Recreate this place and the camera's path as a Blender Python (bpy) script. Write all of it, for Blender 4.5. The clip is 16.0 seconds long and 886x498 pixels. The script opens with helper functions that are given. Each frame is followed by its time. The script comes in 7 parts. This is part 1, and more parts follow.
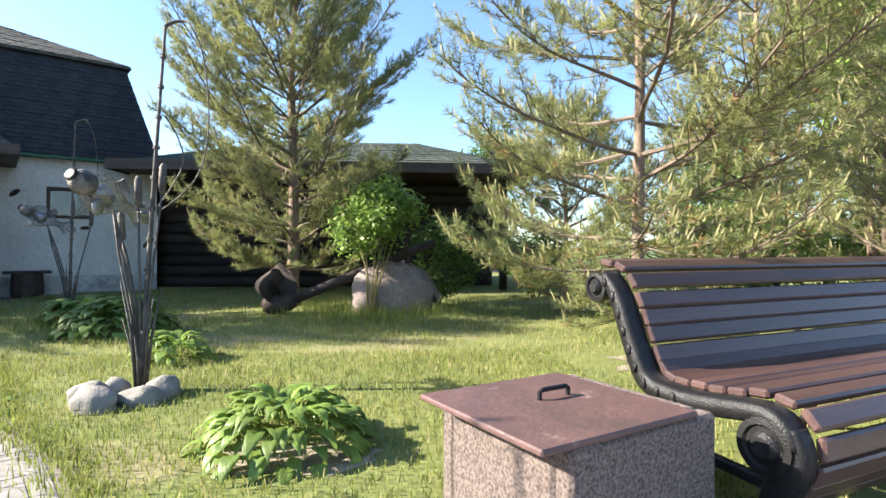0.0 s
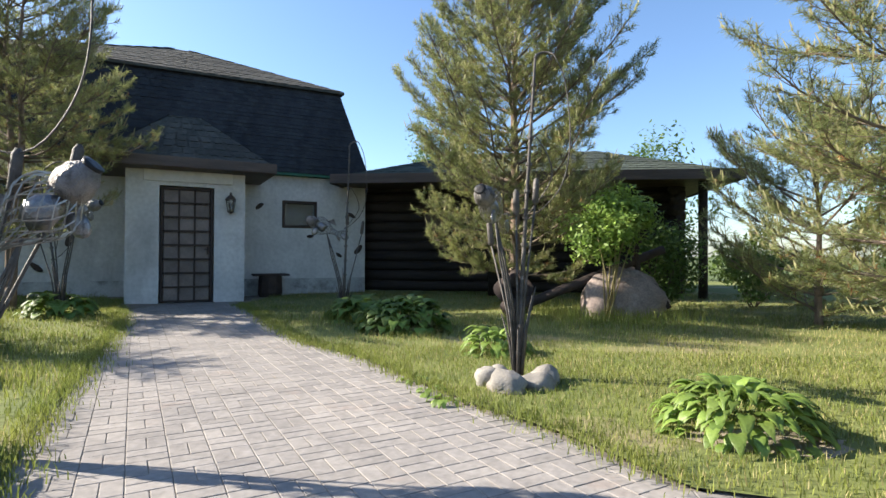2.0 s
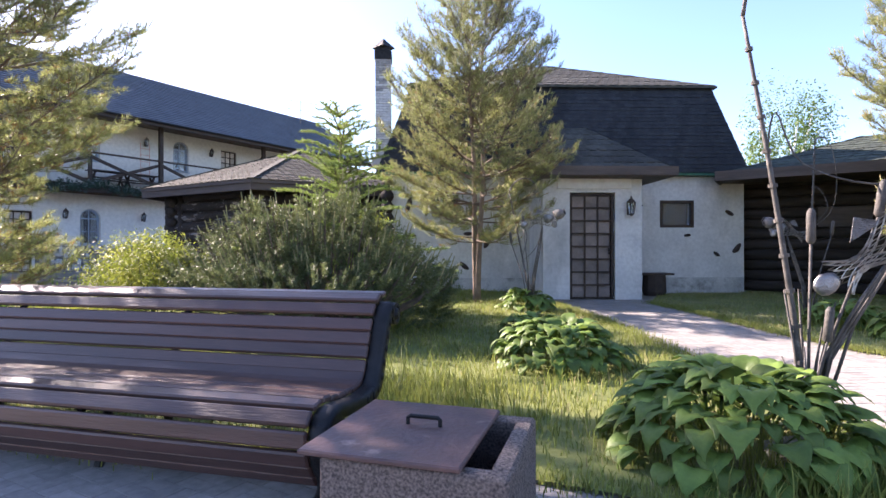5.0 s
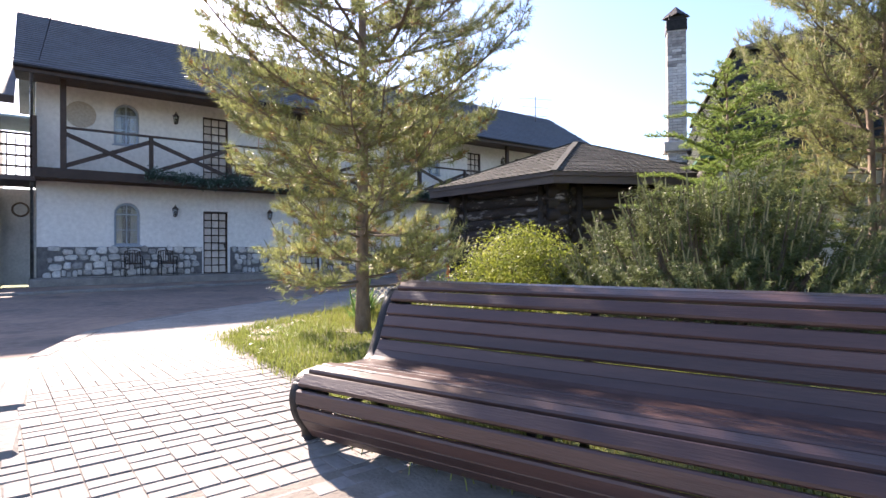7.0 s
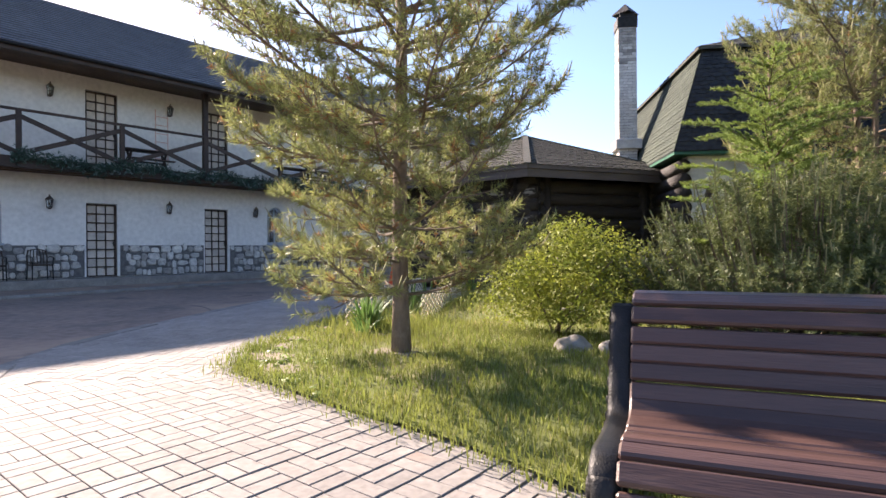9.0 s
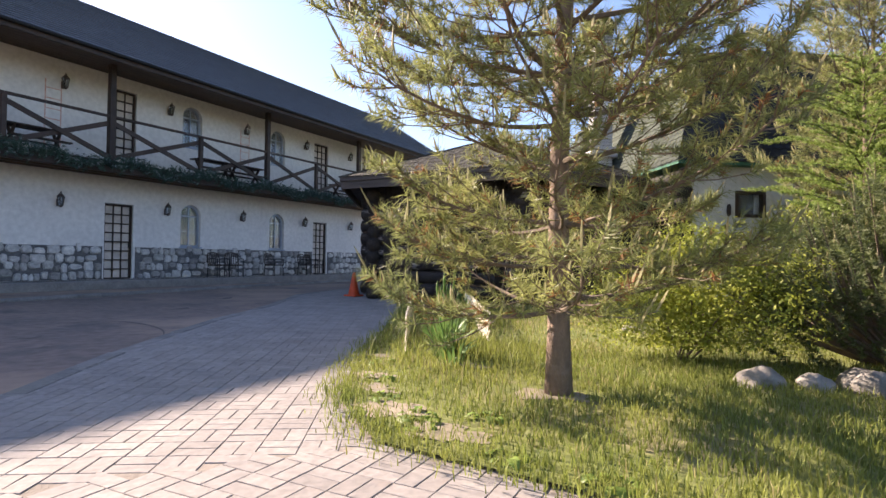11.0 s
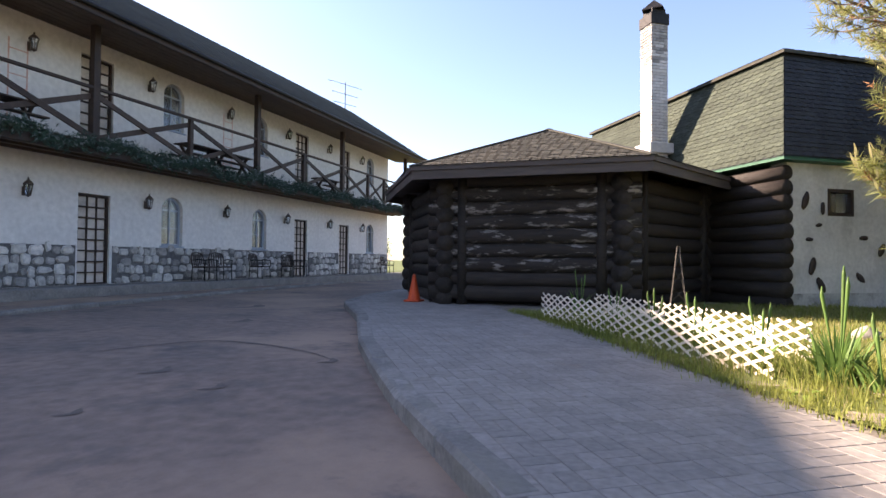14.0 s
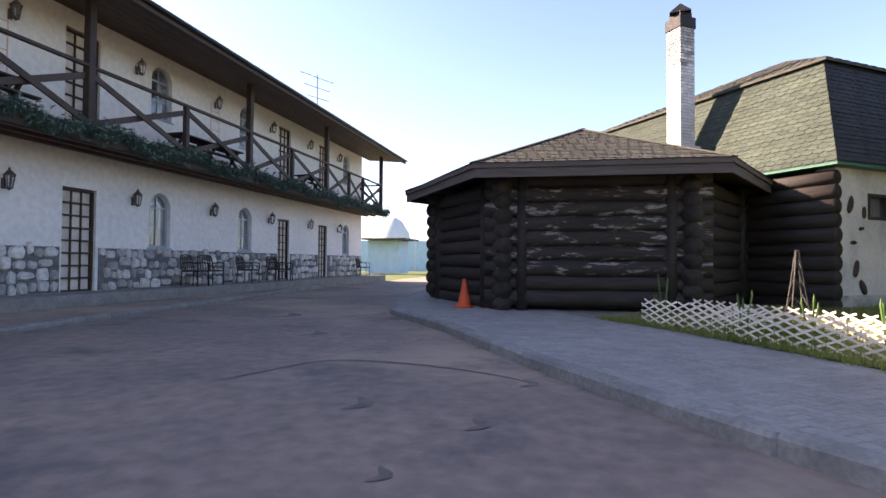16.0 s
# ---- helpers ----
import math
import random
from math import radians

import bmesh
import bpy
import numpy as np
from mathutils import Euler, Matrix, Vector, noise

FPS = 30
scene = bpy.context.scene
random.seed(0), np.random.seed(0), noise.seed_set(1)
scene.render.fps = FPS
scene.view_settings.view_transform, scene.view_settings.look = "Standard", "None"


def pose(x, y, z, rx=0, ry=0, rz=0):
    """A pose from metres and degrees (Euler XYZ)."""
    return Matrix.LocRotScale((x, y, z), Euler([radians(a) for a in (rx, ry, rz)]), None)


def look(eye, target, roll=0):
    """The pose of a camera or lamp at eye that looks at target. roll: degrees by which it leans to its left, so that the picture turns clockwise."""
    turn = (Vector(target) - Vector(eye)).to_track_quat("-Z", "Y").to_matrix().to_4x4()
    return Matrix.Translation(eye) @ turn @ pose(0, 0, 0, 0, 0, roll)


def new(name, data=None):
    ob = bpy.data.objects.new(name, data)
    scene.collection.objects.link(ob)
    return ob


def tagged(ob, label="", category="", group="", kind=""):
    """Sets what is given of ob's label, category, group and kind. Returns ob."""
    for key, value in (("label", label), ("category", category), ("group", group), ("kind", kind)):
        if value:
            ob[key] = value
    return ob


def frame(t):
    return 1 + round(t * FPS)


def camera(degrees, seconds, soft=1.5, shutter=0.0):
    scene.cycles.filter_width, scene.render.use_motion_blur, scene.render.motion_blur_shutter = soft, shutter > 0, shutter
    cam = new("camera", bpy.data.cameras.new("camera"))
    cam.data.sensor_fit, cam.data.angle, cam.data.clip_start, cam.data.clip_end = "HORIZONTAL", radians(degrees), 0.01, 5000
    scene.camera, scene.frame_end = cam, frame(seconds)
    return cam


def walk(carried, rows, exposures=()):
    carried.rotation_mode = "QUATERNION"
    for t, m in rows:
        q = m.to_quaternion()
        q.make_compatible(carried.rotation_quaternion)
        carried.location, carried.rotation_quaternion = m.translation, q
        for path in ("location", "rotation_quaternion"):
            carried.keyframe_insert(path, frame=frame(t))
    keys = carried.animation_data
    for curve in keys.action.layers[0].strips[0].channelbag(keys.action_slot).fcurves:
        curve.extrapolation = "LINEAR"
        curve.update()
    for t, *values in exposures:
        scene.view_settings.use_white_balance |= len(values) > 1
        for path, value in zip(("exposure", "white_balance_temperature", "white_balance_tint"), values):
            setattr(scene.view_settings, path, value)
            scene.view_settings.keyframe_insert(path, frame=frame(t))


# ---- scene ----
cam = camera(78.0, 16.0)
PATH = [
    (0, (0.032, -0.092, 1.099), (0.195, 1.901, 1.094), 0.1),
    (0.5, (-0.488, -0.066, 1.069), (-0.452, 1.934, 1.066), -0.0),
    (1, (-0.912, -0.151, 1.081), (-0.961, 1.848, 1.08), 0.0),
    (1.5, (-1.376, -0.412, 1.1), (-1.496, 1.584, 1.112), 0.1),
    (2, (-1.907, -0.564, 1.066), (-2.169, 1.419, 1.088), 0.3),
    (2.5, (-2.401, -0.842, 1.091), (-2.831, 1.111, 1.107), -0.1),
    (3, (-2.842, -1.229, 1.099), (-3.439, 0.68, 1.126), 0.1),
    (3.5, (-3.25, -1.438, 1.085), (-3.977, 0.425, 1.104), 0.1),
    (4, (-3.706, -1.761, 1.134), (-4.506, 0.072, 1.143), -0.3),
    (4.5, (-4.3, -2.084, 1.146), (-5.146, -0.271, 1.156), 0.2),
    (5, (-4.904, -2.272, 1.191), (-5.991, -0.593, 1.192), -0.1),
    (5.2, (-5.135, -2.369, 1.188), (-6.328, -0.764, 1.184), -0.2),
    (7.3, (-8.208, -3.15, 1.119), (-9.819, -1.966, 1.135), -0.1),
    (7.5, (-8.472, -3.221, 1.114), (-10.081, -2.033, 1.137), 0.3),
    (8, (-9.054, -3.304, 1.117), (-10.641, -2.088, 1.146), 0.3),
    (8.2, (-9.231, -3.328, 1.103), (-10.782, -2.066, 1.129), 0.1),
    (10.3, (-11.539, -3.773, 1.196), (-12.517, -2.028, 1.216), 0.4),
    (10.5, (-11.823, -3.67, 1.109), (-12.804, -1.927, 1.149), 0.8),
    (11, (-12.601, -3.55, 1.081), (-13.588, -1.81, 1.119), 0.7),
    (11.5, (-13.188, -3.604, 1.089), (-14.174, -1.865, 1.131), 0.7),
    (12, (-13.778, -3.683, 1.083), (-14.71, -1.914, 1.122), 0.6),
    (12.5, (-14.42, -3.808, 1.08), (-15.271, -1.998, 1.117), 0.6),
    (13, (-15.096, -3.846, 1.081), (-15.848, -1.993, 1.119), 0.5),
    (13.5, (-15.844, -3.867, 1.07), (-16.557, -1.999, 1.107), 0.5),
    (14, (-16.504, -3.889, 1.046), (-17.199, -2.014, 1.088), 0.5),
    (14.5, (-17.24, -3.885, 1.071), (-17.921, -2.005, 1.111), 0.6),
    (15, (-17.85, -3.931, 1.086), (-18.482, -2.034, 1.135), 0.5),
    (15.5, (-18.591, -3.935, 1.08), (-19.12, -2.007, 1.126), 0.4),
    (16, (-19.195, -3.939, 1.08), (-19.647, -1.992, 1.127), 0.4),
]
walk(cam, [(t, look(eye, target, roll)) for t, eye, target, roll in PATH],
     [(0, 2.1, 6300, 10), (0.9, 1.74, 6350, 10), (2, 1.57, 6350, 10), (3.5, 1.82, 6400, 16), (5, 2.34, 6450, 27), (8, 2.0, 6800, 22), (11, 1.86, 7050, 24), (12.5, 1.78, 7200, 26), (14, 2.08, 7500, 25), (16, 2.25, 7500, 28)])

# ---- light ----
SUN_YAW, SUN_EL = 3.0, 29.35
TO_SUN = Vector((-math.cos(radians(SUN_YAW)) * math.cos(radians(SUN_EL)), math.sin(radians(SUN_YAW)) * math.cos(radians(SUN_EL)), math.sin(radians(SUN_EL))))
world = bpy.data.worlds.new("sky")
scene.world = world
world.use_nodes = True
wn = world.node_tree.nodes
sky = wn.new("ShaderNodeTexSky")
sky.sky_type = "NISHITA"
sky.sun_disc = False
sky.sun_elevation = radians(SUN_EL)
sky.sun_rotation = math.atan2(TO_SUN.x, TO_SUN.y)
sky.air_density, sky.dust_density, sky.ozone_density = 1.0, 0.7, 4.0
wn["Background"].inputs["Strength"].default_value = 0.09
world.node_tree.links.new(sky.outputs[0], wn["Background"].inputs["Color"])
sun = new("sun", bpy.data.lights.new("sun", "SUN"))
sun.data.energy, sun.data.angle, sun.data.color = 5.0, radians(0.6), (1.0, 0.90, 0.76)
sun.matrix_world = look(TO_SUN * 60, (0, 0, 0))

# ---- materials ----
def shifted(n, l, vector):
    """The pattern starts elsewhere on each object."""
    oi, mu, ad = n.new("ShaderNodeObjectInfo"), n.new("ShaderNodeMath"), n.new("ShaderNodeVectorMath")
    mu.operation, ad.operation = "MULTIPLY", "ADD"
    mu.inputs[1].default_value = 37.0
    l.new(oi.outputs["Random"], mu.inputs[0])
    l.new(vector, ad.inputs[0])
    l.new(mu.outputs[0], ad.inputs[1])
    return ad.outputs[0]


def mat(name, a, b=None, scale=6.0, rough=0.8, bump=0.0, metal=0.0, detail=6.0, fine=0.0, stretch=(1, 1, 1), rand=0.0, island=0.0, trans=0.0, spec=0.3, coords="Object", sub=0.0):
    """A surface of two mixed colours, with grain, relief and some change from piece to piece."""
    m = bpy.data.materials.new(name)
    m.use_nodes = True
    nt = m.node_tree
    n, l = nt.nodes, nt.links
    p = n["Principled BSDF"]
    p.inputs["Roughness"].default_value = rough
    p.inputs["Metallic"].default_value = metal
    p.inputs["Specular IOR Level"].default_value = spec
    if b is None:
        b = tuple(c * 0.75 for c in a)
    tc = n.new("ShaderNodeTexCoord")
    mp = n.new("ShaderNodeMapping")
    mp.inputs["Scale"].default_value = stretch
    l.new(shifted(n, l, tc.outputs[coords]) if rand else tc.outputs[coords], mp.inputs[0])
    no = n.new("ShaderNodeTexNoise")
    no.inputs["Scale"].default_value, no.inputs["Detail"].default_value = scale, detail
    l.new(mp.outputs[0], no.inputs["Vector"])
    ramp = n.new("ShaderNodeMapRange")
    ramp.inputs["From Min"].default_value, ramp.inputs["From Max"].default_value = 0.32, 0.68
    l.new(no.outputs[0], ramp.inputs[0])
    mix = n.new("ShaderNodeMix")
    mix.data_type = "RGBA"
    mix.inputs["A"].default_value, mix.inputs["B"].default_value = (*a, 1), (*b, 1)
    l.new(ramp.outputs[0], mix.inputs["Factor"])
    col = mix.outputs["Result"]
    no2 = n.new("ShaderNodeTexNoise")
    no2.inputs["Scale"].default_value, no2.inputs["Detail"].default_value = scale * 9, 4
    l.new(mp.outputs[0], no2.inputs["Vector"])
    hs = n.new("ShaderNodeHueSaturation")
    l.new(col, hs.inputs["Color"])
    mr = n.new("ShaderNodeMapRange")
    mr.inputs["To Min"].default_value, mr.inputs["To Max"].default_value = 1 - 0.25 - fine, 1 + 0.25 + fine
    l.new(no2.outputs[0], mr.inputs[0])
    val = mr.outputs[0]
    for amount, node, out in ((rand, "ShaderNodeObjectInfo", "Random"), (island, "ShaderNodeNewGeometry", "Random Per Island")):
        if amount:
            oi = n.new(node)
            ri = n.new("ShaderNodeMapRange")
            ri.inputs["To Min"].default_value, ri.inputs["To Max"].default_value = 1 - amount, 1 + amount
            l.new(oi.outputs[out], ri.inputs[0])
            mu = n.new("ShaderNodeMath")
            mu.operation = "MULTIPLY"
            l.new(val, mu.inputs[0])
            l.new(ri.outputs[0], mu.inputs[1])
            val = mu.outputs[0]
    l.new(val, hs.inputs["Value"])
    l.new(hs.outputs[0], p.inputs["Base Color"])
    if bump:
        bp = n.new("ShaderNodeBump")
        bp.inputs["Strength"].default_value, bp.inputs["Distance"].default_value = min(1.0, bump), 0.02
        ad = n.new("ShaderNodeMath")
        ad.operation = "ADD"
        l.new(no.outputs[0], ad.inputs[0])
        l.new(no2.outputs[0], ad.inputs[1])
        l.new(ad.outputs[0], bp.inputs["Height"])
        l.new(bp.outputs[0], p.inputs["Normal"])
    if trans:
        tr = n.new("ShaderNodeBsdfTranslucent")
        l.new(hs.outputs[0], tr.inputs["Color"])
        ms = n.new("ShaderNodeMixShader")
        ms.inputs[0].default_value = trans
        l.new(p.outputs[0], ms.inputs[1])
        l.new(tr.outputs[0], ms.inputs[2])
        l.new(ms.outputs[0], n["Material Output"].inputs["Surface"])
    return m


def stained(m, colour, scale, low, high, stretch=(1, 1, 1)):
    """A second coat of stains or wear over a surface, where a coarse noise is high."""
    nt = m.node_tree
    n, l = nt.nodes, nt.links
    p = n["Principled BSDF"]
    old = p.inputs["Base Color"].links[0].from_socket
    tc, mp, no, mr, mix = (n.new(k) for k in ("ShaderNodeTexCoord", "ShaderNodeMapping", "ShaderNodeTexNoise", "ShaderNodeMapRange", "ShaderNodeMix"))
    mp.inputs["Scale"].default_value = stretch
    mp.inputs["Location"].default_value = (3.1, 7.7, 1.3)
    no.inputs["Scale"].default_value, no.inputs["Detail"].default_value, no.inputs["Roughness"].default_value = scale, 8, 0.65
    mr.inputs["From Min"].default_value, mr.inputs["From Max"].default_value = low, high
    mix.data_type = "RGBA"
    mix.inputs["B"].default_value = (*colour, 1)
    l.new(shifted(n, l, tc.outputs["Object"]), mp.inputs[0])
    l.new(mp.outputs[0], no.inputs["Vector"])
    l.new(no.outputs[0], mr.inputs[0])
    l.new(mr.outputs[0], mix.inputs["Factor"])
    l.new(old, mix.inputs["A"])
    l.new(mix.outputs["Result"], p.inputs["Base Color"])
    return m


def glass_mat(name, tint):
    m = bpy.data.materials.new(name)
    m.use_nodes = True
    p = m.node_tree.nodes["Principled BSDF"]
    p.inputs["Base Color"].default_value = (*tint, 1)
    p.inputs["Roughness"].default_value = 0.03
    p.inputs["Transmission Weight"].default_value = 0.9
    p.inputs["IOR"].default_value = 1.45
    return m


M_SOIL = mat("soil", (0.10, 0.085, 0.05), (0.055, 0.06, 0.025), 1.2, 0.95, 0.6)
M_LAWN = stained(mat("lawn", (0.17, 0.185, 0.055), (0.115, 0.14, 0.04), 1.6, 0.95, 0.8), (0.27, 0.225, 0.13), 0.55, 0.57, 0.72)
M_FIELD = mat("field", (0.10, 0.13, 0.035), (0.07, 0.10, 0.03), 0.3, 0.95, 0.6)
M_ROAD = stained(mat("road", (0.26, 0.185, 0.145), (0.19, 0.145, 0.12), 0.7, 0.9, 0.6, fine=0.25, detail=10), (0.35, 0.245, 0.18), 0.3, 0.47, 0.62)
stained(M_ROAD, (0.13, 0.108, 0.096), 0.9, 0.55, 0.68)
M_SAND = mat("sand", (0.29, 0.245, 0.18), (0.20, 0.175, 0.12), 3.0, 0.95, 0.5)
M_PAVER = stained(mat("paver", (0.272, 0.25, 0.228), (0.215, 0.20, 0.187), 2.4, 0.85, 0.25, rand=0.10, island=0.10, fine=0.1, coords="Object"), (0.27, 0.20, 0.16), 1.4, 0.6, 0.8)
M_JOINT = mat("joint_sand", (0.25, 0.222, 0.188), (0.165, 0.145, 0.12), 5.0, 0.95, 0.4)
M_KERB = stained(mat("kerb_concrete", (0.25, 0.235, 0.215), (0.17, 0.16, 0.148), 3.0, 0.9, 0.35, fine=0.15, rand=0.08), (0.2, 0.19, 0.16), 2.2, 0.55, 0.75)
M_PLASTER = stained(mat("white_plaster", (0.66, 0.65, 0.615), (0.60, 0.592, 0.568), 0.8, 0.9, 0.08), (0.55, 0.54, 0.52), 0.9, 0.58, 0.82, (1, 1, 0.35))
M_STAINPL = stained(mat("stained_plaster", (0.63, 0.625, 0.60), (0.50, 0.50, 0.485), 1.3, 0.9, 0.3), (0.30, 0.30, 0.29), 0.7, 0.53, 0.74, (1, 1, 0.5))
M_DAMP = stained(mat("damp_plaster", (0.5, 0.5, 0.48), (0.34, 0.34, 0.33), 2.0, 0.9, 0.4), (0.16, 0.16, 0.15), 2.5, 0.5, 0.7)
M_STONE = mat("field_stone", (0.48, 0.465, 0.43), (0.30, 0.295, 0.285), 3.0, 0.85, 0.5, rand=0.45, island=0.45, coords="Generated")
M_MORTAR = mat("mortar", (0.15, 0.148, 0.145), (0.09, 0.09, 0.09), 8.0, 0.95, 0.4)
M_DARKWOOD = mat("dark_wood", (0.055, 0.036, 0.026), (0.032, 0.022, 0.018), 5.0, 0.6, 0.3, stretch=(1, 1, 1), rand=0.2)
M_SOFFIT = mat("soffit_boards", (0.10, 0.065, 0.045), (0.06, 0.04, 0.03), 4.0, 0.6, 0.2, rand=0.15)
M_LOG = mat("log_dark", (0.045, 0.034, 0.028), (0.024, 0.019, 0.016), 4.0, 0.65, 0.6, stretch=(0.5, 4, 4), rand=0.25)
M_LOGWORN = stained(mat("log_worn", (0.048, 0.036, 0.03), (0.025, 0.02, 0.017), 4.0, 0.65, 0.6, stretch=(0.5, 4, 4), rand=0.2), (0.27, 0.24, 0.22), 3.6, 0.56, 0.63, (0.7, 2.2, 2.6))
M_SHINGLE = mat("shingle", (0.075, 0.072, 0.058), (0.045, 0.047, 0.040), 6.0, 0.9, 0.5, fine=0.3, island=0.22, rand=0.2)
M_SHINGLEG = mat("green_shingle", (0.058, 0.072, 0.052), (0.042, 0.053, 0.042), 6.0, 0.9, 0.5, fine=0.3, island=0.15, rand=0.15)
# Mansard shingle with the shade put into its colour; the sunlit slope uses M_SHINGLEG.
M_ROOFDK = mat("shaded_slope_shingle", (0.034, 0.038, 0.042), (0.022, 0.025, 0.03), 5.0, 0.8, 0.4, fine=0.2, island=0.2)
M_ROOFBLUE = mat("grey_blue_roof", (0.115, 0.13, 0.15), (0.08, 0.092, 0.108), 2.0, 0.65, 0.3, fine=0.15, island=0.12)
M_BRICKW = mat("white_brick", (0.62, 0.60, 0.57), (0.5, 0.48, 0.46), 9.0, 0.85, 0.3, rand=0.14)
M_BRICKSOOT = mat("sooty_brick", (0.42, 0.40, 0.38), (0.22, 0.21, 0.2), 6.0, 0.9, 0.3, rand=0.3)
M_SOOT = mat("sooty_metal", (0.03, 0.028, 0.027), (0.015, 0.014, 0.014), 9.0, 0.6, 0.3, 0.5)
M_IRON = mat("black_iron", (0.022, 0.022, 0.023), (0.014, 0.014, 0.014), 14.0, 0.45, 0.25, 0.4)
M_BRONZE = mat("faded_bronze_paint", (0.085, 0.066, 0.055), (0.05, 0.04, 0.035), 12.0, 0.6, 0.25, 0.2)
M_RUST = mat("rusty_iron", (0.075, 0.055, 0.045), (0.045, 0.035, 0.032), 6.0, 0.75, 0.4, 0.3)
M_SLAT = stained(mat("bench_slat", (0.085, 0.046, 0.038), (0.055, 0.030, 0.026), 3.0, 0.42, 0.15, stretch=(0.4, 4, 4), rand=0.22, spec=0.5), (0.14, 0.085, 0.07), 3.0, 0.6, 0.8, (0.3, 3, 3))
M_GRANITE = mat("pebbledash", (0.46, 0.36, 0.31), (0.13, 0.105, 0.10), 95.0, 0.85, 0.9, detail=3, fine=0.4)
# Paler tone and blotches: dust, plus sky reflection put into the colour.
M_LID = stained(mat("bin_lid_paint", (0.125, 0.068, 0.060), (0.080, 0.050, 0.046), 4.0, 0.5, 0.22, spec=0.4), (0.24, 0.17, 0.15), 7.0, 0.62, 0.72)
M_STEEL = mat("galvanised_steel", (0.30, 0.30, 0.31), (0.16, 0.16, 0.16), 9.0, 0.34, 0.3, 0.85)
M_TIN = stained(mat("old_tin", (0.27, 0.25, 0.235), (0.16, 0.15, 0.145), 14.0, 0.5, 0.8, 0.7), (0.08, 0.075, 0.07), 9.0, 0.5, 0.62)
M_ROD = stained(mat("weathered_rod", (0.12, 0.108, 0.096), (0.06, 0.056, 0.052), 12.0, 0.65, 0.4, 0.3), (0.24, 0.22, 0.2), 10, 0.58, 0.72)
M_BARK = stained(mat("pine_bark", (0.27, 0.195, 0.14), (0.15, 0.11, 0.085), 14.0, 0.9, 0.9, stretch=(1, 1, 0.4)), (0.30, 0.24, 0.19), 5, 0.55, 0.72)
M_TWIG = mat("twig", (0.18, 0.14, 0.105), (0.115, 0.088, 0.068), 10.0, 0.9, 0.4)
M_NEEDLE = mat("pine_needles", (0.29, 0.305, 0.105), (0.18, 0.215, 0.085), 1.1, 0.45, island=0.3, trans=0.5, coords="Object")
M_NEEDLEB = mat("blue_green_needles", (0.15, 0.175, 0.065), (0.08, 0.105, 0.045), 1.6, 0.5, island=0.35, trans=0.35)
M_DRY = mat("dry_needles", (0.34, 0.17, 0.07), (0.22, 0.11, 0.05), 2.0, 0.7, island=0.3, trans=0.3)
M_CANDLE = mat("pine_candle", (0.30, 0.27, 0.13), (0.22, 0.21, 0.10), 12.0, 0.7, 0.3, island=0.2)
M_SPRUCE = mat("spruce_needles", (0.27, 0.34, 0.085), (0.17, 0.25, 0.06), 2.2, 0.55, island=0.3, trans=0.35)
M_YELLOW = mat("golden_juniper", (0.30, 0.32, 0.05), (0.17, 0.22, 0.035), 2.5, 0.6, island=0.3, trans=0.4)
M_LEAF = mat("broad_leaf", (0.26, 0.36, 0.075), (0.16, 0.26, 0.05), 3.0, 0.45, island=0.3, trans=0.4)
M_BIRCHLEAF = mat("birch_leaf", (0.13, 0.2, 0.05), (0.08, 0.14, 0.035), 1.0, 0.5, island=0.3, trans=0.4)
M_HOSTA = mat("hosta_leaf", (0.155, 0.225, 0.045), (0.09, 0.155, 0.032), 5.0, 0.5, 0.2, rand=0.35, trans=0.3, spec=0.3)
M_HOSTAPALE = mat("pale_hosta_leaf", (0.24, 0.33, 0.07), (0.15, 0.24, 0.045), 5.0, 0.45, 0.2, rand=0.3, trans=0.4, spec=0.45)
M_GRASS = mat("grass_blades", (0.235, 0.255, 0.062), (0.165, 0.205, 0.046), 0.8, 0.55, island=0.35, trans=0.4)
M_STRAW = mat("dry_grass", (0.42, 0.36, 0.18), (0.30, 0.265, 0.12), 1.0, 0.7, island=0.3, trans=0.35)
M_IRIS = mat("iris_leaf", (0.15, 0.25, 0.07), (0.10, 0.19, 0.05), 3.0, 0.45, rand=0.25, trans=0.35)
M_BOULDER = stained(mat("granite_boulder", (0.30, 0.235, 0.20), (0.20, 0.165, 0.15), 4.0, 0.85, 0.6, fine=0.3), (0.38, 0.32, 0.28), 3, 0.55, 0.7)
M_COBBLE = mat("garden_stone", (0.33, 0.30, 0.26), (0.19, 0.18, 0.16), 7.0, 0.85, 0.4, rand=0.2)
M_GLASS = glass_mat("window_glass", (0.8, 0.87, 0.9))
# Near-black colour stands in for the lack of light indoors.
M_ROOM = mat("unlit_interior", (0.05, 0.05, 0.055), (0.03, 0.03, 0.035), 1.0, 0.9)
M_CURTAIN = mat("pale_curtain", (0.45, 0.40, 0.33), (0.33, 0.3, 0.25), 2.0, 0.9, stretch=(6, 6, 0.4))
M_DOORPANEL = mat("door_panel", (0.60, 0.54, 0.47), (0.44, 0.39, 0.34), 3.0, 0.7, 0.2, rand=0.1)
M_BROWNPANEL = mat("brown_door_panel", (0.24, 0.195, 0.17), (0.15, 0.125, 0.11), 3.0, 0.65, 0.2, rand=0.12)
M_LATTICE = mat("lattice_paint", (0.78, 0.70, 0.58), (0.66, 0.58, 0.47), 9.0, 0.7, 0.2, rand=0.08)
M_ORANGE = mat("orange_plastic", (0.75, 0.10, 0.03), (0.6, 0.08, 0.03), 6.0, 0.5)
M_GREENTRIM = mat("green_trim", (0.03, 0.13, 0.08), (0.02, 0.10, 0.06), 6.0, 0.5)
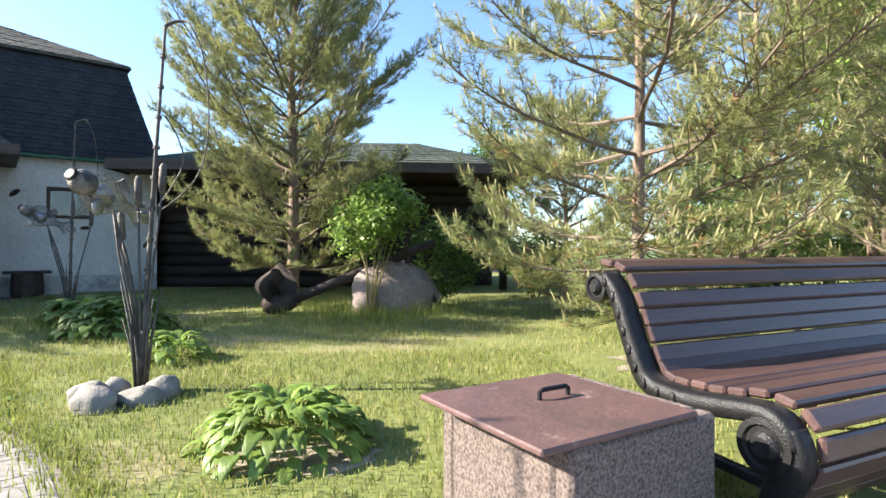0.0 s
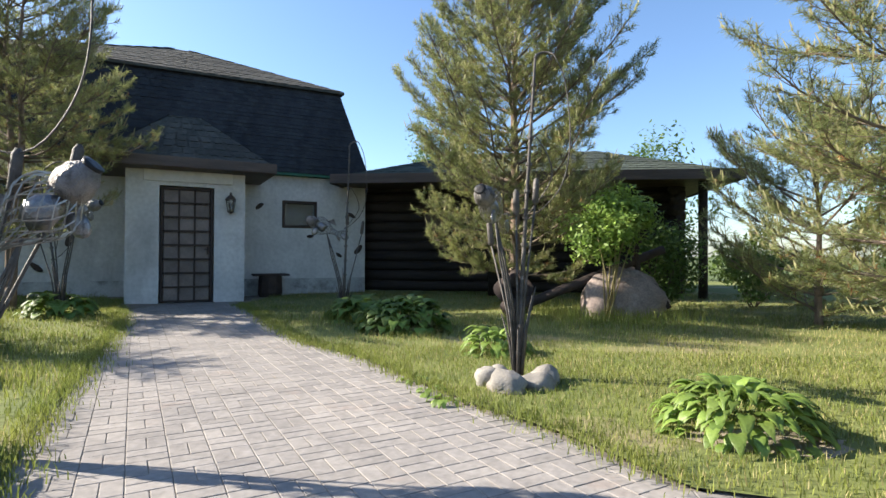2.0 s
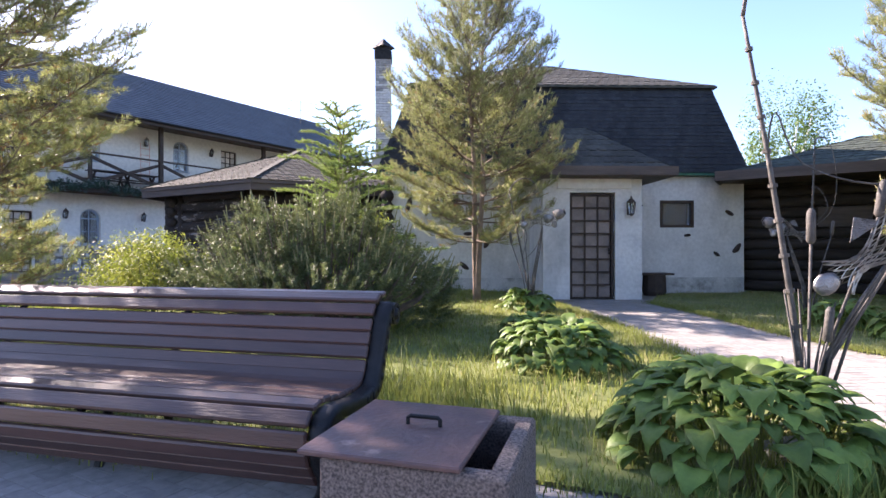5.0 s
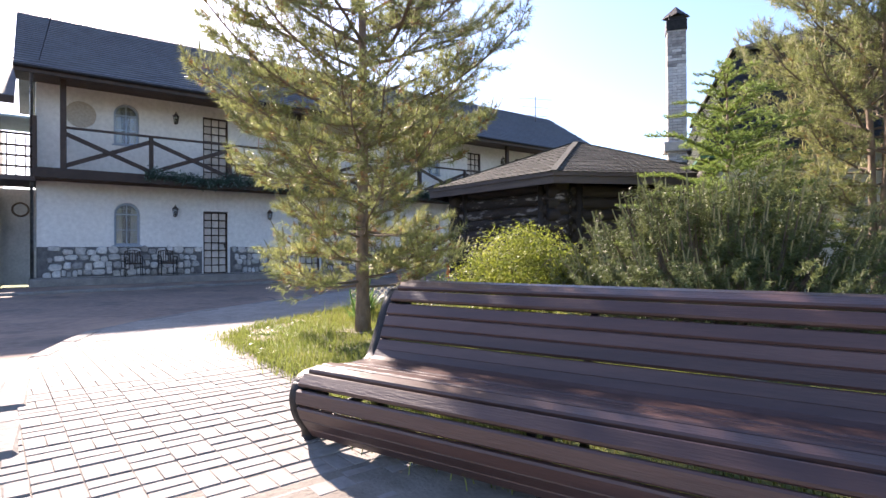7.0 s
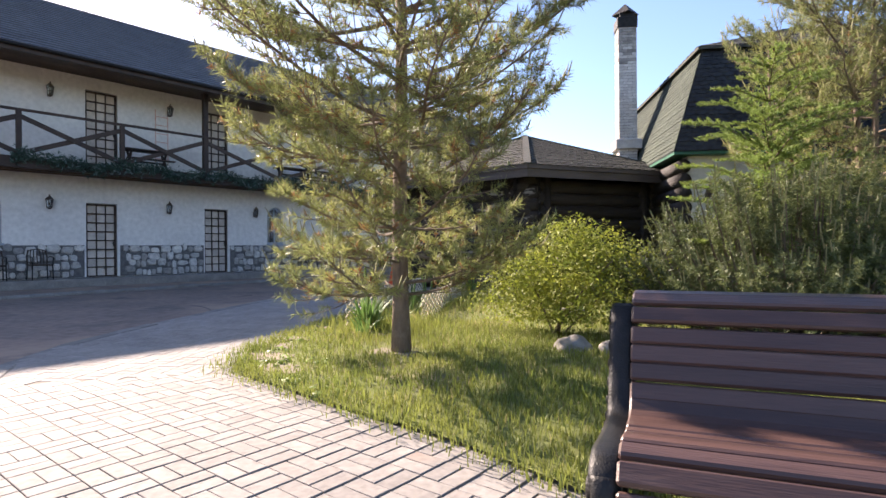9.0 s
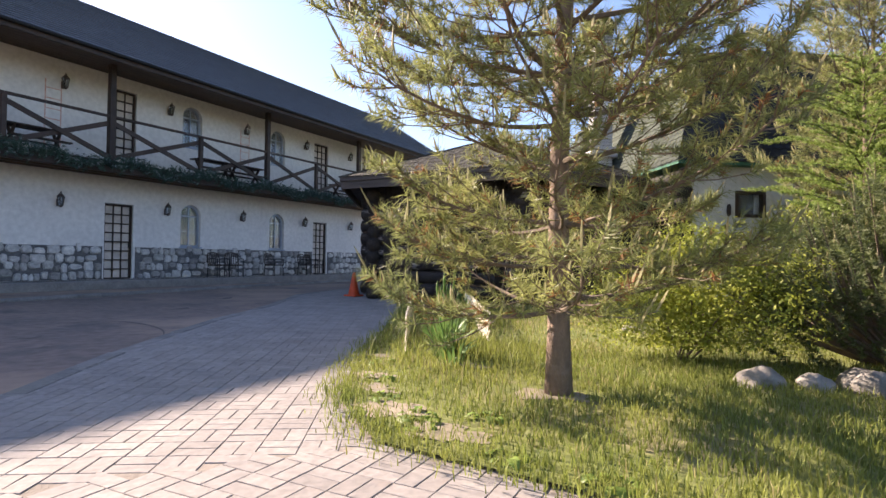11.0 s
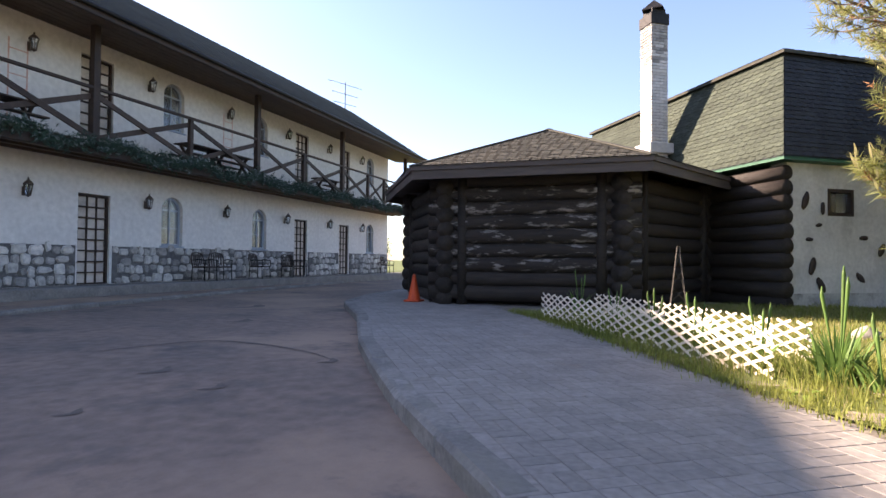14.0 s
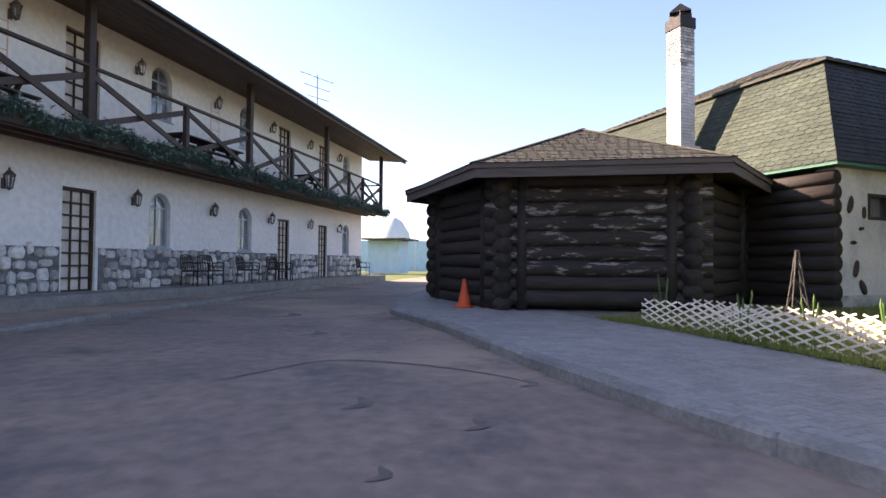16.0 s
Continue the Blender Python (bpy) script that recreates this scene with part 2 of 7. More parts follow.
M_WINBLUE = mat("grey_blue_frame", (0.30, 0.36, 0.42), (0.25, 0.30, 0.36), 6.0, 0.6)
M_FASCIA = mat("weathered_fascia", (0.115, 0.09, 0.078), (0.075, 0.06, 0.053), 3.0, 0.7, 0.3, stretch=(0.4, 0.4, 4))
M_WIRE = mat("wire_mesh", (0.34, 0.33, 0.31), (0.18, 0.17, 0.16), 15.0, 0.4, 0.1, 0.8)
M_BLUEFENCE = mat("pale_blue_fence", (0.42, 0.58, 0.66), (0.36, 0.5, 0.58), 2.0, 0.7)
M_GARLAND = mat("fir_garland", (0.05, 0.10, 0.07), (0.03, 0.065, 0.05), 3.0, 0.6, island=0.4)
M_TINSEL = mat("frosted_tips", (0.26, 0.32, 0.32), (0.16, 0.22, 0.22), 3.0, 0.5, island=0.3)
M_MURAL = mat("faded_mural_red", (0.5, 0.25, 0.2), (0.6, 0.45, 0.38), 5.0, 0.9)


# ---- mesh tools ----
class MB:
    """Collects vertices and faces for one mesh."""

    def __init__(self):
        self.v, self.f = [], []

    def add(self, verts, faces):
        k = len(self.v)
        self.v += [tuple(p) for p in verts]
        self.f += [tuple(i + k for i in q) for q in faces]
        return self

    def box(self, c, s, m=None, bevel=0.0):
        """A box about c of size s, its edges cut by bevel."""
        hx, hy, hz = s[0] / 2, s[1] / 2, s[2] / 2
        if bevel:
            b = min(bevel, hx * 0.9, hy * 0.9, hz * 0.9)
            bm = bmesh.new()
            bmesh.ops.create_cube(bm, size=1.0)
            for w in bm.verts:
                w.co = Vector((w.co.x * s[0], w.co.y * s[1], w.co.z * s[2]))
            bmesh.ops.bevel(bm, geom=bm.edges[:], offset=b, segments=1, affect="EDGES")
            bm.verts.index_update()
            vs = [w.co.copy() for w in bm.verts]
            fs = [[w.index for w in q.verts] for q in bm.faces]
            bm.free()
        else:
            vs = [Vector((x, y, z)) for z in (-hz, hz) for y in (-hy, hy) for x in (-hx, hx)]
            fs = [(0, 2, 3, 1), (4, 5, 7, 6), (0, 1, 5, 4), (2, 6, 7, 3), (0, 4, 6, 2), (1, 3, 7, 5)]
        if m is not None:
            vs = [m @ w for w in vs]
        return self.add([w + Vector(c) for w in vs], fs)

    def beam(self, a, b, w, h, bevel=0.0, up=(0, 0, 1)):
        """A bar from a to b, w wide and h high."""
        a, b = Vector(a), Vector(b)
        x = (b - a).normalized()
        u = Vector(up)
        if abs(x.dot(u)) > 0.98:
            u = Vector((0, 1, 0))
        y = u.cross(x).normalized()
        z = x.cross(y)
        m = Matrix((x, y, z)).transposed()
        return self.box((a + b) / 2, ((b - a).length, w, h), m, bevel)

    def tube(self, pts, radii, n=8, cap=True):
        """A round bar through pts."""
        pts = [Vector(p) for p in pts]
        if not hasattr(radii, "__len__"):
            radii = [radii] * len(pts)
        k0 = len(self.v)
        side = None
        for i, p in enumerate(pts):
            d = (pts[min(i + 1, len(pts) - 1)] - pts[max(i - 1, 0)]).normalized()
            if side is None:
                side = d.orthogonal().normalized()
            side = (side - d * side.dot(d)).normalized()
            up = d.cross(side)
            for j in range(n):
                a = 2 * math.pi * j / n
                self.v.append(tuple(p + (side * math.cos(a) + up * math.sin(a)) * radii[i]))
        for i in range(len(pts) - 1):
            for j in range(n):
                a, b = k0 + i * n + j, k0 + i * n + (j + 1) % n
                self.f.append((a, b, b + n, a + n))
        if cap:
            self.f.append(tuple(k0 + j for j in reversed(range(n))))
            self.f.append(tuple(k0 + (len(pts) - 1) * n + j for j in range(n)))
        return self

    def lathe(self, prof, n=16, c=(0, 0, 0)):
        k0 = len(self.v)
        for r, z in prof:
            for j in range(n):
                a = 2 * math.pi * j / n
                self.v.append((c[0] + r * math.cos(a), c[1] + r * math.sin(a), c[2] + z))
        for i in range(len(prof) - 1):
            for j in range(n):
                a, b = k0 + i * n + j, k0 + i * n + (j + 1) % n
                self.f.append((a, b, b + n, a + n))
        self.f.append(tuple(k0 + j for j in reversed(range(n))))
        self.f.append(tuple(k0 + (len(prof) - 1) * n + j for j in range(n)))
        return self

    def slab(self, poly, up):
        """A plate: the polygon and its copy moved by up."""
        poly = [Vector(p) for p in poly]
        n = len(poly)
        vs = poly + [p + Vector(up) for p in poly]
        fs = [tuple(reversed(range(n))), tuple(range(n, 2 * n))] + [(i, (i + 1) % n, n + (i + 1) % n, n + i) for i in range(n)]
        return self.add(vs, fs)

    def blob(self, c, r, seed, rough=0.25, sub=2, flat=0.75):
        """An uneven round stone."""
        bm = bmesh.new()
        bmesh.ops.create_icosphere(bm, subdivisions=sub, radius=1.0)
        o = Vector((seed * 1.7, seed * 0.9, seed * 2.3))
        bm.verts.index_update()
        vs = []
        for w in bm.verts:
            k = 1 + rough * noise.noise(w.co * 1.3 + o) + rough * 0.4 * noise.noise(w.co * 3.1 + o)
            q = w.co * k
            vs.append((c[0] + q.x * r[0], c[1] + q.y * r[1], c[2] + max(q.z, -flat) * r[2]))
        fs = [[w.index for w in q.verts] for q in bm.faces]
        bm.free()
        return self.add(vs, fs)

    def mesh(self, name, material=None, smooth=False, weld=0.0):
        me = bpy.data.meshes.new(name)
        me.from_pydata(self.v, [], self.f)
        me.update()
        bm = bmesh.new()
        bm.from_mesh(me)
        if weld:
            bmesh.ops.remove_doubles(bm, verts=bm.verts[:], dist=weld)
        bmesh.ops.recalc_face_normals(bm, faces=bm.faces[:])
        bm.to_mesh(me)
        bm.free()
        if smooth:
            me.shade_smooth()
        if material:
            me.materials.append(material)
        return me


def soup(name, verts, nv, material):
    """A mesh from an array of corners, nv to each face (leaves, blades, needles)."""
    verts = np.asarray(verts, dtype=np.float32).reshape(-1, 3)
    nf = len(verts) // nv
    me = bpy.data.meshes.new(name)
    me.vertices.add(len(verts))
    me.vertices.foreach_set("co", verts.ravel())
    me.loops.add(len(verts))
    me.loops.foreach_set("vertex_index", np.arange(len(verts), dtype=np.int32))
    me.polygons.add(nf)
    me.polygons.foreach_set("loop_start", np.arange(0, nf * nv, nv, dtype=np.int32))
    me.update(calc_edges=True)
    me.materials.append(material)
    return me


def part(name, mb, material, parent=None, label="", smooth=False, at=None):
    me = mb.mesh(name, material, smooth) if isinstance(mb, MB) else mb
    ob = new(name, me)
    if parent is not None:
        ob.parent = parent
    if at is not None:
        ob.matrix_basis = at
    if label:
        tagged(ob, label)
    return ob


def thing(name, m, label, category, group="", kind=""):
    e = new(name)
    e.empty_display_size = 0.2
    e.matrix_basis = m
    return tagged(e, label, category, group, kind)


def smooth01(a, b, v):
    k = min(1.0, max(0.0, (v - a) / (b - a)))
    return k * k * (3 - 2 * k)


def T(x, y=0.0):
    """The height of lawn and paving."""
    return 0.13 * smooth01(-9.0, -13.0, x)


RNG = np.random.default_rng(7)


def inside(poly, x, y):
    """Which of the points (arrays) lie in the polygon."""
    r = np.zeros(np.shape(x), bool)
    n = len(poly)
    for i in range(n):
        (x1, y1), (x2, y2) = poly[i], poly[(i + 1) % n]
        if y1 != y2:
            r ^= ((y1 > y) != (y2 > y)) & (x < (x2 - x1) * (y - y1) / (y2 - y1) + x1)
    return r


def sheet(name, poly, dz, material, step=2.0, rough=0.0):
    """A flat-lying sheet on the terrain, dz above it."""
    bm = bmesh.new()
    bm.faces.new([bm.verts.new((x, y, 0)) for x, y in poly])
    xs, ys = [p[0] for p in poly], [p[1] for p in poly]
    for axis, lo, hi in ((0, max(min(xs), -40), min(max(xs), 25)), (1, max(min(ys), -30), min(max(ys), 40))):
        k = math.ceil(lo / step) * step
        while k < hi:
            co, no = [0, 0, 0], [0, 0, 0]
            co[axis], no[axis] = k, 1
            bmesh.ops.bisect_plane(bm, geom=bm.verts[:] + bm.edges[:] + bm.faces[:], plane_co=co, plane_no=no)
            k += step
    for w in bm.verts:
        w.co.z = T(w.co.x, w.co.y) + dz + rough * noise.noise(Vector((w.co.x * 0.35, w.co.y * 0.35, 0.5)))
    bmesh.ops.triangulate(bm, faces=[q for q in bm.faces if len(q.verts) > 4])
    me = bpy.data.meshes.new(name)
    bm.normal_update()
    bm.to_mesh(me)
    bm.free()
    if me.polygons and me.polygons[0].normal.z < 0:
        me.flip_normals()
    me.materials.append(material)
    return new(name, me)


# ---- the plan ----
KERB = [(22.0, -3.9), (-6.0, -3.9), (-9.0, -3.5), (-11.4, -3.2), (-13.3, -3.14), (-14.4, -3.0), (-15.3, -2.72), (-16.15, -2.4), (-16.95, -1.75), (-18.0, -0.45), (-18.85, 0.75),
        (-19.6, 1.9), (-21.0, 4.35), (-22.7, 6.8), (-23.4, 9.0), (-23.9, 13.6), (-24.0, 20.0), (-23.0, 26.0)]
PATH_R = [(-1.1, 2.05), (-1.64, 2.75), (-2.2, 3.3), (-2.8, 4.05), (-3.45, 4.9), (-4.4, 5.7), (-5.3, 6.9), (-6.35, 8.5), (-7.2, 9.6), (-7.6, 10.2)]
PATH_L = [(-3.8, 0.95), (-4.2, 1.6), (-4.85, 2.5), (-5.6, 3.7), (-6.6, 5.2), (-7.6, 6.75), (-8.8, 8.25), (-9.7, 9.3)]
LAWN_W = [(-6.1, 0.3), (-8.2, -0.6), (-10.3, -1.4), (-11.8, -1.3), (-13.0, -1.32), (-14.3, -1.25), (-15.0, -0.7), (-15.6, 0.2), (-16.2, 1.3), (-17.0, 2.9), (-18.0, 4.7), (-18.7, 5.7)]
LAWN_RIGHT = PATH_R + [(-7.9, 12.5), (-6.2, 17.0), (30.0, 40.0), (40.0, 1.8), (22.0, 1.8), (0.6, 1.75)]
LAWN_LEFT = PATH_L + [(-10.3, 10.5), (-14.0, 9.6), (-16.5, 9.0)] + LAWN_W[::-1] + [(-4.7, 0.5)]
HOUSE_A, HOUSE_B = Vector((-13.8, 9.0, 0)), Vector((-6.1, 14.4, 0))
HUT_C, HUT_R = Vector((-18.9, 10.5, 0)), 3.75

tagged(sheet("ground", [(-1500, -1500), (1500, -1500), (1500, 1500), (-1500, 1500)], -0.22, M_FIELD, 4.0, 0.0), "rough green ground reaching to the horizon", "ground", kind="structure")
ROAD_POLY = [(-29.2, -60), (10, -60)] + [(KERB[0][0] + 40, -3.9)] + KERB + [(-20.0, 60.0), (-29.2, 60.0)]
tagged(sheet("road", ROAD_POLY, -0.13, M_ROAD, 1.5, 0.012), "worn dusty asphalt road with sandy edges", "road", kind="structure")
PAVE_POLY = KERB + [(22.0, 26.0)]
tagged(sheet("pavement", PAVE_POLY, -0.0042, M_JOINT, 1.5), "pale concrete paving with sandy joints", "pavement", kind="structure")
PAVEMENT = bpy.data.objects["pavement"]
for poly in (LAWN_RIGHT, LAWN_LEFT):
    tagged(sheet("lawn", poly, 0.018, M_LAWN, 1.0, 0.012), "patchy sunlit lawn with bare sandy spots", "lawn", kind="structure")


# kerb stones along the road
def kerb_stones(line, dz=0.0):
    run = thing("kerb", pose(0, 0, 0), "grey concrete kerb between road and paving", "kerb", kind="structure")
    carry, pts = 0.0, [Vector((*p, 0)) for p in line]
    k = 0
    for a, b in zip(pts, pts[1:]):
        d = b - a
        n = max(1, round(d.length / 1.0))
        for i in range(n):
            p, q = a.lerp(b, i / n), a.lerp(b, (i + 1) / n)
            if p.x > 4 or p.y > 22:
                continue
            mid = (p + q) / 2
            mb = MB().box((0, 0, 0), ((q - p).length + 0.02, 0.20, 0.30), None, 0.03)
            yaw = math.degrees(math.atan2(d.y, d.x))
            part("kerb_stone", mb, M_KERB, run, at=pose(mid.x, mid.y, T(mid.x) - 0.145 + dz + 0.006 * math.sin(k * 2.1), 0.6 * math.sin(k * 1.3), 0, yaw + 0.5 * math.sin(k * 3.7)))
            k += 1


kerb_stones(KERB)
KERB_B = [(-26.4, -9.0), (-26.9, 0.0), (-27.5, 4.5), (-28.4, 11.0), (-29.2, 17.5)]
kerb_stones(KERB_B, -0.05)
tagged(sheet("pavement", KERB_B + [(-29.3, 17.5), (-29.3, -9.0)], -0.055, M_ROAD, 1.5), "dusty paved strip along the building", "pavement", kind="structure")


# ---- buildings ----
def wall_cells(length, z0, z1, thick, holes):
    """A wall along x from 0, its outer face at y = 0 and its body behind (y > 0), with rectangular holes (x0, x1, za, zb)."""
    xs = sorted({0.0, length, *[h[0] for h in holes], *[h[1] for h in holes]})
    mb = MB()
    for a, b in zip(xs, xs[1:]):
        cut = sorted((h[2], h[3]) for h in holes if h[0] <= a + 1e-6 and h[1] >= b - 1e-6)
        z = z0
        for lo, hi in cut:
            if lo > z + 1e-4:
                mb.box(((a + b) / 2, thick / 2, (z + lo) / 2), (b - a, thick, lo - z))
            z = hi
        if z1 > z + 1e-4:
            mb.box(((a + b) / 2, thick / 2, (z + z1) / 2), (b - a, thick, z1 - z))
    return mb


def arch_fill(x0, x1, zs, ztop, thick):
    """The two corners of wall over an arch that springs at zs."""
    mb = MB()
    r, cx, n = (x1 - x0) / 2, (x0 + x1) / 2, 8
    h = ztop - zs
    for s in (-1, 1):
        arc = [(cx + s * r * math.cos(math.pi / 2 * i / n), zs + h * math.sin(math.pi / 2 * i / n)) for i in range(n + 1)]
        for (xa, za), (xb, zb) in zip(arc, arc[1:]):
            mb.slab([(xa, 0, za), (xb, 0, zb), (xb, 0, ztop), (xa, 0, ztop)], (0, thick, 0))
    return mb


def grille_door(parent_m, w, h, rows, cols, label, panel=M_DOORPANEL):
    """A panel door behind a dark grille; x across, front at y = 0."""
    d = thing("door_1", parent_m, label, "door", kind="structure")
    mb = MB()
    fw = 0.055
    for x in (fw / 2, w - fw / 2):
        mb.box((x, 0.05, h / 2), (fw, 0.09, h), None, 0.006)
    mb.box((w / 2, 0.05, h - fw / 2), (w - 2 * fw, 0.088, fw), None, 0.006)
    part("frame", mb, M_DARKWOOD, d, "dark stained timber frame")
    dx, dz = (w - 2 * fw) / cols, (h - fw) / rows
    for i in range(1, cols):
        part("bar", MB().box((fw + i * dx, 0.045, (h - fw) / 2), (0.035, 0.035, h - fw), None, 0.005), M_DARKWOOD, d)
    for k in range(rows):
        part("bar", MB().box((w / 2, 0.032, k * dz + 0.02), (w - 2 * fw, 0.03, 0.04), None, 0.005), M_DARKWOOD, d)
    for i in range(cols):
        for k in range(rows):
            part("panel", MB().box((fw + (i + 0.5) * dx, 0.09, (k + 0.5) * dz + 0.01), (dx - 0.02, 0.03, dz - 0.02), None, 0.008), panel, d, "weathered door panel")
    hb = MB().box((w - fw - 0.05, 0.01, h * 0.45), (0.03, 0.03, 0.16), None, 0.006)
    hb.tube([(w - fw - 0.05, 0.0, h * 0.45 + 0.03), (w - fw - 0.05, -0.05, h * 0.45 + 0.03), (w - fw - 0.13, -0.05, h * 0.45 + 0.03)], 0.009, 6)
    part("door_handle", hb, M_IRON, d, "black iron handle")
    return d


def arched_window(m, w, zs, h, label):
    """A small arched casement with glazing bars; sill at z = 0, springing at zs, top at h."""
    d = thing("window_1", m, label, "window", kind="structure")
    n, r, rise = 10, w / 2, h - zs

    def arc(inset):
        return [(0 + inset, 0 + inset), (w - inset, 0 + inset)] + [(r + (r - inset) * math.cos(math.pi * i / n), zs + (rise - inset) * math.sin(math.pi * i / n)) for i in range(n + 1)]
    mb = MB()
    out, inn = arc(0.0), arc(0.07)
    k = len(out)
    for i in range(k):
        a, b, c, e = out[i], out[(i + 1) % k], inn[(i + 1) % k], inn[i]
        mb.slab([(a[0], 0.12, a[1]), (b[0], 0.12, b[1]), (c[0], 0.12, c[1]), (e[0], 0.12, e[1])], (0, 0.07, 0))
    part("window_frame", mb, M_WINBLUE, d, "grey-blue painted timber frame")
    bars = MB().box((r, 0.15, h / 2), (0.035, 0.04, h - 0.1)).box((r, 0.152, zs), (w - 0.1, 0.05, 0.05)).box((r, 0.151, zs * 0.5), (w - 0.1, 0.03, 0.025))
    part("glazing_bars", bars, M_WINBLUE, d)
    g = MB().slab([(p[0], 0.158, p[1]) for p in arc(0.06)], (0, 0.006, 0))
    gl = part("pane", g, M_GLASS, d, "reflective window glass")
    gl.visible_shadow = False
    part("curtain", MB().slab([(0.05, 0.3, 0.05), (w * 0.36, 0.3, 0.05), (w * 0.3, 0.3, h * 0.9), (0.05, 0.3, h * 0.8)], (0, 0.02, 0)).slab([(w * 0.66, 0.3, 0.05), (w - 0.05, 0.3, 0.05), (w - 0.05, 0.3, h * 0.8), (w * 0.7, 0.3, h * 0.9)], (0, 0.02, 0)), M_CURTAIN, d, "pale gathered curtain")
    part("window_sill", MB().box((r, 0.05, -0.025), (w + 0.12, 0.16, 0.05), None, 0.01), M_WINBLUE, d)
    return d


def lantern(m, group):
    """A wall lantern of dark iron, its back on y = 0."""
    d = thing("wall_lantern", m, "dark iron wall lantern with tapered glass sides", "lamp", group)
    part("back_plate", MB().box((0, -0.012, 0.0), (0.09, 0.024, 0.22), None, 0.008), M_BRONZE, d)
    part("arm", MB().tube([(0, 0, -0.06), (0, -0.10, -0.10), (0, -0.16, -0.07)], 0.012, 6), M_BRONZE, d)
    for i in range(6):
        c, s = math.cos(math.pi * i / 3), math.sin(math.pi * i / 3)
        part("cage_bar", MB().beam((0.06 * c, -0.17 + 0.06 * s, -0.10), (0.10 * c, -0.17 + 0.10 * s, 0.16), 0.014, 0.014), M_BRONZE, d)
    part("glass", MB().lathe([(0.052, -0.09), (0.09, 0.155)], 6, (0, -0.17, 0)), M_GLASS, d, "smoky lantern glass")
    part("cap", MB().lathe([(0.125, 0.16), (0.10, 0.19), (0.05, 0.25), (0.02, 0.27), (0.025, 0.30), (0.004, 0.33)], 6, (0, -0.17, 0)), M_BRONZE, d, "peaked iron cap")
    part("base", MB().lathe([(0.015, -0.15), (0.03, -0.13), (0.07, -0.11), (0.07, -0.095)], 6, (0, -0.17, 0)), M_BRONZE, d)
    return d


FX, FY0, FY1 = -30.45, -2.95, 24.5
# facade frame: local x runs along +y of the world, local -y faces the road
FACADE = Matrix.Translation((FX, FY0, 0)) @ Matrix(((0, -1, 0, 0), (1, 0, 0, 0), (0, 0, 1, 0), (0, 0, 0, 1)))
FL = FY1 - FY0
DOORS_Y = [2.28, 6.2, 15.62, 19.2]
WINS_Y = [-0.72, 8.84, 12.98, 21.95]
SILL = 0.33


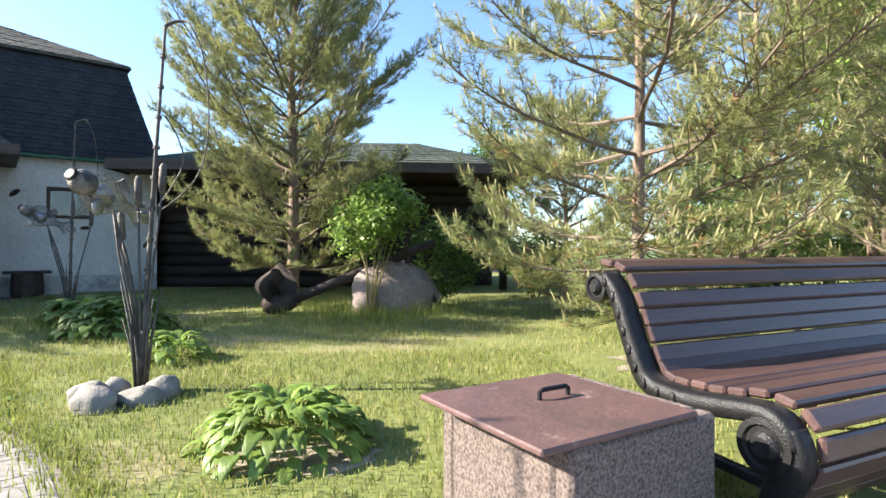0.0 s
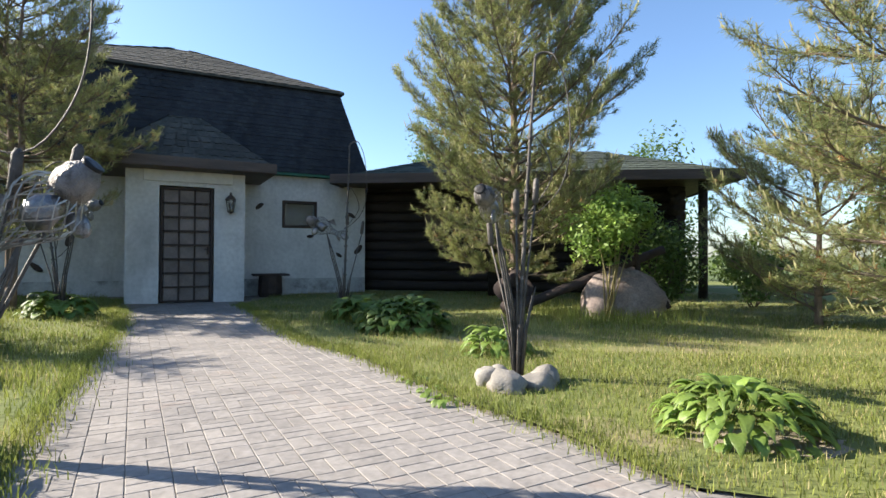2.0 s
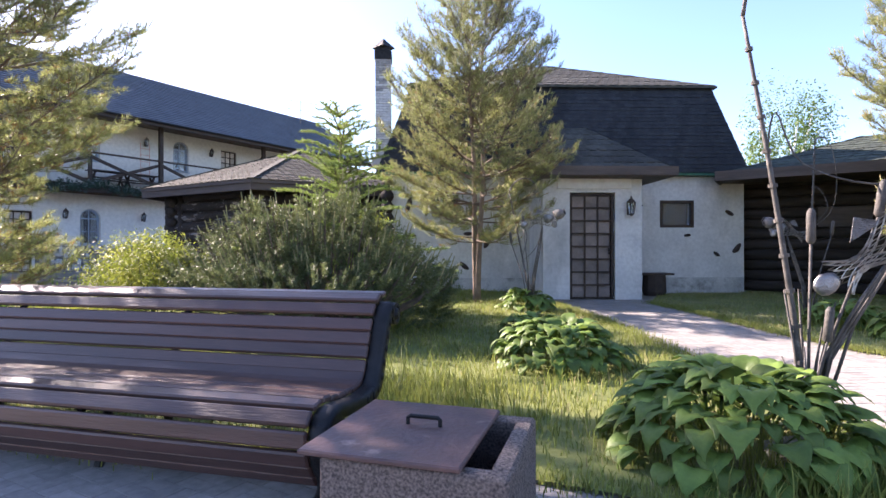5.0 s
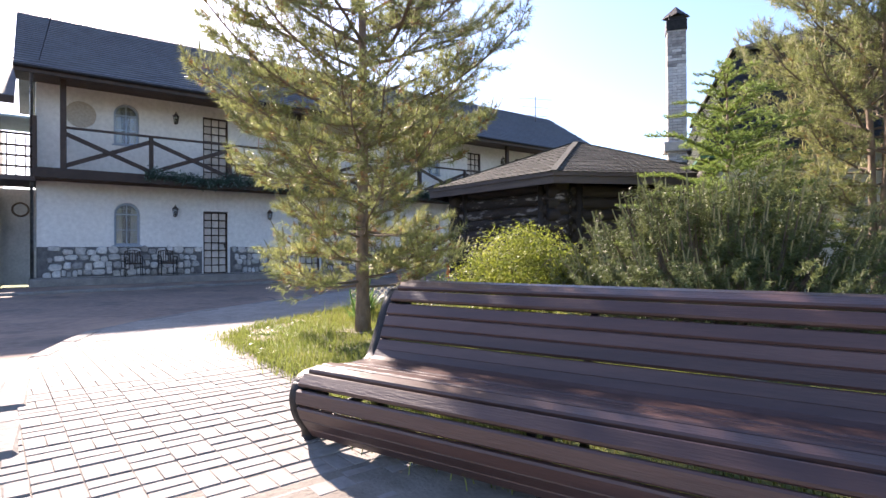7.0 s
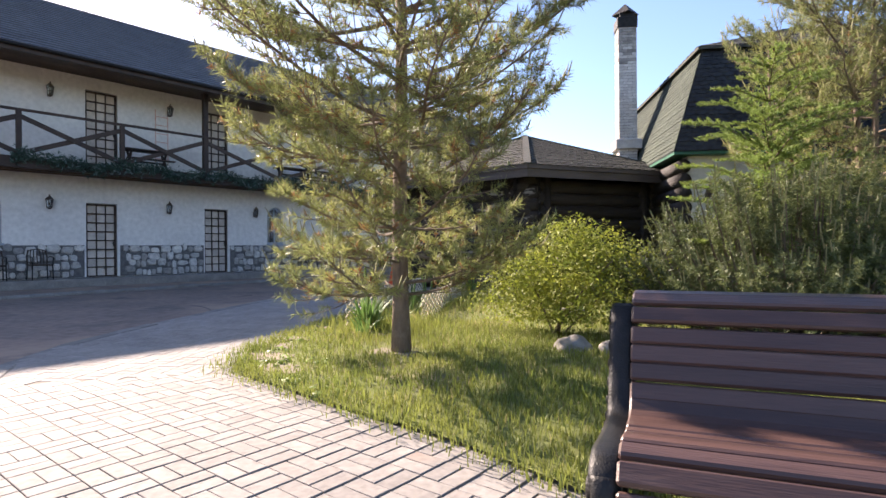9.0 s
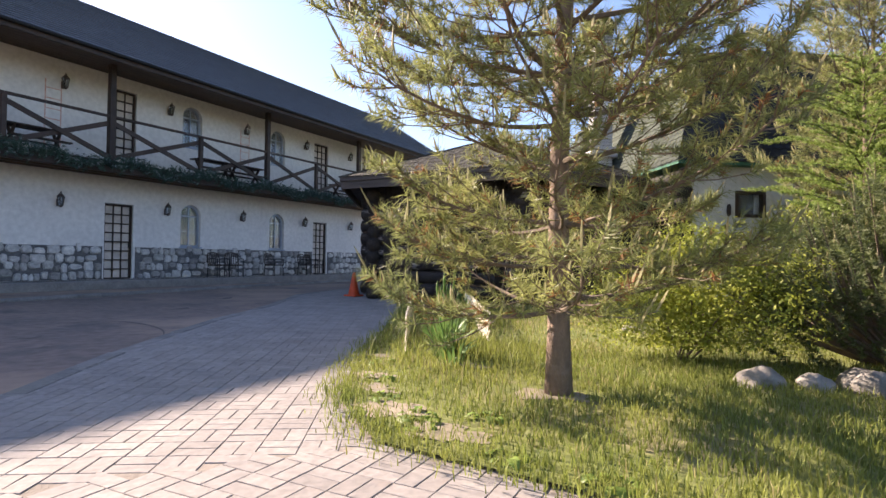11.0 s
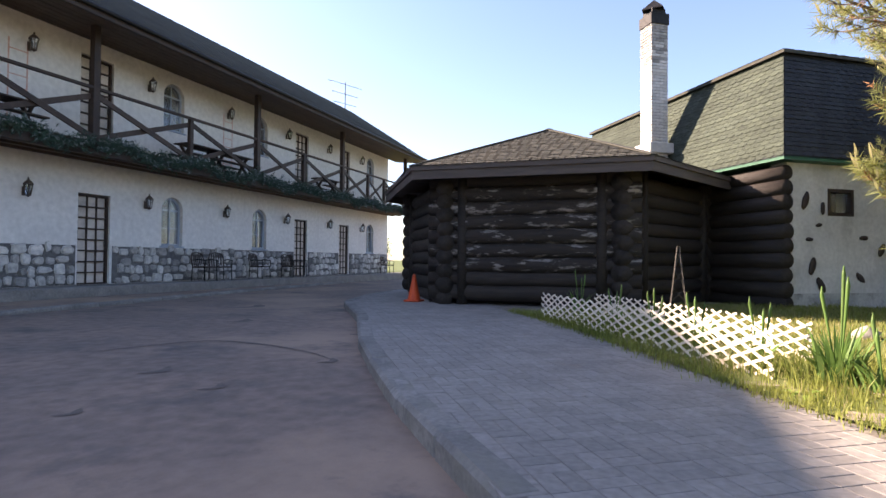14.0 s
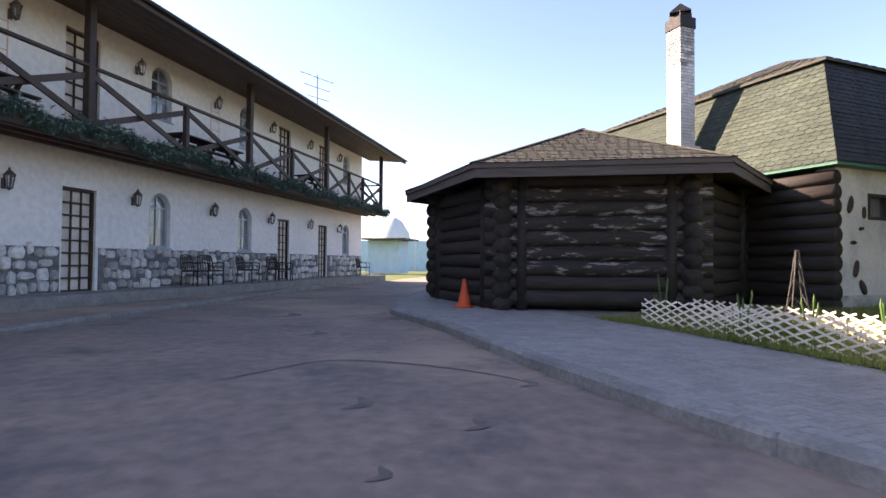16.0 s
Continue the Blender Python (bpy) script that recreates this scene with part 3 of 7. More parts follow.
def hotel():
    h = thing("hotel", pose(FX, FY0, 0), "long white two-storey building with a timber balcony and dark roof", "building")

    def loc(mb, name, material, label="", smooth=False, parent=None):
        ob = part(name, mb, material, parent or h, label, smooth)
        ob.matrix_basis = h.matrix_basis.inverted() @ FACADE if parent is None else Matrix()
        return ob
    holes = []
    for y in DOORS_Y:
        a = y - FY0
        holes += [(a, a + 0.92, SILL - 0.02, SILL + 2.42), (a, a + 0.95, 3.98, 6.45)]
    for y in WINS_Y:
        a = y - FY0
        holes += [(a, a + 0.82, 1.42, 2.95), (a, a + 0.80, 5.05, 6.52)]
    loc(wall_cells(FL, 0.0, 7.2, 0.4, holes).mesh("wall", M_PLASTER, False, 0.0005), "wall", M_PLASTER, "white roughcast plaster wall")
    for y in WINS_Y:
        a = y - FY0
        loc(arch_fill(a, a + 0.82, 2.54, 2.95, 0.4).mesh("arch", M_PLASTER, False, 0.0005), "arch", M_PLASTER)
        loc(arch_fill(a, a + 0.80, 6.12, 6.52, 0.4).mesh("arch", M_PLASTER, False, 0.0005), "arch", M_PLASTER)
    for x in (0.2, FL - 0.2):
        loc(MB().box((x, 3.4, 3.6), (0.4, 6.0, 7.2)), "end_wall", M_PLASTER)
    loc(MB().box((FL / 2, 6.2, 3.6), (FL - 0.8, 0.4, 7.2)), "back_wall", M_PLASTER)
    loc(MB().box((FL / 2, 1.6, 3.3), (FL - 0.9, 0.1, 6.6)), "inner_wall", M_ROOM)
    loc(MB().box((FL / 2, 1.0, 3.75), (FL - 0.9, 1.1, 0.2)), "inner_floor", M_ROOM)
    # platform at the foot of the wall
    loc(MB().box((FL / 2 + 0.4, -0.55, 0.12), (FL + 1.2, 1.1, 0.40), None, 0.02), "platform", M_KERB, "low concrete walkway along the wall")
    # balcony
    loc(MB().box((FL / 2 + 0.1, -0.68, 3.72), (FL + 0.3, 1.36, 0.16)), "balcony_floor", M_DARKWOOD, "dark timber balcony deck")
    for k in range(3):
        loc(MB().box((FL / 2 + 0.1, -0.25 - 0.45 * k, 3.6), (FL + 0.3, 0.12, 0.08)), "joist", M_SOFFIT)
    loc(MB().box((FL / 2 + 0.1, -1.385, 3.70), (FL + 0.32, 0.05, 0.32), None, 0.01), "balcony_fascia", M_DARKWOOD)
    posts = [-2.25, 0.28, 2.95, 5.65, 8.68, 11.65, 14.42, 17.35, 19.75, 21.5, 24.15]
    tall = {-2.25, 5.65, 11.65, 17.35, 24.15}
    yb = -1.25
    for y in posts:
        x = y - FY0
        top = 6.76 if y in tall else 5.2
        s = 0.17 if y in tall else 0.13
        loc(MB().box((x, yb, (3.8 + top) / 2), (s, s, top - 3.8), None, 0.012), "post", M_DARKWOOD)
    for a, b in zip(posts, posts[1:]):
        xa, xb = a - FY0, b - FY0
        loc(MB().beam((xa, yb - 0.02, 5.2), (xb, yb - 0.02, 5.2), 0.10, 0.07, 0.008), "rail", M_DARKWOOD)
        if b - a > 2.0:
            loc(MB().beam((xa, yb - 0.045, 5.02), (xb, yb - 0.045, 3.95), 0.05, 0.14, 0.008), "brace", M_DARKWOOD)
            loc(MB().beam((xa, yb + 0.03, 3.95), (xb, yb + 0.03, 5.02), 0.05, 0.14, 0.008), "brace", M_DARKWOOD)
        else:
            loc(MB().beam((xa, yb, 5.0), (xb, yb, 3.95), 0.05, 0.12, 0.008), "brace", M_DARKWOOD)
            loc(MB().beam((xa, yb + 0.05, 3.95), (xb, yb + 0.05, 5.0), 0.05, 0.12, 0.008), "brace", M_DARKWOOD)
    # end rails of the balcony
    for x in (posts[0] - FY0, posts[-1] - FY0):
        loc(MB().beam((x, 0, 5.2), (x, yb, 5.2), 0.09, 0.07), "rail", M_DARKWOOD)
        loc(MB().beam((x, 0, 3.95), (x, yb, 5.1), 0.05, 0.12), "brace", M_DARKWOOD)
        loc(MB().beam((x + 0.06, 0, 5.1), (x + 0.06, yb, 3.95), 0.05, 0.12), "brace", M_DARKWOOD)
    # roof: slope over the balcony up to the ridge, soffit below
    ex, ez, rx, rz = -2.15, 6.74, 3.2, 10.2
    x0, x1 = -0.55, FL + 1.1
    d = Vector((0, rx - ex, rz - ez)).normalized()
    rows = 26
    for r in range(rows):
        a = Vector((0, ex, ez)).lerp(Vector((0, rx, rz)), r / rows)
        b = Vector((0, ex, ez)).lerp(Vector((0, rx, rz)), (r + 1) / rows)
        up = d.cross(Vector((1, 0, 0))) * -1
        if up.z < 0:
            up = -up
        t = 0.035
        loc(MB().slab([(x0, a.y, a.z + t), (x1, a.y, a.z + t), (x1, b.y + 0.03, b.z + 0.012), (x0, b.y + 0.03, b.z + 0.012)], tuple(up * 0.02)), "roof_course", M_ROOFBLUE)
    loc(MB().slab([(x0, ex, ez - 0.02), (x1, ex, ez - 0.02), (x1, rx, rz - 0.02), (x0, rx, rz - 0.02)], (0, 0, -0.10)), "roof_deck", M_SOFFIT)
    loc(MB().slab([(x0, rx, rz), (x1, rx, rz), (x1, rx * 2 - ex - 1.2, ez + 0.6), (x0, rx * 2 - ex - 1.2, ez + 0.6)], (0, 0, -0.12)), "roof_back", M_ROOFBLUE)
    nb = 16
    for i in range(nb):
        y = ex + 0.06 + (abs(ex) - 0.06) * i / nb
        loc(MB().box(((x0 + x1) / 2, y + 0.06, 6.69 + 0.18 * i / nb + 0.012 * (i % 2)), (x1 - x0 - 0.04, 0.118, 0.025)), "soffit_board", M_SOFFIT)
    loc(MB().box(((x0 + x1) / 2, ex - 0.03, ez - 0.06), (x1 - x0, 0.05, 0.22), None, 0.01), "eave_fascia", M_DARKWOOD)
    gut = MB().tube([(x0, ex - 0.11, ez + 0.0), (x1, ex - 0.11, ez + 0.0)], 0.055, 8)
    loc(gut, "gutter", M_IRON)
    for x in (0.2, FL - 0.2):
        loc(MB().slab([(x, 0, 7.1), (x, 6.2, 7.1), (x, 3.2, 9.95)], (0.25, 0, 0)), "gable", M_PLASTER)
    loc(MB().tube([(-0.12, -0.12, 0.3), (-0.12, -0.12, 6.6), (-0.12, -1.9, 6.75)], 0.05, 8), "downpipe", M_STEEL, "grey metal downpipe", True)
    return h


HOTEL = hotel()
for y in DOORS_Y:
    grille_door(FACADE @ Matrix.Translation((y - FY0, 0.06, SILL)), 0.92, 2.40, 8, 3, "narrow white-panelled door behind a dark wooden grille, closed")
    grille_door(FACADE @ Matrix.Translation((y - FY0 + 0.0, 0.06, 3.98)), 0.95, 2.46, 8, 3, "balcony door with a dark wooden grille, closed")
for y in WINS_Y:
    arched_window(FACADE @ Matrix.Translation((y - FY0, 0.0, 1.42)), 0.82, 1.12, 1.53, "arched grey-blue window with glazing bars and curtains")
    arched_window(FACADE @ Matrix.Translation((y - FY0, 0.0, 5.05)), 0.80, 1.07, 1.47, "arched blue-framed upper window reflecting the sky")
for y in (1.25, 4.85, 8.24, 11.47, 14.94, 18.18, 21.29):
    lantern(FACADE @ Matrix.Translation((y - FY0, 0, 2.62)), "ground floor wall lanterns")
for y in (1.29, 4.9, 8.29, 11.6, 14.97, 18.09, 21.2):
    lantern(FACADE @ Matrix.Translation((y - FY0, 0, 6.12)), "balcony wall lanterns")
mural = thing("wall_painting", FACADE, "faded red and blue painting on the upper plaster", "painting", kind="structure")
for x0, z0 in ((7.4, 4.3), (14.35, 4.25)):
    for dx in (0.0, 0.42):
        part("ladder_rail", MB().box((x0 + dx, -0.002, z0 + 0.95), (0.035, 0.004, 1.9)), M_MURAL, mural)
    for k in range(6):
        part("ladder_rung", MB().box((x0 + 0.21, -0.002, z0 + 0.15 + 0.3 * k), (0.40, 0.004, 0.03)), M_MURAL, mural)
part("medallion", MB().lathe([(0.46, 0.0), (0.46, 0.006), (0.40, 0.008), (0.39, 0.003)], 24), M_CURTAIN, mural, "round painted medallion", at=pose(1.25, 0, 5.95, 90, 0, 0))
ant = thing("roof_antenna", pose(FX - 2.0, 23.0, 9.2), "thin metal television aerial on the roof", "antenna")
part("mast", MB().tube([(0, 0, -0.6), (0, 0, 1.9)], 0.025, 6), M_IRON, ant)
for z, l in ((1.75, 2.2), (1.2, 1.7), (0.65, 1.5)):
    part("boom", MB().tube([(-l * 0.2, -l / 2, z), (l * 0.2, l / 2, z)], 0.014, 5), M_IRON, ant)
    for k in range(6):
        y = -l / 2 + l * (k + 0.5) / 6
        part("element", MB().tube([(0.4 * y - 0.16, y + 0.06, z), (0.4 * y + 0.16, y - 0.06, z)], 0.007, 4), M_IRON, ant)


# ---- log walls ----
def log_wall(parent, a, b, z0, z1, r=0.125, worn=False, over=0.3, phase=0.0):
    """Round logs stacked from a to b, crossing at the ends."""
    a, b = Vector(a), Vector(b)
    d = (b - a).normalized()
    L = (b - a).length + 2 * over
    z, k = z0 + r + phase, 0
    yaw = math.degrees(math.atan2(d.y, d.x))
    while z < z1:
        n = 8
        rr = r * (1.05 + 0.05 * math.sin(k * 2.7 + a.x))
        pts = [(-L / 2 + L * i / n, 0.010 * math.sin(i * 1.3 + k), 0.008 * math.cos(i * 1.7 + k * 2)) for i in range(n + 1)]
        mb = MB().tube(pts, [rr * (1 + 0.03 * math.sin(i * 2.1 + k * 1.9)) for i in range(n + 1)], 12)
        m = (a + b) / 2
        part("log", mb, M_LOGWORN if worn and 0.25 < (z - z0) / (z1 - z0) < 0.85 else M_LOG, parent, smooth=True, at=pose(m.x, m.y, z, 0, 0, yaw))
        z += 2 * r * 0.93
        k += 1


def shingle_face(parent, tri, rows, mat_, tab=0.33, name="shingle_course", t=0.012):
    """Overlapping courses with cut tabs over a roof face given as eave a, eave b, top c, top d."""
    a, b, c, d = (Vector(p) for p in tri)
    nrm = (b - a).cross(d - a).normalized()
    if nrm.z < 0:
        nrm = -nrm
    for r in range(rows):
        k0, k1 = r / rows, (r + 1) / rows
        l0, l1 = a.lerp(d, k0), a.lerp(d, min(1, k1 + 0.2 / rows))
        r0, r1 = b.lerp(c, k0), b.lerp(c, min(1, k1 + 0.2 / rows))
        w = (r0 - l0).length
        n = max(1, round(w / tab))
        mb = MB()
        off = 0.5 * (r % 2)
        for i in range(-1, n + 1):
            u0, u1 = max(0, (i + off) / n), min(1, (i + 1 + off) / n)
            if u1 - u0 < 0.15 / n:
                continue
            p0, p1 = l0.lerp(r0, u0), l0.lerp(r0, u1)
            q0, q1 = l1.lerp(r1, u0), l1.lerp(r1, u1)
            up = (q0 - p0)
            g = (p1 - p0) * 0.20
            lift = nrm * t * (1 + 0.3 * math.sin(i * 12.9 + r * 4.1))
            mb.add([p0 + up * 0.30 + lift, p0 + g + lift * 1.3, p1 - g + lift * 1.3, p1 + up * 0.30 + lift, q1 + nrm * 0.001, q0 + nrm * 0.001, p0 + g, p1 - g],
                   [(0, 1, 2, 3, 4, 5), (1, 6, 7, 2), (0, 5, 1), (3, 2, 4)])
        part(name, mb, mat_, parent)


def hut():
    h = thing("log_pavilion", pose(HUT_C.x, HUT_C.y, 0), "dark six-sided log pavilion with a shingled tent roof", "pavilion")
    ang = [math.radians(-57 - 60 * k) for k in range(6)]
    W = [Vector((HUT_R * math.cos(a), HUT_R * math.sin(a), 0)) for a in ang]
    E = [Vector((4.62 * math.cos(a), 4.62 * math.sin(a), 0)) for a in ang]
    ap = Vector((0, 0, 4.5))
    for k in range(6):
        a, b = W[k], W[(k + 1) % 6]
        log_wall(h, a, b, 0.08, 2.86, 0.158, worn=(k == 0), over=0.28, phase=0.0 if k % 2 else 0.147)
    for k in range(6):
        for s in (-1, 1):
            n = W[(k + s) % 6] - W[k]
            p = W[k] + n.normalized() * 0.5
            q = p * 1.0 + (-p).normalized() * -0.10
            part("corner_pillar", MB().tube([(q.x, q.y, 0.05), (q.x * 1.002, q.y, 1.4), (q.x, q.y, 2.84)], [0.12, 0.11, 0.115], 10), M_LOG, h, smooth=True)
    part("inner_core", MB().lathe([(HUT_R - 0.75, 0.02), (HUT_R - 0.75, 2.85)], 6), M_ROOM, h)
    for k in range(6):
        a, b = E[k], E[(k + 1) % 6]
        za, zt = Vector((0, 0, 2.97)), Vector((0, 0, 2.97))
        part("rafter_soffit", MB().slab([a + za - Vector((0, 0, 0.1)), b + za - Vector((0, 0, 0.1)), W[(k + 1) % 6] * 0.9 + Vector((0, 0, 3.0)), W[k] * 0.9 + Vector((0, 0, 3.0))], (0, 0, 0.05)), M_SOFFIT, h)
        part("fascia", MB().slab([a + Vector((0, 0, 2.70)), b + Vector((0, 0, 2.70)), b + Vector((0, 0, 2.90)), a + Vector((0, 0, 2.90))], (-(a + b) / 2).normalized() * 0.04), M_FASCIA, h, "weathered brown fascia board")
        part("drip_board", MB().slab([a * 1.008 + Vector((0, 0, 2.88)), b * 1.008 + Vector((0, 0, 2.88)), b * 1.008 + Vector((0, 0, 2.97)), a * 1.008 + Vector((0, 0, 2.97))], (-(a + b) / 2).normalized() * 0.05), M_FASCIA, h)
        part("roof_deck", MB().slab([a + Vector((0, 0, 2.955)), b + Vector((0, 0, 2.955)), ap - Vector((0, 0, 0.015))], (0, 0, -0.05)), M_FASCIA, h)
        shingle_face(h, [a * 1.012 + za, b * 1.012 + za, ap + (b - a) * 0.012, ap - (b - a) * 0.012], 26, M_SHINGLE, 0.22)
        part("ridge_cap", MB().beam(a * 1.01 + za + Vector((0, 0, 0.02)), ap + Vector((0, 0, 0.02)), 0.16, 0.02), M_SHINGLE, h)
    return h


hut()

# ---- mansard house ----
HD = (HOUSE_B - HOUSE_A).normalized()
HYAW = math.degrees(math.atan2(HD.y, HD.x))
HM = pose(HOUSE_A.x, HOUSE_A.y, 0, 0, 0, HYAW)
HL = (HOUSE_B - HOUSE_A).length
DEPTH = 9.0


def house():
    h = thing("mansard_house", HM, "white plastered house with a steep dark shingled mansard roof", "house")
    wx = 7.12
    holes = [(wx, wx + 0.92, 1.76, 2.48), (1.05, 1.75, 2.05, 2.62)]
    part("wall", wall_cells(HL, 0.0, 3.118, 0.4, holes).mesh("wall", M_STAINPL, False, 0.0005), M_STAINPL, h, "white plaster wall with grey damp stains")
    part("side_wall", MB().box((HL - 0.2, DEPTH / 2 + 0.2, 1.558), (0.4, DEPTH - 0.4, 3.116)), M_STAINPL, h)
    part("back_wall", MB().box((HL / 2, DEPTH - 0.2, 1.558), (HL - 0.8, 0.4, 3.116)), M_STAINPL, h)
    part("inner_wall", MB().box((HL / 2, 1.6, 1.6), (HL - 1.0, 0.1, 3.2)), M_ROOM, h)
    part("damp_course", MB().box((HL / 2, -0.006, 0.22), (HL - 0.02, 0.012, 0.42)), M_DAMP, h, "dark damp-stained plinth")
    log_wall(h, (-0.10, 0.25, 0), (-0.10, DEPTH, 0), 0.05, 3.1, 0.16, over=0.34)
    # small windows
    for (a, b, z0, z1) in holes:
        f = MB()
        for x in (a + 0.035, b - 0.035):
            f.box((x, 0.06, (z0 + z1) / 2), (0.07, 0.14, z1 - z0))
        for z in (z0 + 0.035, z1 - 0.035):
            f.box(((a + b) / 2, 0.06, z), (b - a - 0.14, 0.138, 0.07))
        w = part("window", f, M_DARKWOOD, h, "small dark-framed window")
        part("pane", MB().box(((a + b) / 2, 0.09, (z0 + z1) / 2), (b - a - 0.14, 0.008, z1 - z0 - 0.14)), M_GLASS, w)
    # porch block with the door
    px0, px1, pd = 3.63, 5.98, 1.62
    porch = part("porch", wall_cells(px1 - px0, 0.0, 2.92, 0.3, [(0.63, 1.71, 0.0, 2.52)]).mesh("porch", M_STAINPL, False, 0.0005), M_STAINPL, h, "projecting plastered entrance porch", at=Matrix.Translation((px0, -pd, 0)))
    part("porch_side", MB().box((0.15, 0.96, 1.46), (0.3, 1.32, 2.92)).box((px1 - px0 - 0.15, 0.96, 1.46), (0.3, 1.32, 2.92)), M_STAINPL, porch)
    part("lintel", MB().box((1.2, -0.03, 2.72), (1.75, 0.06, 0.24), None, 0.01), M_PLASTER, porch, "white lintel band over the door")
    ez, tz = 2.98, 4.55
    e = [(px0 - 0.55, -pd - 0.6), (px1 + 0.55, -pd - 0.6), (px1 + 0.55, 0.35), (px0 - 0.55, 0.35)]
    t0, t1 = (px0 + 0.95, 0.35), (px1 - 0.95, 0.35)
    part("porch_soffit", MB().slab([(x, y, ez - 0.14) for x, y in e], (0, 0, 0.06)), M_FASCIA, h)
    part("porch_fascia", MB().box(((e[0][0] + e[1][0]) / 2, e[0][1] - 0.02, ez - 0.03), (e[1][0] - e[0][0] + 0.06, 0.04, 0.2)).box((e[1][0] + 0.02, (e[0][1] + 0.35) / 2, ez - 0.03), (0.04, 0.33 - e[0][1], 0.2)).box((e[0][0] - 0.02, (e[0][1] + 0.35) / 2, ez - 0.03), (0.04, 0.33 - e[0][1], 0.2)), M_FASCIA, h, "dark fascia round the porch roof")
    for q in ([(*e[0], ez), (*e[1], ez), (*t1, tz), (*t0, tz)], [(*e[1], ez), (*e[2], ez), (*t1, tz), (*t1, tz)], [(*e[3], ez), (*e[0], ez), (*t0, tz), (*t0, tz)]):
        part("porch_roof_deck", MB().slab([(x, y, z - 0.01) for x, y, z in (q if q[2] != q[3] else q[:3])], (0, 0, -0.04)), M_SHINGLE, h)
        if q[2] == q[3]:
            v = Vector(q[1]) - Vector(q[0])
            q = [q[0], q[1], Vector(q[2]) + v * 0.01, Vector(q[2]) - v * 0.01]
        shingle_face(h, q, 8, M_SHINGLE, 0.26)
    # mansard
    zb, zt, zr = 3.2, 5.64, 7.52
    lo = [(-0.36, -0.27), (HL + 0.02, -0.24), (HL + 0.02, DEPTH + 0.25), (-0.36, DEPTH + 0.25)]
    hi = [(0.52, 0.55), (HL - 0.63, 0.5), (HL - 0.63, DEPTH - 0.5), (0.52, DEPTH - 0.5)]
    part("eave_board", MB().slab([(x, y, zb - 0.08) for x, y in lo], (0, 0, 0.07)), M_GREENTRIM, h, "green painted eave edge")
    part("loft_core", MB().slab([(x, y, zb + 0.02) for x, y in [(0.9, 0.9), (HL - 0.9, 0.9), (HL - 0.9, DEPTH - 0.9), (0.9, DEPTH - 0.9)]], (0, 0, zt - zb - 0.2)), M_ROOM, h)
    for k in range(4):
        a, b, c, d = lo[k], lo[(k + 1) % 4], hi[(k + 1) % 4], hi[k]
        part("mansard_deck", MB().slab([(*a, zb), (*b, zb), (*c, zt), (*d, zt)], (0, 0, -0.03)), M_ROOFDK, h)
        # Sun side is coloured in: lighter shingles on the west slope, darker elsewhere.
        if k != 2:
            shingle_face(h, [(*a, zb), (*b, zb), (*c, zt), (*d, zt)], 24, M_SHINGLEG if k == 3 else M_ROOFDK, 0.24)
    ra, rb = (4.65, DEPTH / 2), (5.05, DEPTH / 2)
    m = 0.12
    up = [(hi[0][0] - m, hi[0][1] - m), (hi[1][0] + m, hi[1][1] - m), (hi[2][0] + m, hi[2][1] + m), (hi[3][0] - m, hi[3][1] + m)]
    zt2 = zt + 0.02
    for a, b, c, d in ((up[0], up[1], rb, ra), (up[1], up[2], rb, rb), (up[2], up[3], ra, rb), (up[3], up[0], ra, ra)):
        poly = [(*a, zt2), (*b, zt2), (*c, zr)] + ([(*d, zr)] if d != c else [])
        part("roof_deck", MB().slab(poly, (0, 0, -0.06)), M_SHINGLE, h)
        v = Vector((b[0] - a[0], b[1] - a[1], 0)) * 0.01
        q = [Vector((*a, zt2)), Vector((*b, zt2)), Vector((*c, zr)) + (v if c == d else v * 0), Vector((*d, zr)) - (v if c == d else v * 0)]
        shingle_face(h, q, 12, M_SHINGLE, 0.3)
    # carved leaf shapes scattered on the plaster
    for n, (x, z, s, a) in enumerate([(6.55, 2.3, 0.13, 40), (9.0, 2.15, 0.13, -30), (7.85, 1.55, 0.10, 10), (8.65, 1.05, 0.10, -35), (9.2, 1.2, 0.17, 50), (2.5, 1.35, 0.16, 60), (2.0, 1.6, 0.12, 0), (1.9, 0.75, 0.15, -40),
                                    (0.45, 2.35, 0.2, 70), (0.9, 2.2, 0.13, 90), (0.55, 1.55, 0.1, 0), (0.62, 1.0, 0.2, 75), (0.85, 0.6, 0.2, -60), (0.8, 1.85, 0.09, 10)]):
        mb = MB().blob((0, 0, 0), (s, 0.03, s * 0.42), n + 3, 0.2, 2, 2.0)
        part("wall_leaf", mb, M_RUST, h, "dark metal leaf fixed to the plaster", True, at=pose(x, -0.02, z, 0, -a, 0))
    return h


house()
grille_door(HM @ Matrix.Translation((3.63 + 0.65, -1.56, 0.02)), 1.04, 2.48, 8, 3, "brown door with square panels behind a grille, closed", M_BROWNPANEL)
lantern(HM @ Matrix.Translation((5.66, -1.622, 2.1)), "")
tub = thing("iron_stove", HM @ Matrix.Translation((6.75, -0.5, 0.0)), "rusty dark iron stove box under a flat cover", "stove")
part("body", MB().lathe([(0.26, 0.0), (0.30, 0.1), (0.28, 0.5), (0.27, 0.52)], 10), M_RUST, tub)
part("cover", MB().box((0, 0, 0.55), (0.85, 0.5, 0.05), None, 0.012), M_RUST, tub)


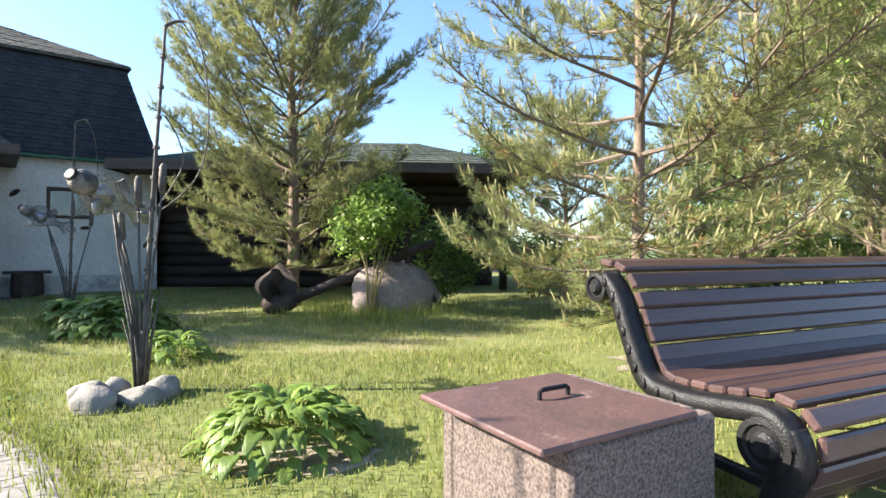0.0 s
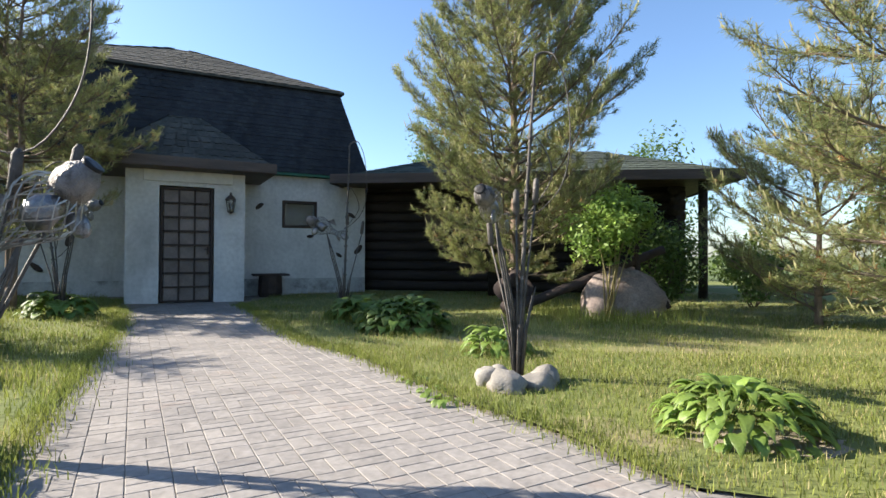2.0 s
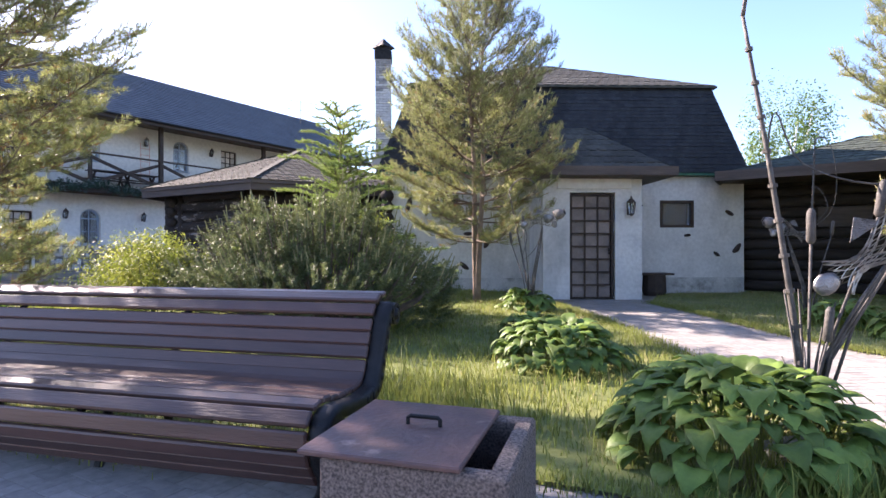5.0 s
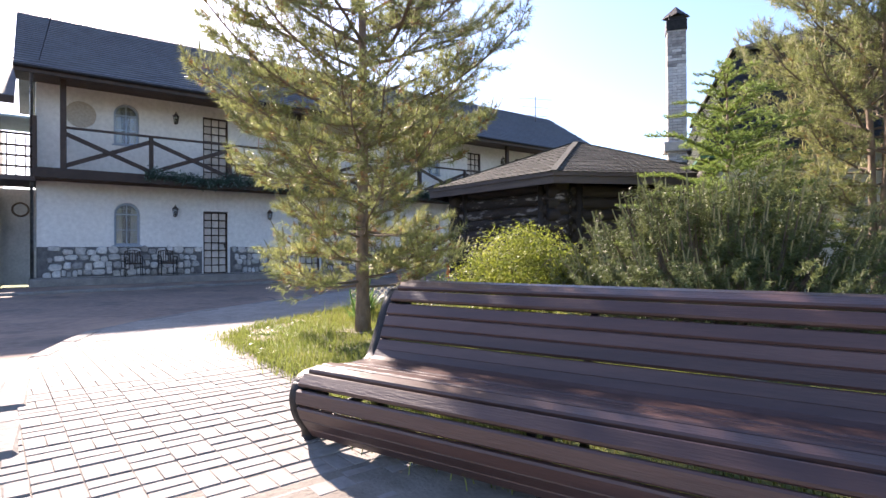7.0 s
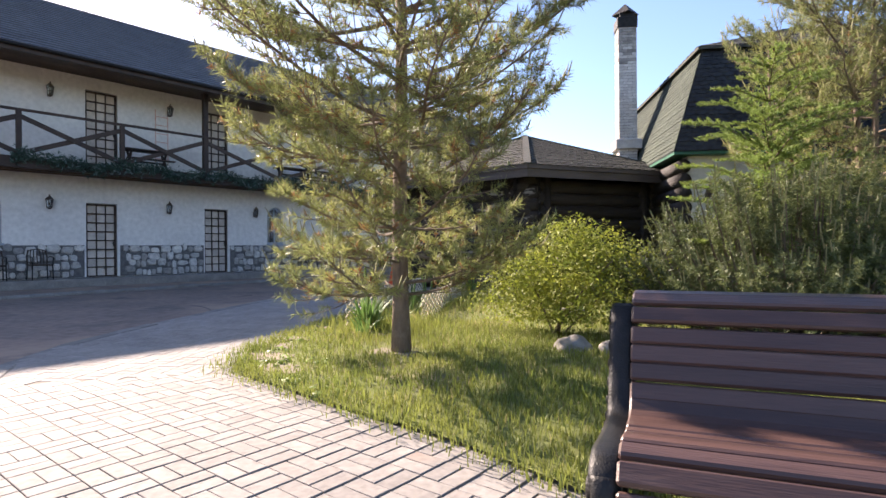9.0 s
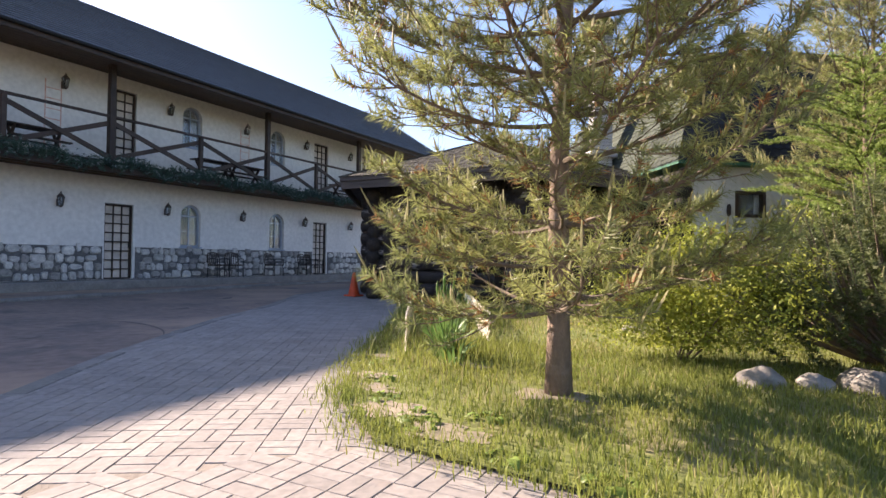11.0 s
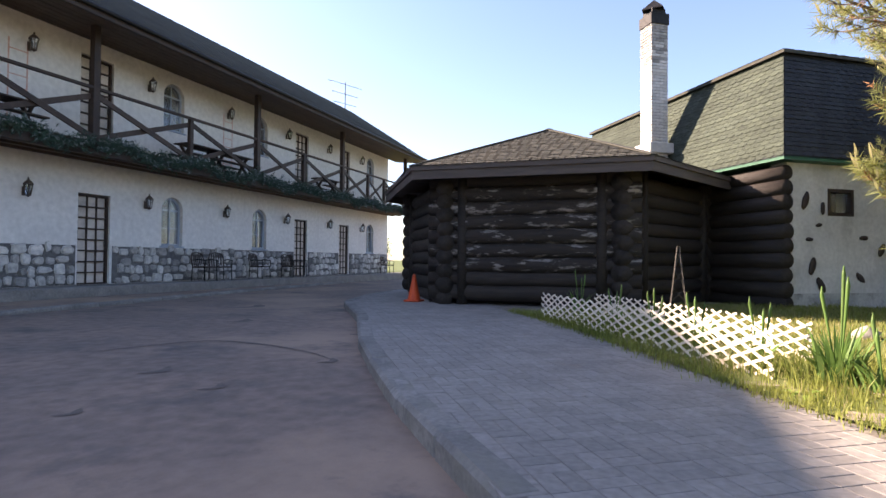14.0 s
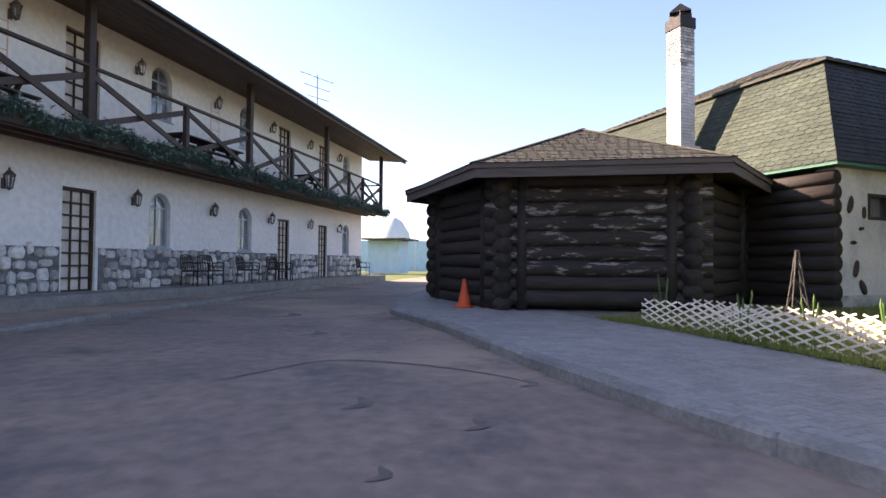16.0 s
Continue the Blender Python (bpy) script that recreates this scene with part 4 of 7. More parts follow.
def chimney():
    c = thing("brick_chimney", pose(-16.3, 11.75, 0, 0, 0, HYAW), "tall slim white brick chimney with a sooty metal cowl", "chimney")
    s, z, k = 0.5, 3.6, 0
    part("core", MB().box((0, 0, 5.6), (s - 0.05, s - 0.05, 4.1)), M_MORTAR, c)
    while z < 7.35:
        n = 2
        for side in range(4):
            spans = ((0.0, 0.5), (0.5, 1.0)) if (k + side) % 2 else ((0.0, 0.25), (0.25, 0.75), (0.75, 1.0))
            for u0, u1 in spans:
                m = Matrix.Rotation(side * math.pi / 2, 4, "Z") @ Matrix.Translation((-s / 2 + s * (u0 + u1) / 2, -s / 2 + 0.05, z))
                ob = new("brick", BRICK_MESH[(0 if u1 - u0 > 0.3 else 1) + (2 if z > 6.5 + 0.35 * math.sin(k * 5.1 + u0 * 9 + side) else 0)])
                ob.parent, ob.matrix_basis = c, m
        z += 0.0825
        k += 1
    part("base_flashing", MB().box((0, 0, 4.05), (s + 0.22, s + 0.22, 0.28), None, 0.02), M_BRICKW, c)
    top = MB().box((0, 0, 7.5), (s + 0.05, s + 0.05, 0.3), None, 0.01)
    part("sooty_top", top, M_SOOT, c, "soot-blackened brick head")
    part("vent", MB().box((0, 0, 7.72), (s * 0.8, s * 0.8, 0.18)), M_SOOT, c)
    part("cowl", MB().lathe([(0.38, 7.78), (0.35, 7.82), (0.02, 8.1)], 4), M_SOOT, c, "pyramid metal cowl")


BRICK_MESH = [MB().box((0, 0, 0.036), (0.242, 0.10, 0.072), None, 0.006).mesh("brick", M_BRICKW), MB().box((0, 0, 0.036), (0.117, 0.10, 0.072), None, 0.006).mesh("brick", M_BRICKW),
              MB().box((0, 0, 0.036), (0.242, 0.10, 0.072), None, 0.006).mesh("brick", M_BRICKSOOT), MB().box((0, 0, 0.036), (0.117, 0.10, 0.072), None, 0.006).mesh("brick", M_BRICKSOOT)]
chimney()


def log_house():
    h = thing("log_house", pose(-5.9, 14.9, 0), "long low dark log building with a deep shingled eave", "building")
    log_wall(h, (-0.55, 0, 0), (8.2, 0, 0), 0.05, 3.0, 0.15, over=0.3)
    log_wall(h, (8.2, 0, 0), (8.2, 5.0, 0), 0.05, 3.0, 0.15, over=0.3, phase=0.14)
    part("back_wall", MB().box((4.2, 5.0, 1.5), (8.0, 0.3, 3.0)), M_LOG, h)
    for x in (3.4, 8.6):
        part("post", MB().tube([(x, -1.2, 0), (x, -1.2, 1.5), (x, -1.2, 3.0)], 0.11, 10), M_LOG, h, smooth=True)
    part("window", MB().box((2.0, -0.16, 2.0), (1.1, 0.06, 0.5)), M_FASCIA, h, "pale shuttered window")
    z0, z1 = 3.05, 4.35
    e = [(-0.7, -1.9), (9.3, -1.9), (9.3, 6.0), (-0.7, 6.0)]
    ra, rb = (2.6, 2.2), (6.4, 2.2)
    part("soffit", MB().slab([(x, y, z0 - 0.12) for x, y in e], (0, 0, 0.05)), M_SOFFIT, h)
    for fc, fs in (((4.3, -1.93), (10.06, 0.05)), ((9.32, 2.05), (0.05, 7.9)), ((-0.72, 2.05), (0.05, 7.9))):
        part("fascia", MB().box((*fc, z0 - 0.04), (*fs, 0.24)), M_FASCIA, h)
    for a, b, c, d in ((e[0], e[1], rb, ra), (e[1], e[2], rb, rb), (e[2], e[3], ra, rb), (e[3], e[0], ra, ra)):
        part("roof_deck", MB().slab([(*a, z0), (*b, z0), (*c, z1)] + ([(*d, z1)] if c != d else []), (0, 0, -0.05)), M_SHINGLE, h)
        v = Vector((b[0] - a[0], b[1] - a[1], 0)) * (0.008 if c == d else 0)
        shingle_face(h, [(*a, z0 + 0.01), (*b, z0 + 0.01), Vector((*c, z1 + 0.01)) + v, Vector((*d, z1 + 0.01)) - v], 12, M_SHINGLEG, 0.35)


log_house()


# ---- benches and bins ----
PROFILE = [(-0.40, 0.145), (-0.441, 0.198), (-0.474, 0.258), (-0.488, 0.322), (-0.466, 0.381), (-0.407, 0.413), (-0.325, 0.41), (-0.24, 0.398), (-0.155, 0.388), (-0.07, 0.38), (0.015, 0.383), (0.095, 0.39), (0.155, 0.43), (0.195, 0.50),
           (0.23, 0.575), (0.262, 0.65), (0.295, 0.725), (0.335, 0.795), (0.395, 0.85), (0.47, 0.86)]


def ribbon(pts, half_w, half_t, mb=None):
    """A flat bar of eight-sided section through points in the y-z plane; half_w across it, half_t along x."""
    mb = mb or MB()
    pts = [Vector((0, *p)) for p in pts]
    k0, n = len(mb.v), 8
    for i, p in enumerate(pts):
        d = (pts[min(i + 1, len(pts) - 1)] - pts[max(i - 1, 0)]).normalized()
        o = Vector((0, -d.z, d.y))
        w, t = half_w[i], half_t[i]
        for u, v in ((1, -0.6), (1, 0.6), (0.7, 1), (-0.7, 1), (-1, 0.6), (-1, -0.6), (-0.7, -1), (0.7, -1)):
            mb.v.append(tuple(p + o * u * w + Vector((v * t, 0, 0))))
    for i in range(len(pts) - 1):
        for j in range(n):
            a, b = k0 + i * n + j, k0 + i * n + (j + 1) % n
            mb.f.append((a, b, b + n, a + n))
    mb.f.append(tuple(k0 + j for j in reversed(range(n))))
    mb.f.append(tuple(k0 + (len(pts) - 1) * n + j for j in range(n)))
    return mb


def curve(ctrl, step=5):
    """Points of a smooth curve through ctrl (tuples of any length)."""
    out = []
    c = [np.array(p, float) for p in ctrl]
    for i in range(len(c) - 1):
        p0, p1, p2, p3 = c[max(i - 1, 0)], c[i], c[i + 1], c[min(i + 2, len(c) - 1)]
        for f in np.linspace(0, 1, step + 1)[:-1]:
            out.append(0.5 * (2 * p1 + (p2 - p0) * f + (2 * p0 - 5 * p1 + 4 * p2 - p3) * f * f + (3 * p1 - p0 - 3 * p2 + p3) * f ** 3))
    out.append(c[-1])
    return [tuple(float(v) for v in p) for p in out]


def bench_end():
    """The meshes of one cast-iron end: the S-shaped band, two legs, two scrolls and the leaf relief."""
    band = curve(PROFILE[3:-1], 3)
    n = len(band)
    out = [("band", ribbon(band, [0.030 + 0.012 * math.sin(math.pi * i / n) for i in range(n)], [0.052] * n).mesh("band", M_IRON, True))]
    for name, ctrl in (("front_leg", [(-0.475, 0.385, 0.03), (-0.492, 0.31, 0.045), (-0.462, 0.22, 0.055), (-0.415, 0.13, 0.043), (-0.41, 0.065, 0.036), (-0.44, 0.032, 0.036), (-0.49, 0.03, 0.024), (-0.505, 0.052, 0.012)]),
                       ("back_leg", [(0.06, 0.36, 0.05), (0.115, 0.27, 0.05), (0.165, 0.17, 0.042), (0.215, 0.09, 0.035), (0.27, 0.035, 0.034), (0.33, 0.03, 0.02)])):
        c = curve(ctrl, 4)
        out.append((name, ribbon([(p[0], p[1]) for p in c], [p[2] for p in c], [0.042] * len(c)).mesh(name, M_IRON, True)))
    for name, centre, r, half in (("seat_scroll", (-0.405, 0.313), 0.098, 0.056), ("top_scroll", (0.43, 0.795), 0.068, 0.056)):
        prof = [(r * 0.35, -half - 0.012), (r * 0.5, -half), (r * 0.58, -half + 0.010), (r * 0.68, -half + 0.010), (r * 0.76, -half), (r, -half + 0.003), (r, half - 0.003), (r * 0.76, half), (r * 0.68, half - 0.010), (r * 0.58, half - 0.010), (r * 0.5, half), (r * 0.35, half + 0.012)]
        mb = MB().lathe(prof, 20)
        mb.v = [(z, centre[0] + x, centre[1] + y) for x, y, z in mb.v]
        out.append((name, mb.mesh(name, M_IRON)))
    out.append(("stretcher", MB().beam((0, -0.42, 0.17), (0, 0.16, 0.20), 0.035, 0.045, 0.008).mesh("stretcher", M_IRON)))
    relief = MB()
    for i in range(9, len(PROFILE) - 2):
        a = (Vector((0, *PROFILE[i])) + Vector((0, *PROFILE[i + 1]))) / 2
        for s in (-1, 1):
            relief.blob((s * 0.053, a.y, a.z), (0.008, 0.016, 0.024), i, 0.3, 2, 2.0)
    out.append(("leaf_relief", relief.mesh("leaf_relief", M_IRON, True)))
    return out


END_PARTS = bench_end()


def bench(m, L, mids, label):
    b = thing("park_bench", m, label, "bench", "park benches with cast-iron ends")
    for x in (0.0, L):
        end = part("end_casting", END_PARTS[0][1], None, b, "black cast-iron end with scrolls", at=Matrix.Translation((x, 0, 0)))
        for name, me in END_PARTS[1:]:
            piece = part(name, me, None, end)
            if name == "leaf_relief":
                tagged(piece, kind="stuff")
    for x in mids:
        mb = MB()
        for i in range(4, len(PROFILE) - 2):
            a, c = Vector((0, *PROFILE[i])), Vector((0, *PROFILE[i + 1]))
            d = (c - a).normalized()
            o = Vector((0, d.z, -d.y)) * 0.045
            mb.beam(a + o, c + o, 0.04, 0.02, 0, up=(0, -d.z, d.y))
        mb.tube([(0, -0.25, 0.38), (0, -0.30, 0.1), (0, -0.33, 0.0)], 0.025, 8).tube([(0, 0.12, 0.36), (0, 0.2, 0.1), (0, 0.26, 0.0)], 0.025, 8)
        part("middle_support", mb, M_IRON, b, at=Matrix.Translation((x, 0, 0)))
    for i, (y, z) in enumerate(PROFILE):
        p, q = PROFILE[max(i - 1, 0)], PROFILE[min(i + 1, len(PROFILE) - 1)]
        tilt = math.degrees(math.atan2(q[1] - p[1], q[0] - p[0]))
        bow = 0.004 * math.sin(i * 2.3)
        mb = MB().box((0, 0, 0), (L - 0.08, 0.079, 0.034), None, 0.009)
        n = math.radians(tilt + 90)
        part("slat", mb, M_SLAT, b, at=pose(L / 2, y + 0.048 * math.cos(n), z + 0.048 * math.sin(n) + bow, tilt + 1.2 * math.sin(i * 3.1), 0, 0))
    return b


def litter_bin(m, label, lid_size=(0.62, 0.70)):
    b = thing("litter_bin", m, label, "bin", "concrete litter bins")
    s, h, w, o = 0.70, 0.455, 0.075, 0.03
    for k, (x, y, a, c) in enumerate(((0, -s / 2 + w / 2, s, w), (0, s / 2 - w / 2, s, w), (-s / 2 + w / 2, 0, w, s - 2 * w), (s / 2 - w / 2, 0, w, s - 2 * w))):
        part("side", MB().box((x + o, y, h / 2), (a + (0.004 if k > 1 else 0), c, h), None, 0.012), M_GRANITE, b, "pebbledash concrete side")
    part("bottom", MB().box((o, 0, 0.03), (s - 0.06, s - 0.06, 0.05)), M_GRANITE, b)
    lid = part("lid", MB().box((-0.09, -0.02, h + 0.016), (*lid_size, 0.022), None, 0.006), M_LID, b, "worn dark red painted plate lid")
    part("handle", MB().tube([(-0.11, 0.02, h + 0.02), (-0.11, 0.02, h + 0.055), (-0.10, 0.02, h + 0.062), (0.02, 0.02, h + 0.062), (0.03, 0.02, h + 0.055), (0.03, 0.02, h + 0.02)], 0.009, 8), M_IRON, lid, "bent iron handle")
    return b


def bench_at(px, py, yaw, L, right, mids, label, size=1.0):
    """Puts a bench so that the top of one end stands at (px, py)."""
    c, s = math.cos(radians(yaw)), math.sin(radians(yaw))
    lx, ly = (L * size if right else 0.0), 0.43 * size
    x, y = px - (c * lx - s * ly), py - (s * lx + c * ly)
    return bench(pose(x, y, T(x + c * L / 2, y + s * L / 2), 0, 0, yaw) @ Matrix.Scale(size, 4), L, mids, label)


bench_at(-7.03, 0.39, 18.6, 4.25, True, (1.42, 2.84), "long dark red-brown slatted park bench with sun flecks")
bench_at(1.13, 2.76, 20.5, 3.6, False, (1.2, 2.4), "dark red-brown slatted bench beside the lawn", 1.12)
litter_bin(pose(-6.16, -0.42, -0.02, 0, 0, 16), "square pebbledash bin with a red plate lid pale with dust and sky reflection")
litter_bin(pose(0.68, 1.98, 0.015, 0, 0, 27) @ Matrix.Scale(1.05, 4), "pebbledash litter bin with a skewed dark red lid", (0.70, 0.68))


# ---- vegetation ----
def frames(d):
    """Two unit vectors across each direction."""
    ref = np.where(np.abs(d[:, 2:3]) > 0.9, np.array([[1.0, 0, 0]]), np.array([[0, 0, 1.0]]))
    u = np.cross(d, ref)
    u /= np.linalg.norm(u, axis=1, keepdims=True) + 1e-9
    return u, np.cross(d, u)


def needle_soup(rng, pos, dirs, length, count, spread, width):
    """Thin triangles round each shoot."""
    n = len(pos)
    p = np.repeat(pos, count, 0)
    d = np.repeat(dirs, count, 0)
    u, v = frames(d)
    a = rng.uniform(0, 2 * np.pi, n * count)[:, None]
    s = rng.normal(spread, 0.22, n * count)[:, None]
    out = u * np.cos(a) + v * np.sin(a)
    w = d * np.cos(s) + out * np.sin(s)
    p = p + d * rng.uniform(-0.04, 0.04, n * count)[:, None]
    L = length * rng.uniform(0.7, 1.2, n * count)[:, None]
    side = np.cross(w, rng.normal(size=(n * count, 3)))
    side /= np.linalg.norm(side, axis=1, keepdims=True) + 1e-9
    tri = np.stack([p - side * width, p + side * width, p + w * L], 1)
    return tri


def pine(name, x, y, z, H, R, z_low, seed, label, needles=M_NEEDLE, dense=1.0, trunk_r=0.10, stems=((0, 0),), dry=0.06, count=9, turned=0, rise=(14, 50), shape=((0, 0.62), (0.18, 0.85), (0.42, 1.0), (0.7, 0.72), (0.9, 0.36), (1.0, 0.12))):
    """A young pine: tapered trunk, whorls of rising limbs, forked twigs ending in needle brushes and pale candles."""
    rng = np.random.default_rng(seed)
    t = thing(name, pose(x, y, z, 0, 0, turned), label, "tree")
    limbs, pos, dirs, cand = MB(), [], [], []
    keys = [k[0] for k in shape]

    def shoot(p, d, l):
        """A brush of needles along a short twig, with a candle at times."""
        limbs.tube([p, p + d * l], [0.0042, 0.0022], 3, False)
        k = max(2, int(l / 0.034))
        for w in range(k):
            pos.append(p + d * l * (0.22 + 0.78 * (w + 0.5) / k))
            dirs.append(d)
        if rng.uniform() < 0.34:
            cand.append((p + d * l, (d + Vector((0, 0, 1.5))).normalized(), rng.uniform(0.05, 0.15)))

    for lx, ly in stems:
        n = 12
        line = [Vector((lx * (i / n) * 2.2 * (1 - 0.45 * i / n) + 0.05 * math.sin(i * 0.9 + seed) * (i / n), ly * (i / n) * 2.2 * (1 - 0.45 * i / n) + 0.05 * math.cos(i * 0.7 + seed) * (i / n), H * i / n - 0.1)) for i in range(n + 1)]
        rad = [max(0.012, trunk_r * (1 - 0.62 * (i / n) ** 0.8 - 0.3 * (i / n) ** 3) * (1.25 if i == 0 else 1)) for i in range(n + 1)]
        part("trunk", MB().tube(line, rad, 12), M_BARK, t, "scaly reddish bark", True)

        def on(h):
            f = min(max((h + 0.1) / H * n, 0), n - 1e-3)
            i = int(f)
            return line[i].lerp(line[i + 1], f - i)
        h, turn = z_low, rng.uniform(0, 6)
        while h < H * 0.985:
            rel = (h - z_low) / (H - z_low)
            prof = float(np.interp(rel, keys, [k[1] for k in shape]))
            m = max(3, int(rng.integers(4, 7) * dense)) if rel < 0.93 else 4
            for j in range(m):
                az = turn + 2 * np.pi * j / m + rng.normal(0, 0.25)
                L = R * prof * rng.uniform(0.7, 1.12)
                el0 = math.radians(rise[0] + 38 * rel + rng.normal(0, 8))
                el1 = math.radians(rise[1] + 25 * rel + rng.normal(0, 8))
                nseg = 7
                pts = [on(h + rng.uniform(-0.06, 0.06))]
                for s in range(nseg):
                    e = el0 + (el1 - el0) * (s / nseg) ** 1.5
                    a2 = az + 0.16 * math.sin(s * 1.1 + j)
                    pts.append(pts[-1] + Vector((math.cos(a2) * math.cos(e), math.sin(a2) * math.cos(e), math.sin(e))) * (L / nseg))
                r0 = max(0.006, 0.006 + 0.0075 * L * (1 - 0.4 * rel))
                limbs.tube(pts, [r0 * (1 - 0.8 * i / nseg) + 0.003 for i in range(nseg + 1)], 5, False)
                # side twigs, forked near their ends; the inner limb is bare
                first = 0.22 if L > 0.7 else 0.1
                ntw = max(5, int(L / 0.095))
                for q in range(ntw):
                    s = first + (1 - first) * (q + rng.uniform(0, 1)) / ntw
                    i = min(int(s * nseg), nseg - 1)
                    p0 = pts[i].lerp(pts[i + 1], s * nseg - i)
                    fw = (pts[i + 1] - pts[i]).normalized()
                    sd = Vector((-fw.y, fw.x, 0)).normalized() * (1 if q % 2 else -1)
                    tl = (0.16 + 0.36 * (1 - s) * min(L, 2.0)) * rng.uniform(0.6, 1.25)
                    dv = (fw * 0.7 + sd * rng.uniform(0.35, 1.0) + Vector((0, 0, rng.uniform(-0.3, 0.5)))).normalized()
                    p1 = p0 + dv * tl
                    limbs.tube([p0, p0.lerp(p1, 0.5) - Vector((0, 0, 0.04 * tl)), p1], [0.006, 0.005, 0.004], 3, False)
                    up = (dv + Vector((0, 0, 0.45))).normalized()
                    shoot(p1, up, rng.uniform(0.10, 0.20))
                    across = Vector((-dv.y, dv.x, 0.15)).normalized()
                    for f in ((0.9, 0.55, 0.25) if tl > 0.3 else (0.75,)):
                        for sg in (1, -1):
                            if rng.uniform() < 0.85:
                                d2 = (dv * 0.9 + across * sg * rng.uniform(0.5, 0.9) + Vector((0, 0, rng.uniform(0.0, 0.45)))).normalized()
                                shoot(p0.lerp(p1, f), d2, rng.uniform(0.07, 0.14))
                tip = (pts[-1] - pts[-2]).normalized()
                shoot(pts[-1] - tip * 0.1, tip, 0.24)
                cand.append((pts[-1] + tip * 0.13, (tip + Vector((0, 0, 1.0))).normalized(), rng.uniform(0.10, 0.26)))
            h += rng.uniform(0.27, 0.40) * (1 - 0.2 * rel)
            turn += 1.1
        shoot(on(H - 0.55), Vector((0, 0, 1)), 0.5)
        cand.append((line[-1], Vector((0, 0, 1)), 0.3))
    tagged(part("branchwork", limbs, M_TWIG, t, "grey-brown branches"), kind="stuff")
    pos, dirs = np.array(pos), np.array(dirs)
    dead = rng.uniform(size=len(pos)) < dry * np.clip(1.6 - (pos[:, 2] - z_low) / (H - z_low) * 2.2, 0, 1.6)
    part("crown", soup("crown", needle_soup(rng, pos[~dead], dirs[~dead], 0.098, count, 0.98, 0.0031), 3, needles), None, t, "long needles in dense brushes")
    if dead.any():
        tagged(part("dead_foliage", soup("dead_foliage", needle_soup(rng, pos[dead], dirs[dead], 0.065, count, 0.9, 0.0042), 3, M_DRY), None, t, "rust-brown dead needles"), kind="stuff")
    cm = MB()
    for p, d, l in cand:
        cm.tube([p, p + d * l * 0.5, p + d * l], [0.007, 0.009, 0.003], 3, False)
    tagged(part("new_growth", cm, M_CANDLE, t, "pale upright spring candles"), kind="stuff")
    return t


pine("pine_tree", -1.92, 10.3, T(-1.9), 7.0, 2.95, 0.75, 11, "bushy young pine with pale spring candles on the lawn", trunk_r=0.12, dry=0.03, count=11, rise=(8, 46))
pine("pine_tree", 2.38, 5.1, T(2.4, 5.1), 7.4, 2.5, 0.5, 23, "tall open pine with an orange trunk beside the bench", dense=0.64, trunk_r=0.07, dry=0.05, rise=(2, 38), shape=((0, 0.85), (0.15, 1.0), (0.5, 0.95), (0.75, 0.66), (0.92, 0.32), (1.0, 0.1)), count=9)
pine("pine_tree", -13.79, 0.22, T(-13.8), 6.8, 2.85, 0.62, 37, "sunlit pine with rust-brown dead twigs at the paving corner", trunk_r=0.088, dry=0.08, turned=140, count=11, rise=(-2, 42), shape=((0, 0.46), (0.16, 0.52), (0.28, 0.78), (0.42, 1.0), (0.62, 0.92), (0.88, 0.42), (1.0, 0.12)))
pine("pine_tree", -10.66, 7.95, T(-10.6), 6.5, 2.3, 1.35, 41, "two-stemmed pine before the white house", dense=0.62, trunk_r=0.075, stems=((-0.14, 0.05), (0.14, 0.03)), dry=0.04, count=8, rise=(0, 44))
for x, y, H, R, s in ((6.6, 9.5, 7.5, 3.2, 51), (6.3, 5.6, 6.0, 2.6, 57), (10.5, 12.5, 8.5, 3.4, 59)):
    pine("pine_tree", x, y, T(x, y), H, R, 0.35, s, "green garden pine in the row behind the bench", dense=0.8, dry=0.02, count=6)
pine("pine_tree", 2.7, 8.5, T(2.7, 8.5), 3.1, 2.2, 0.2, 53, "low bushy pine behind the tall pine", dense=0.8, trunk_r=0.06, dry=0.04, count=9)


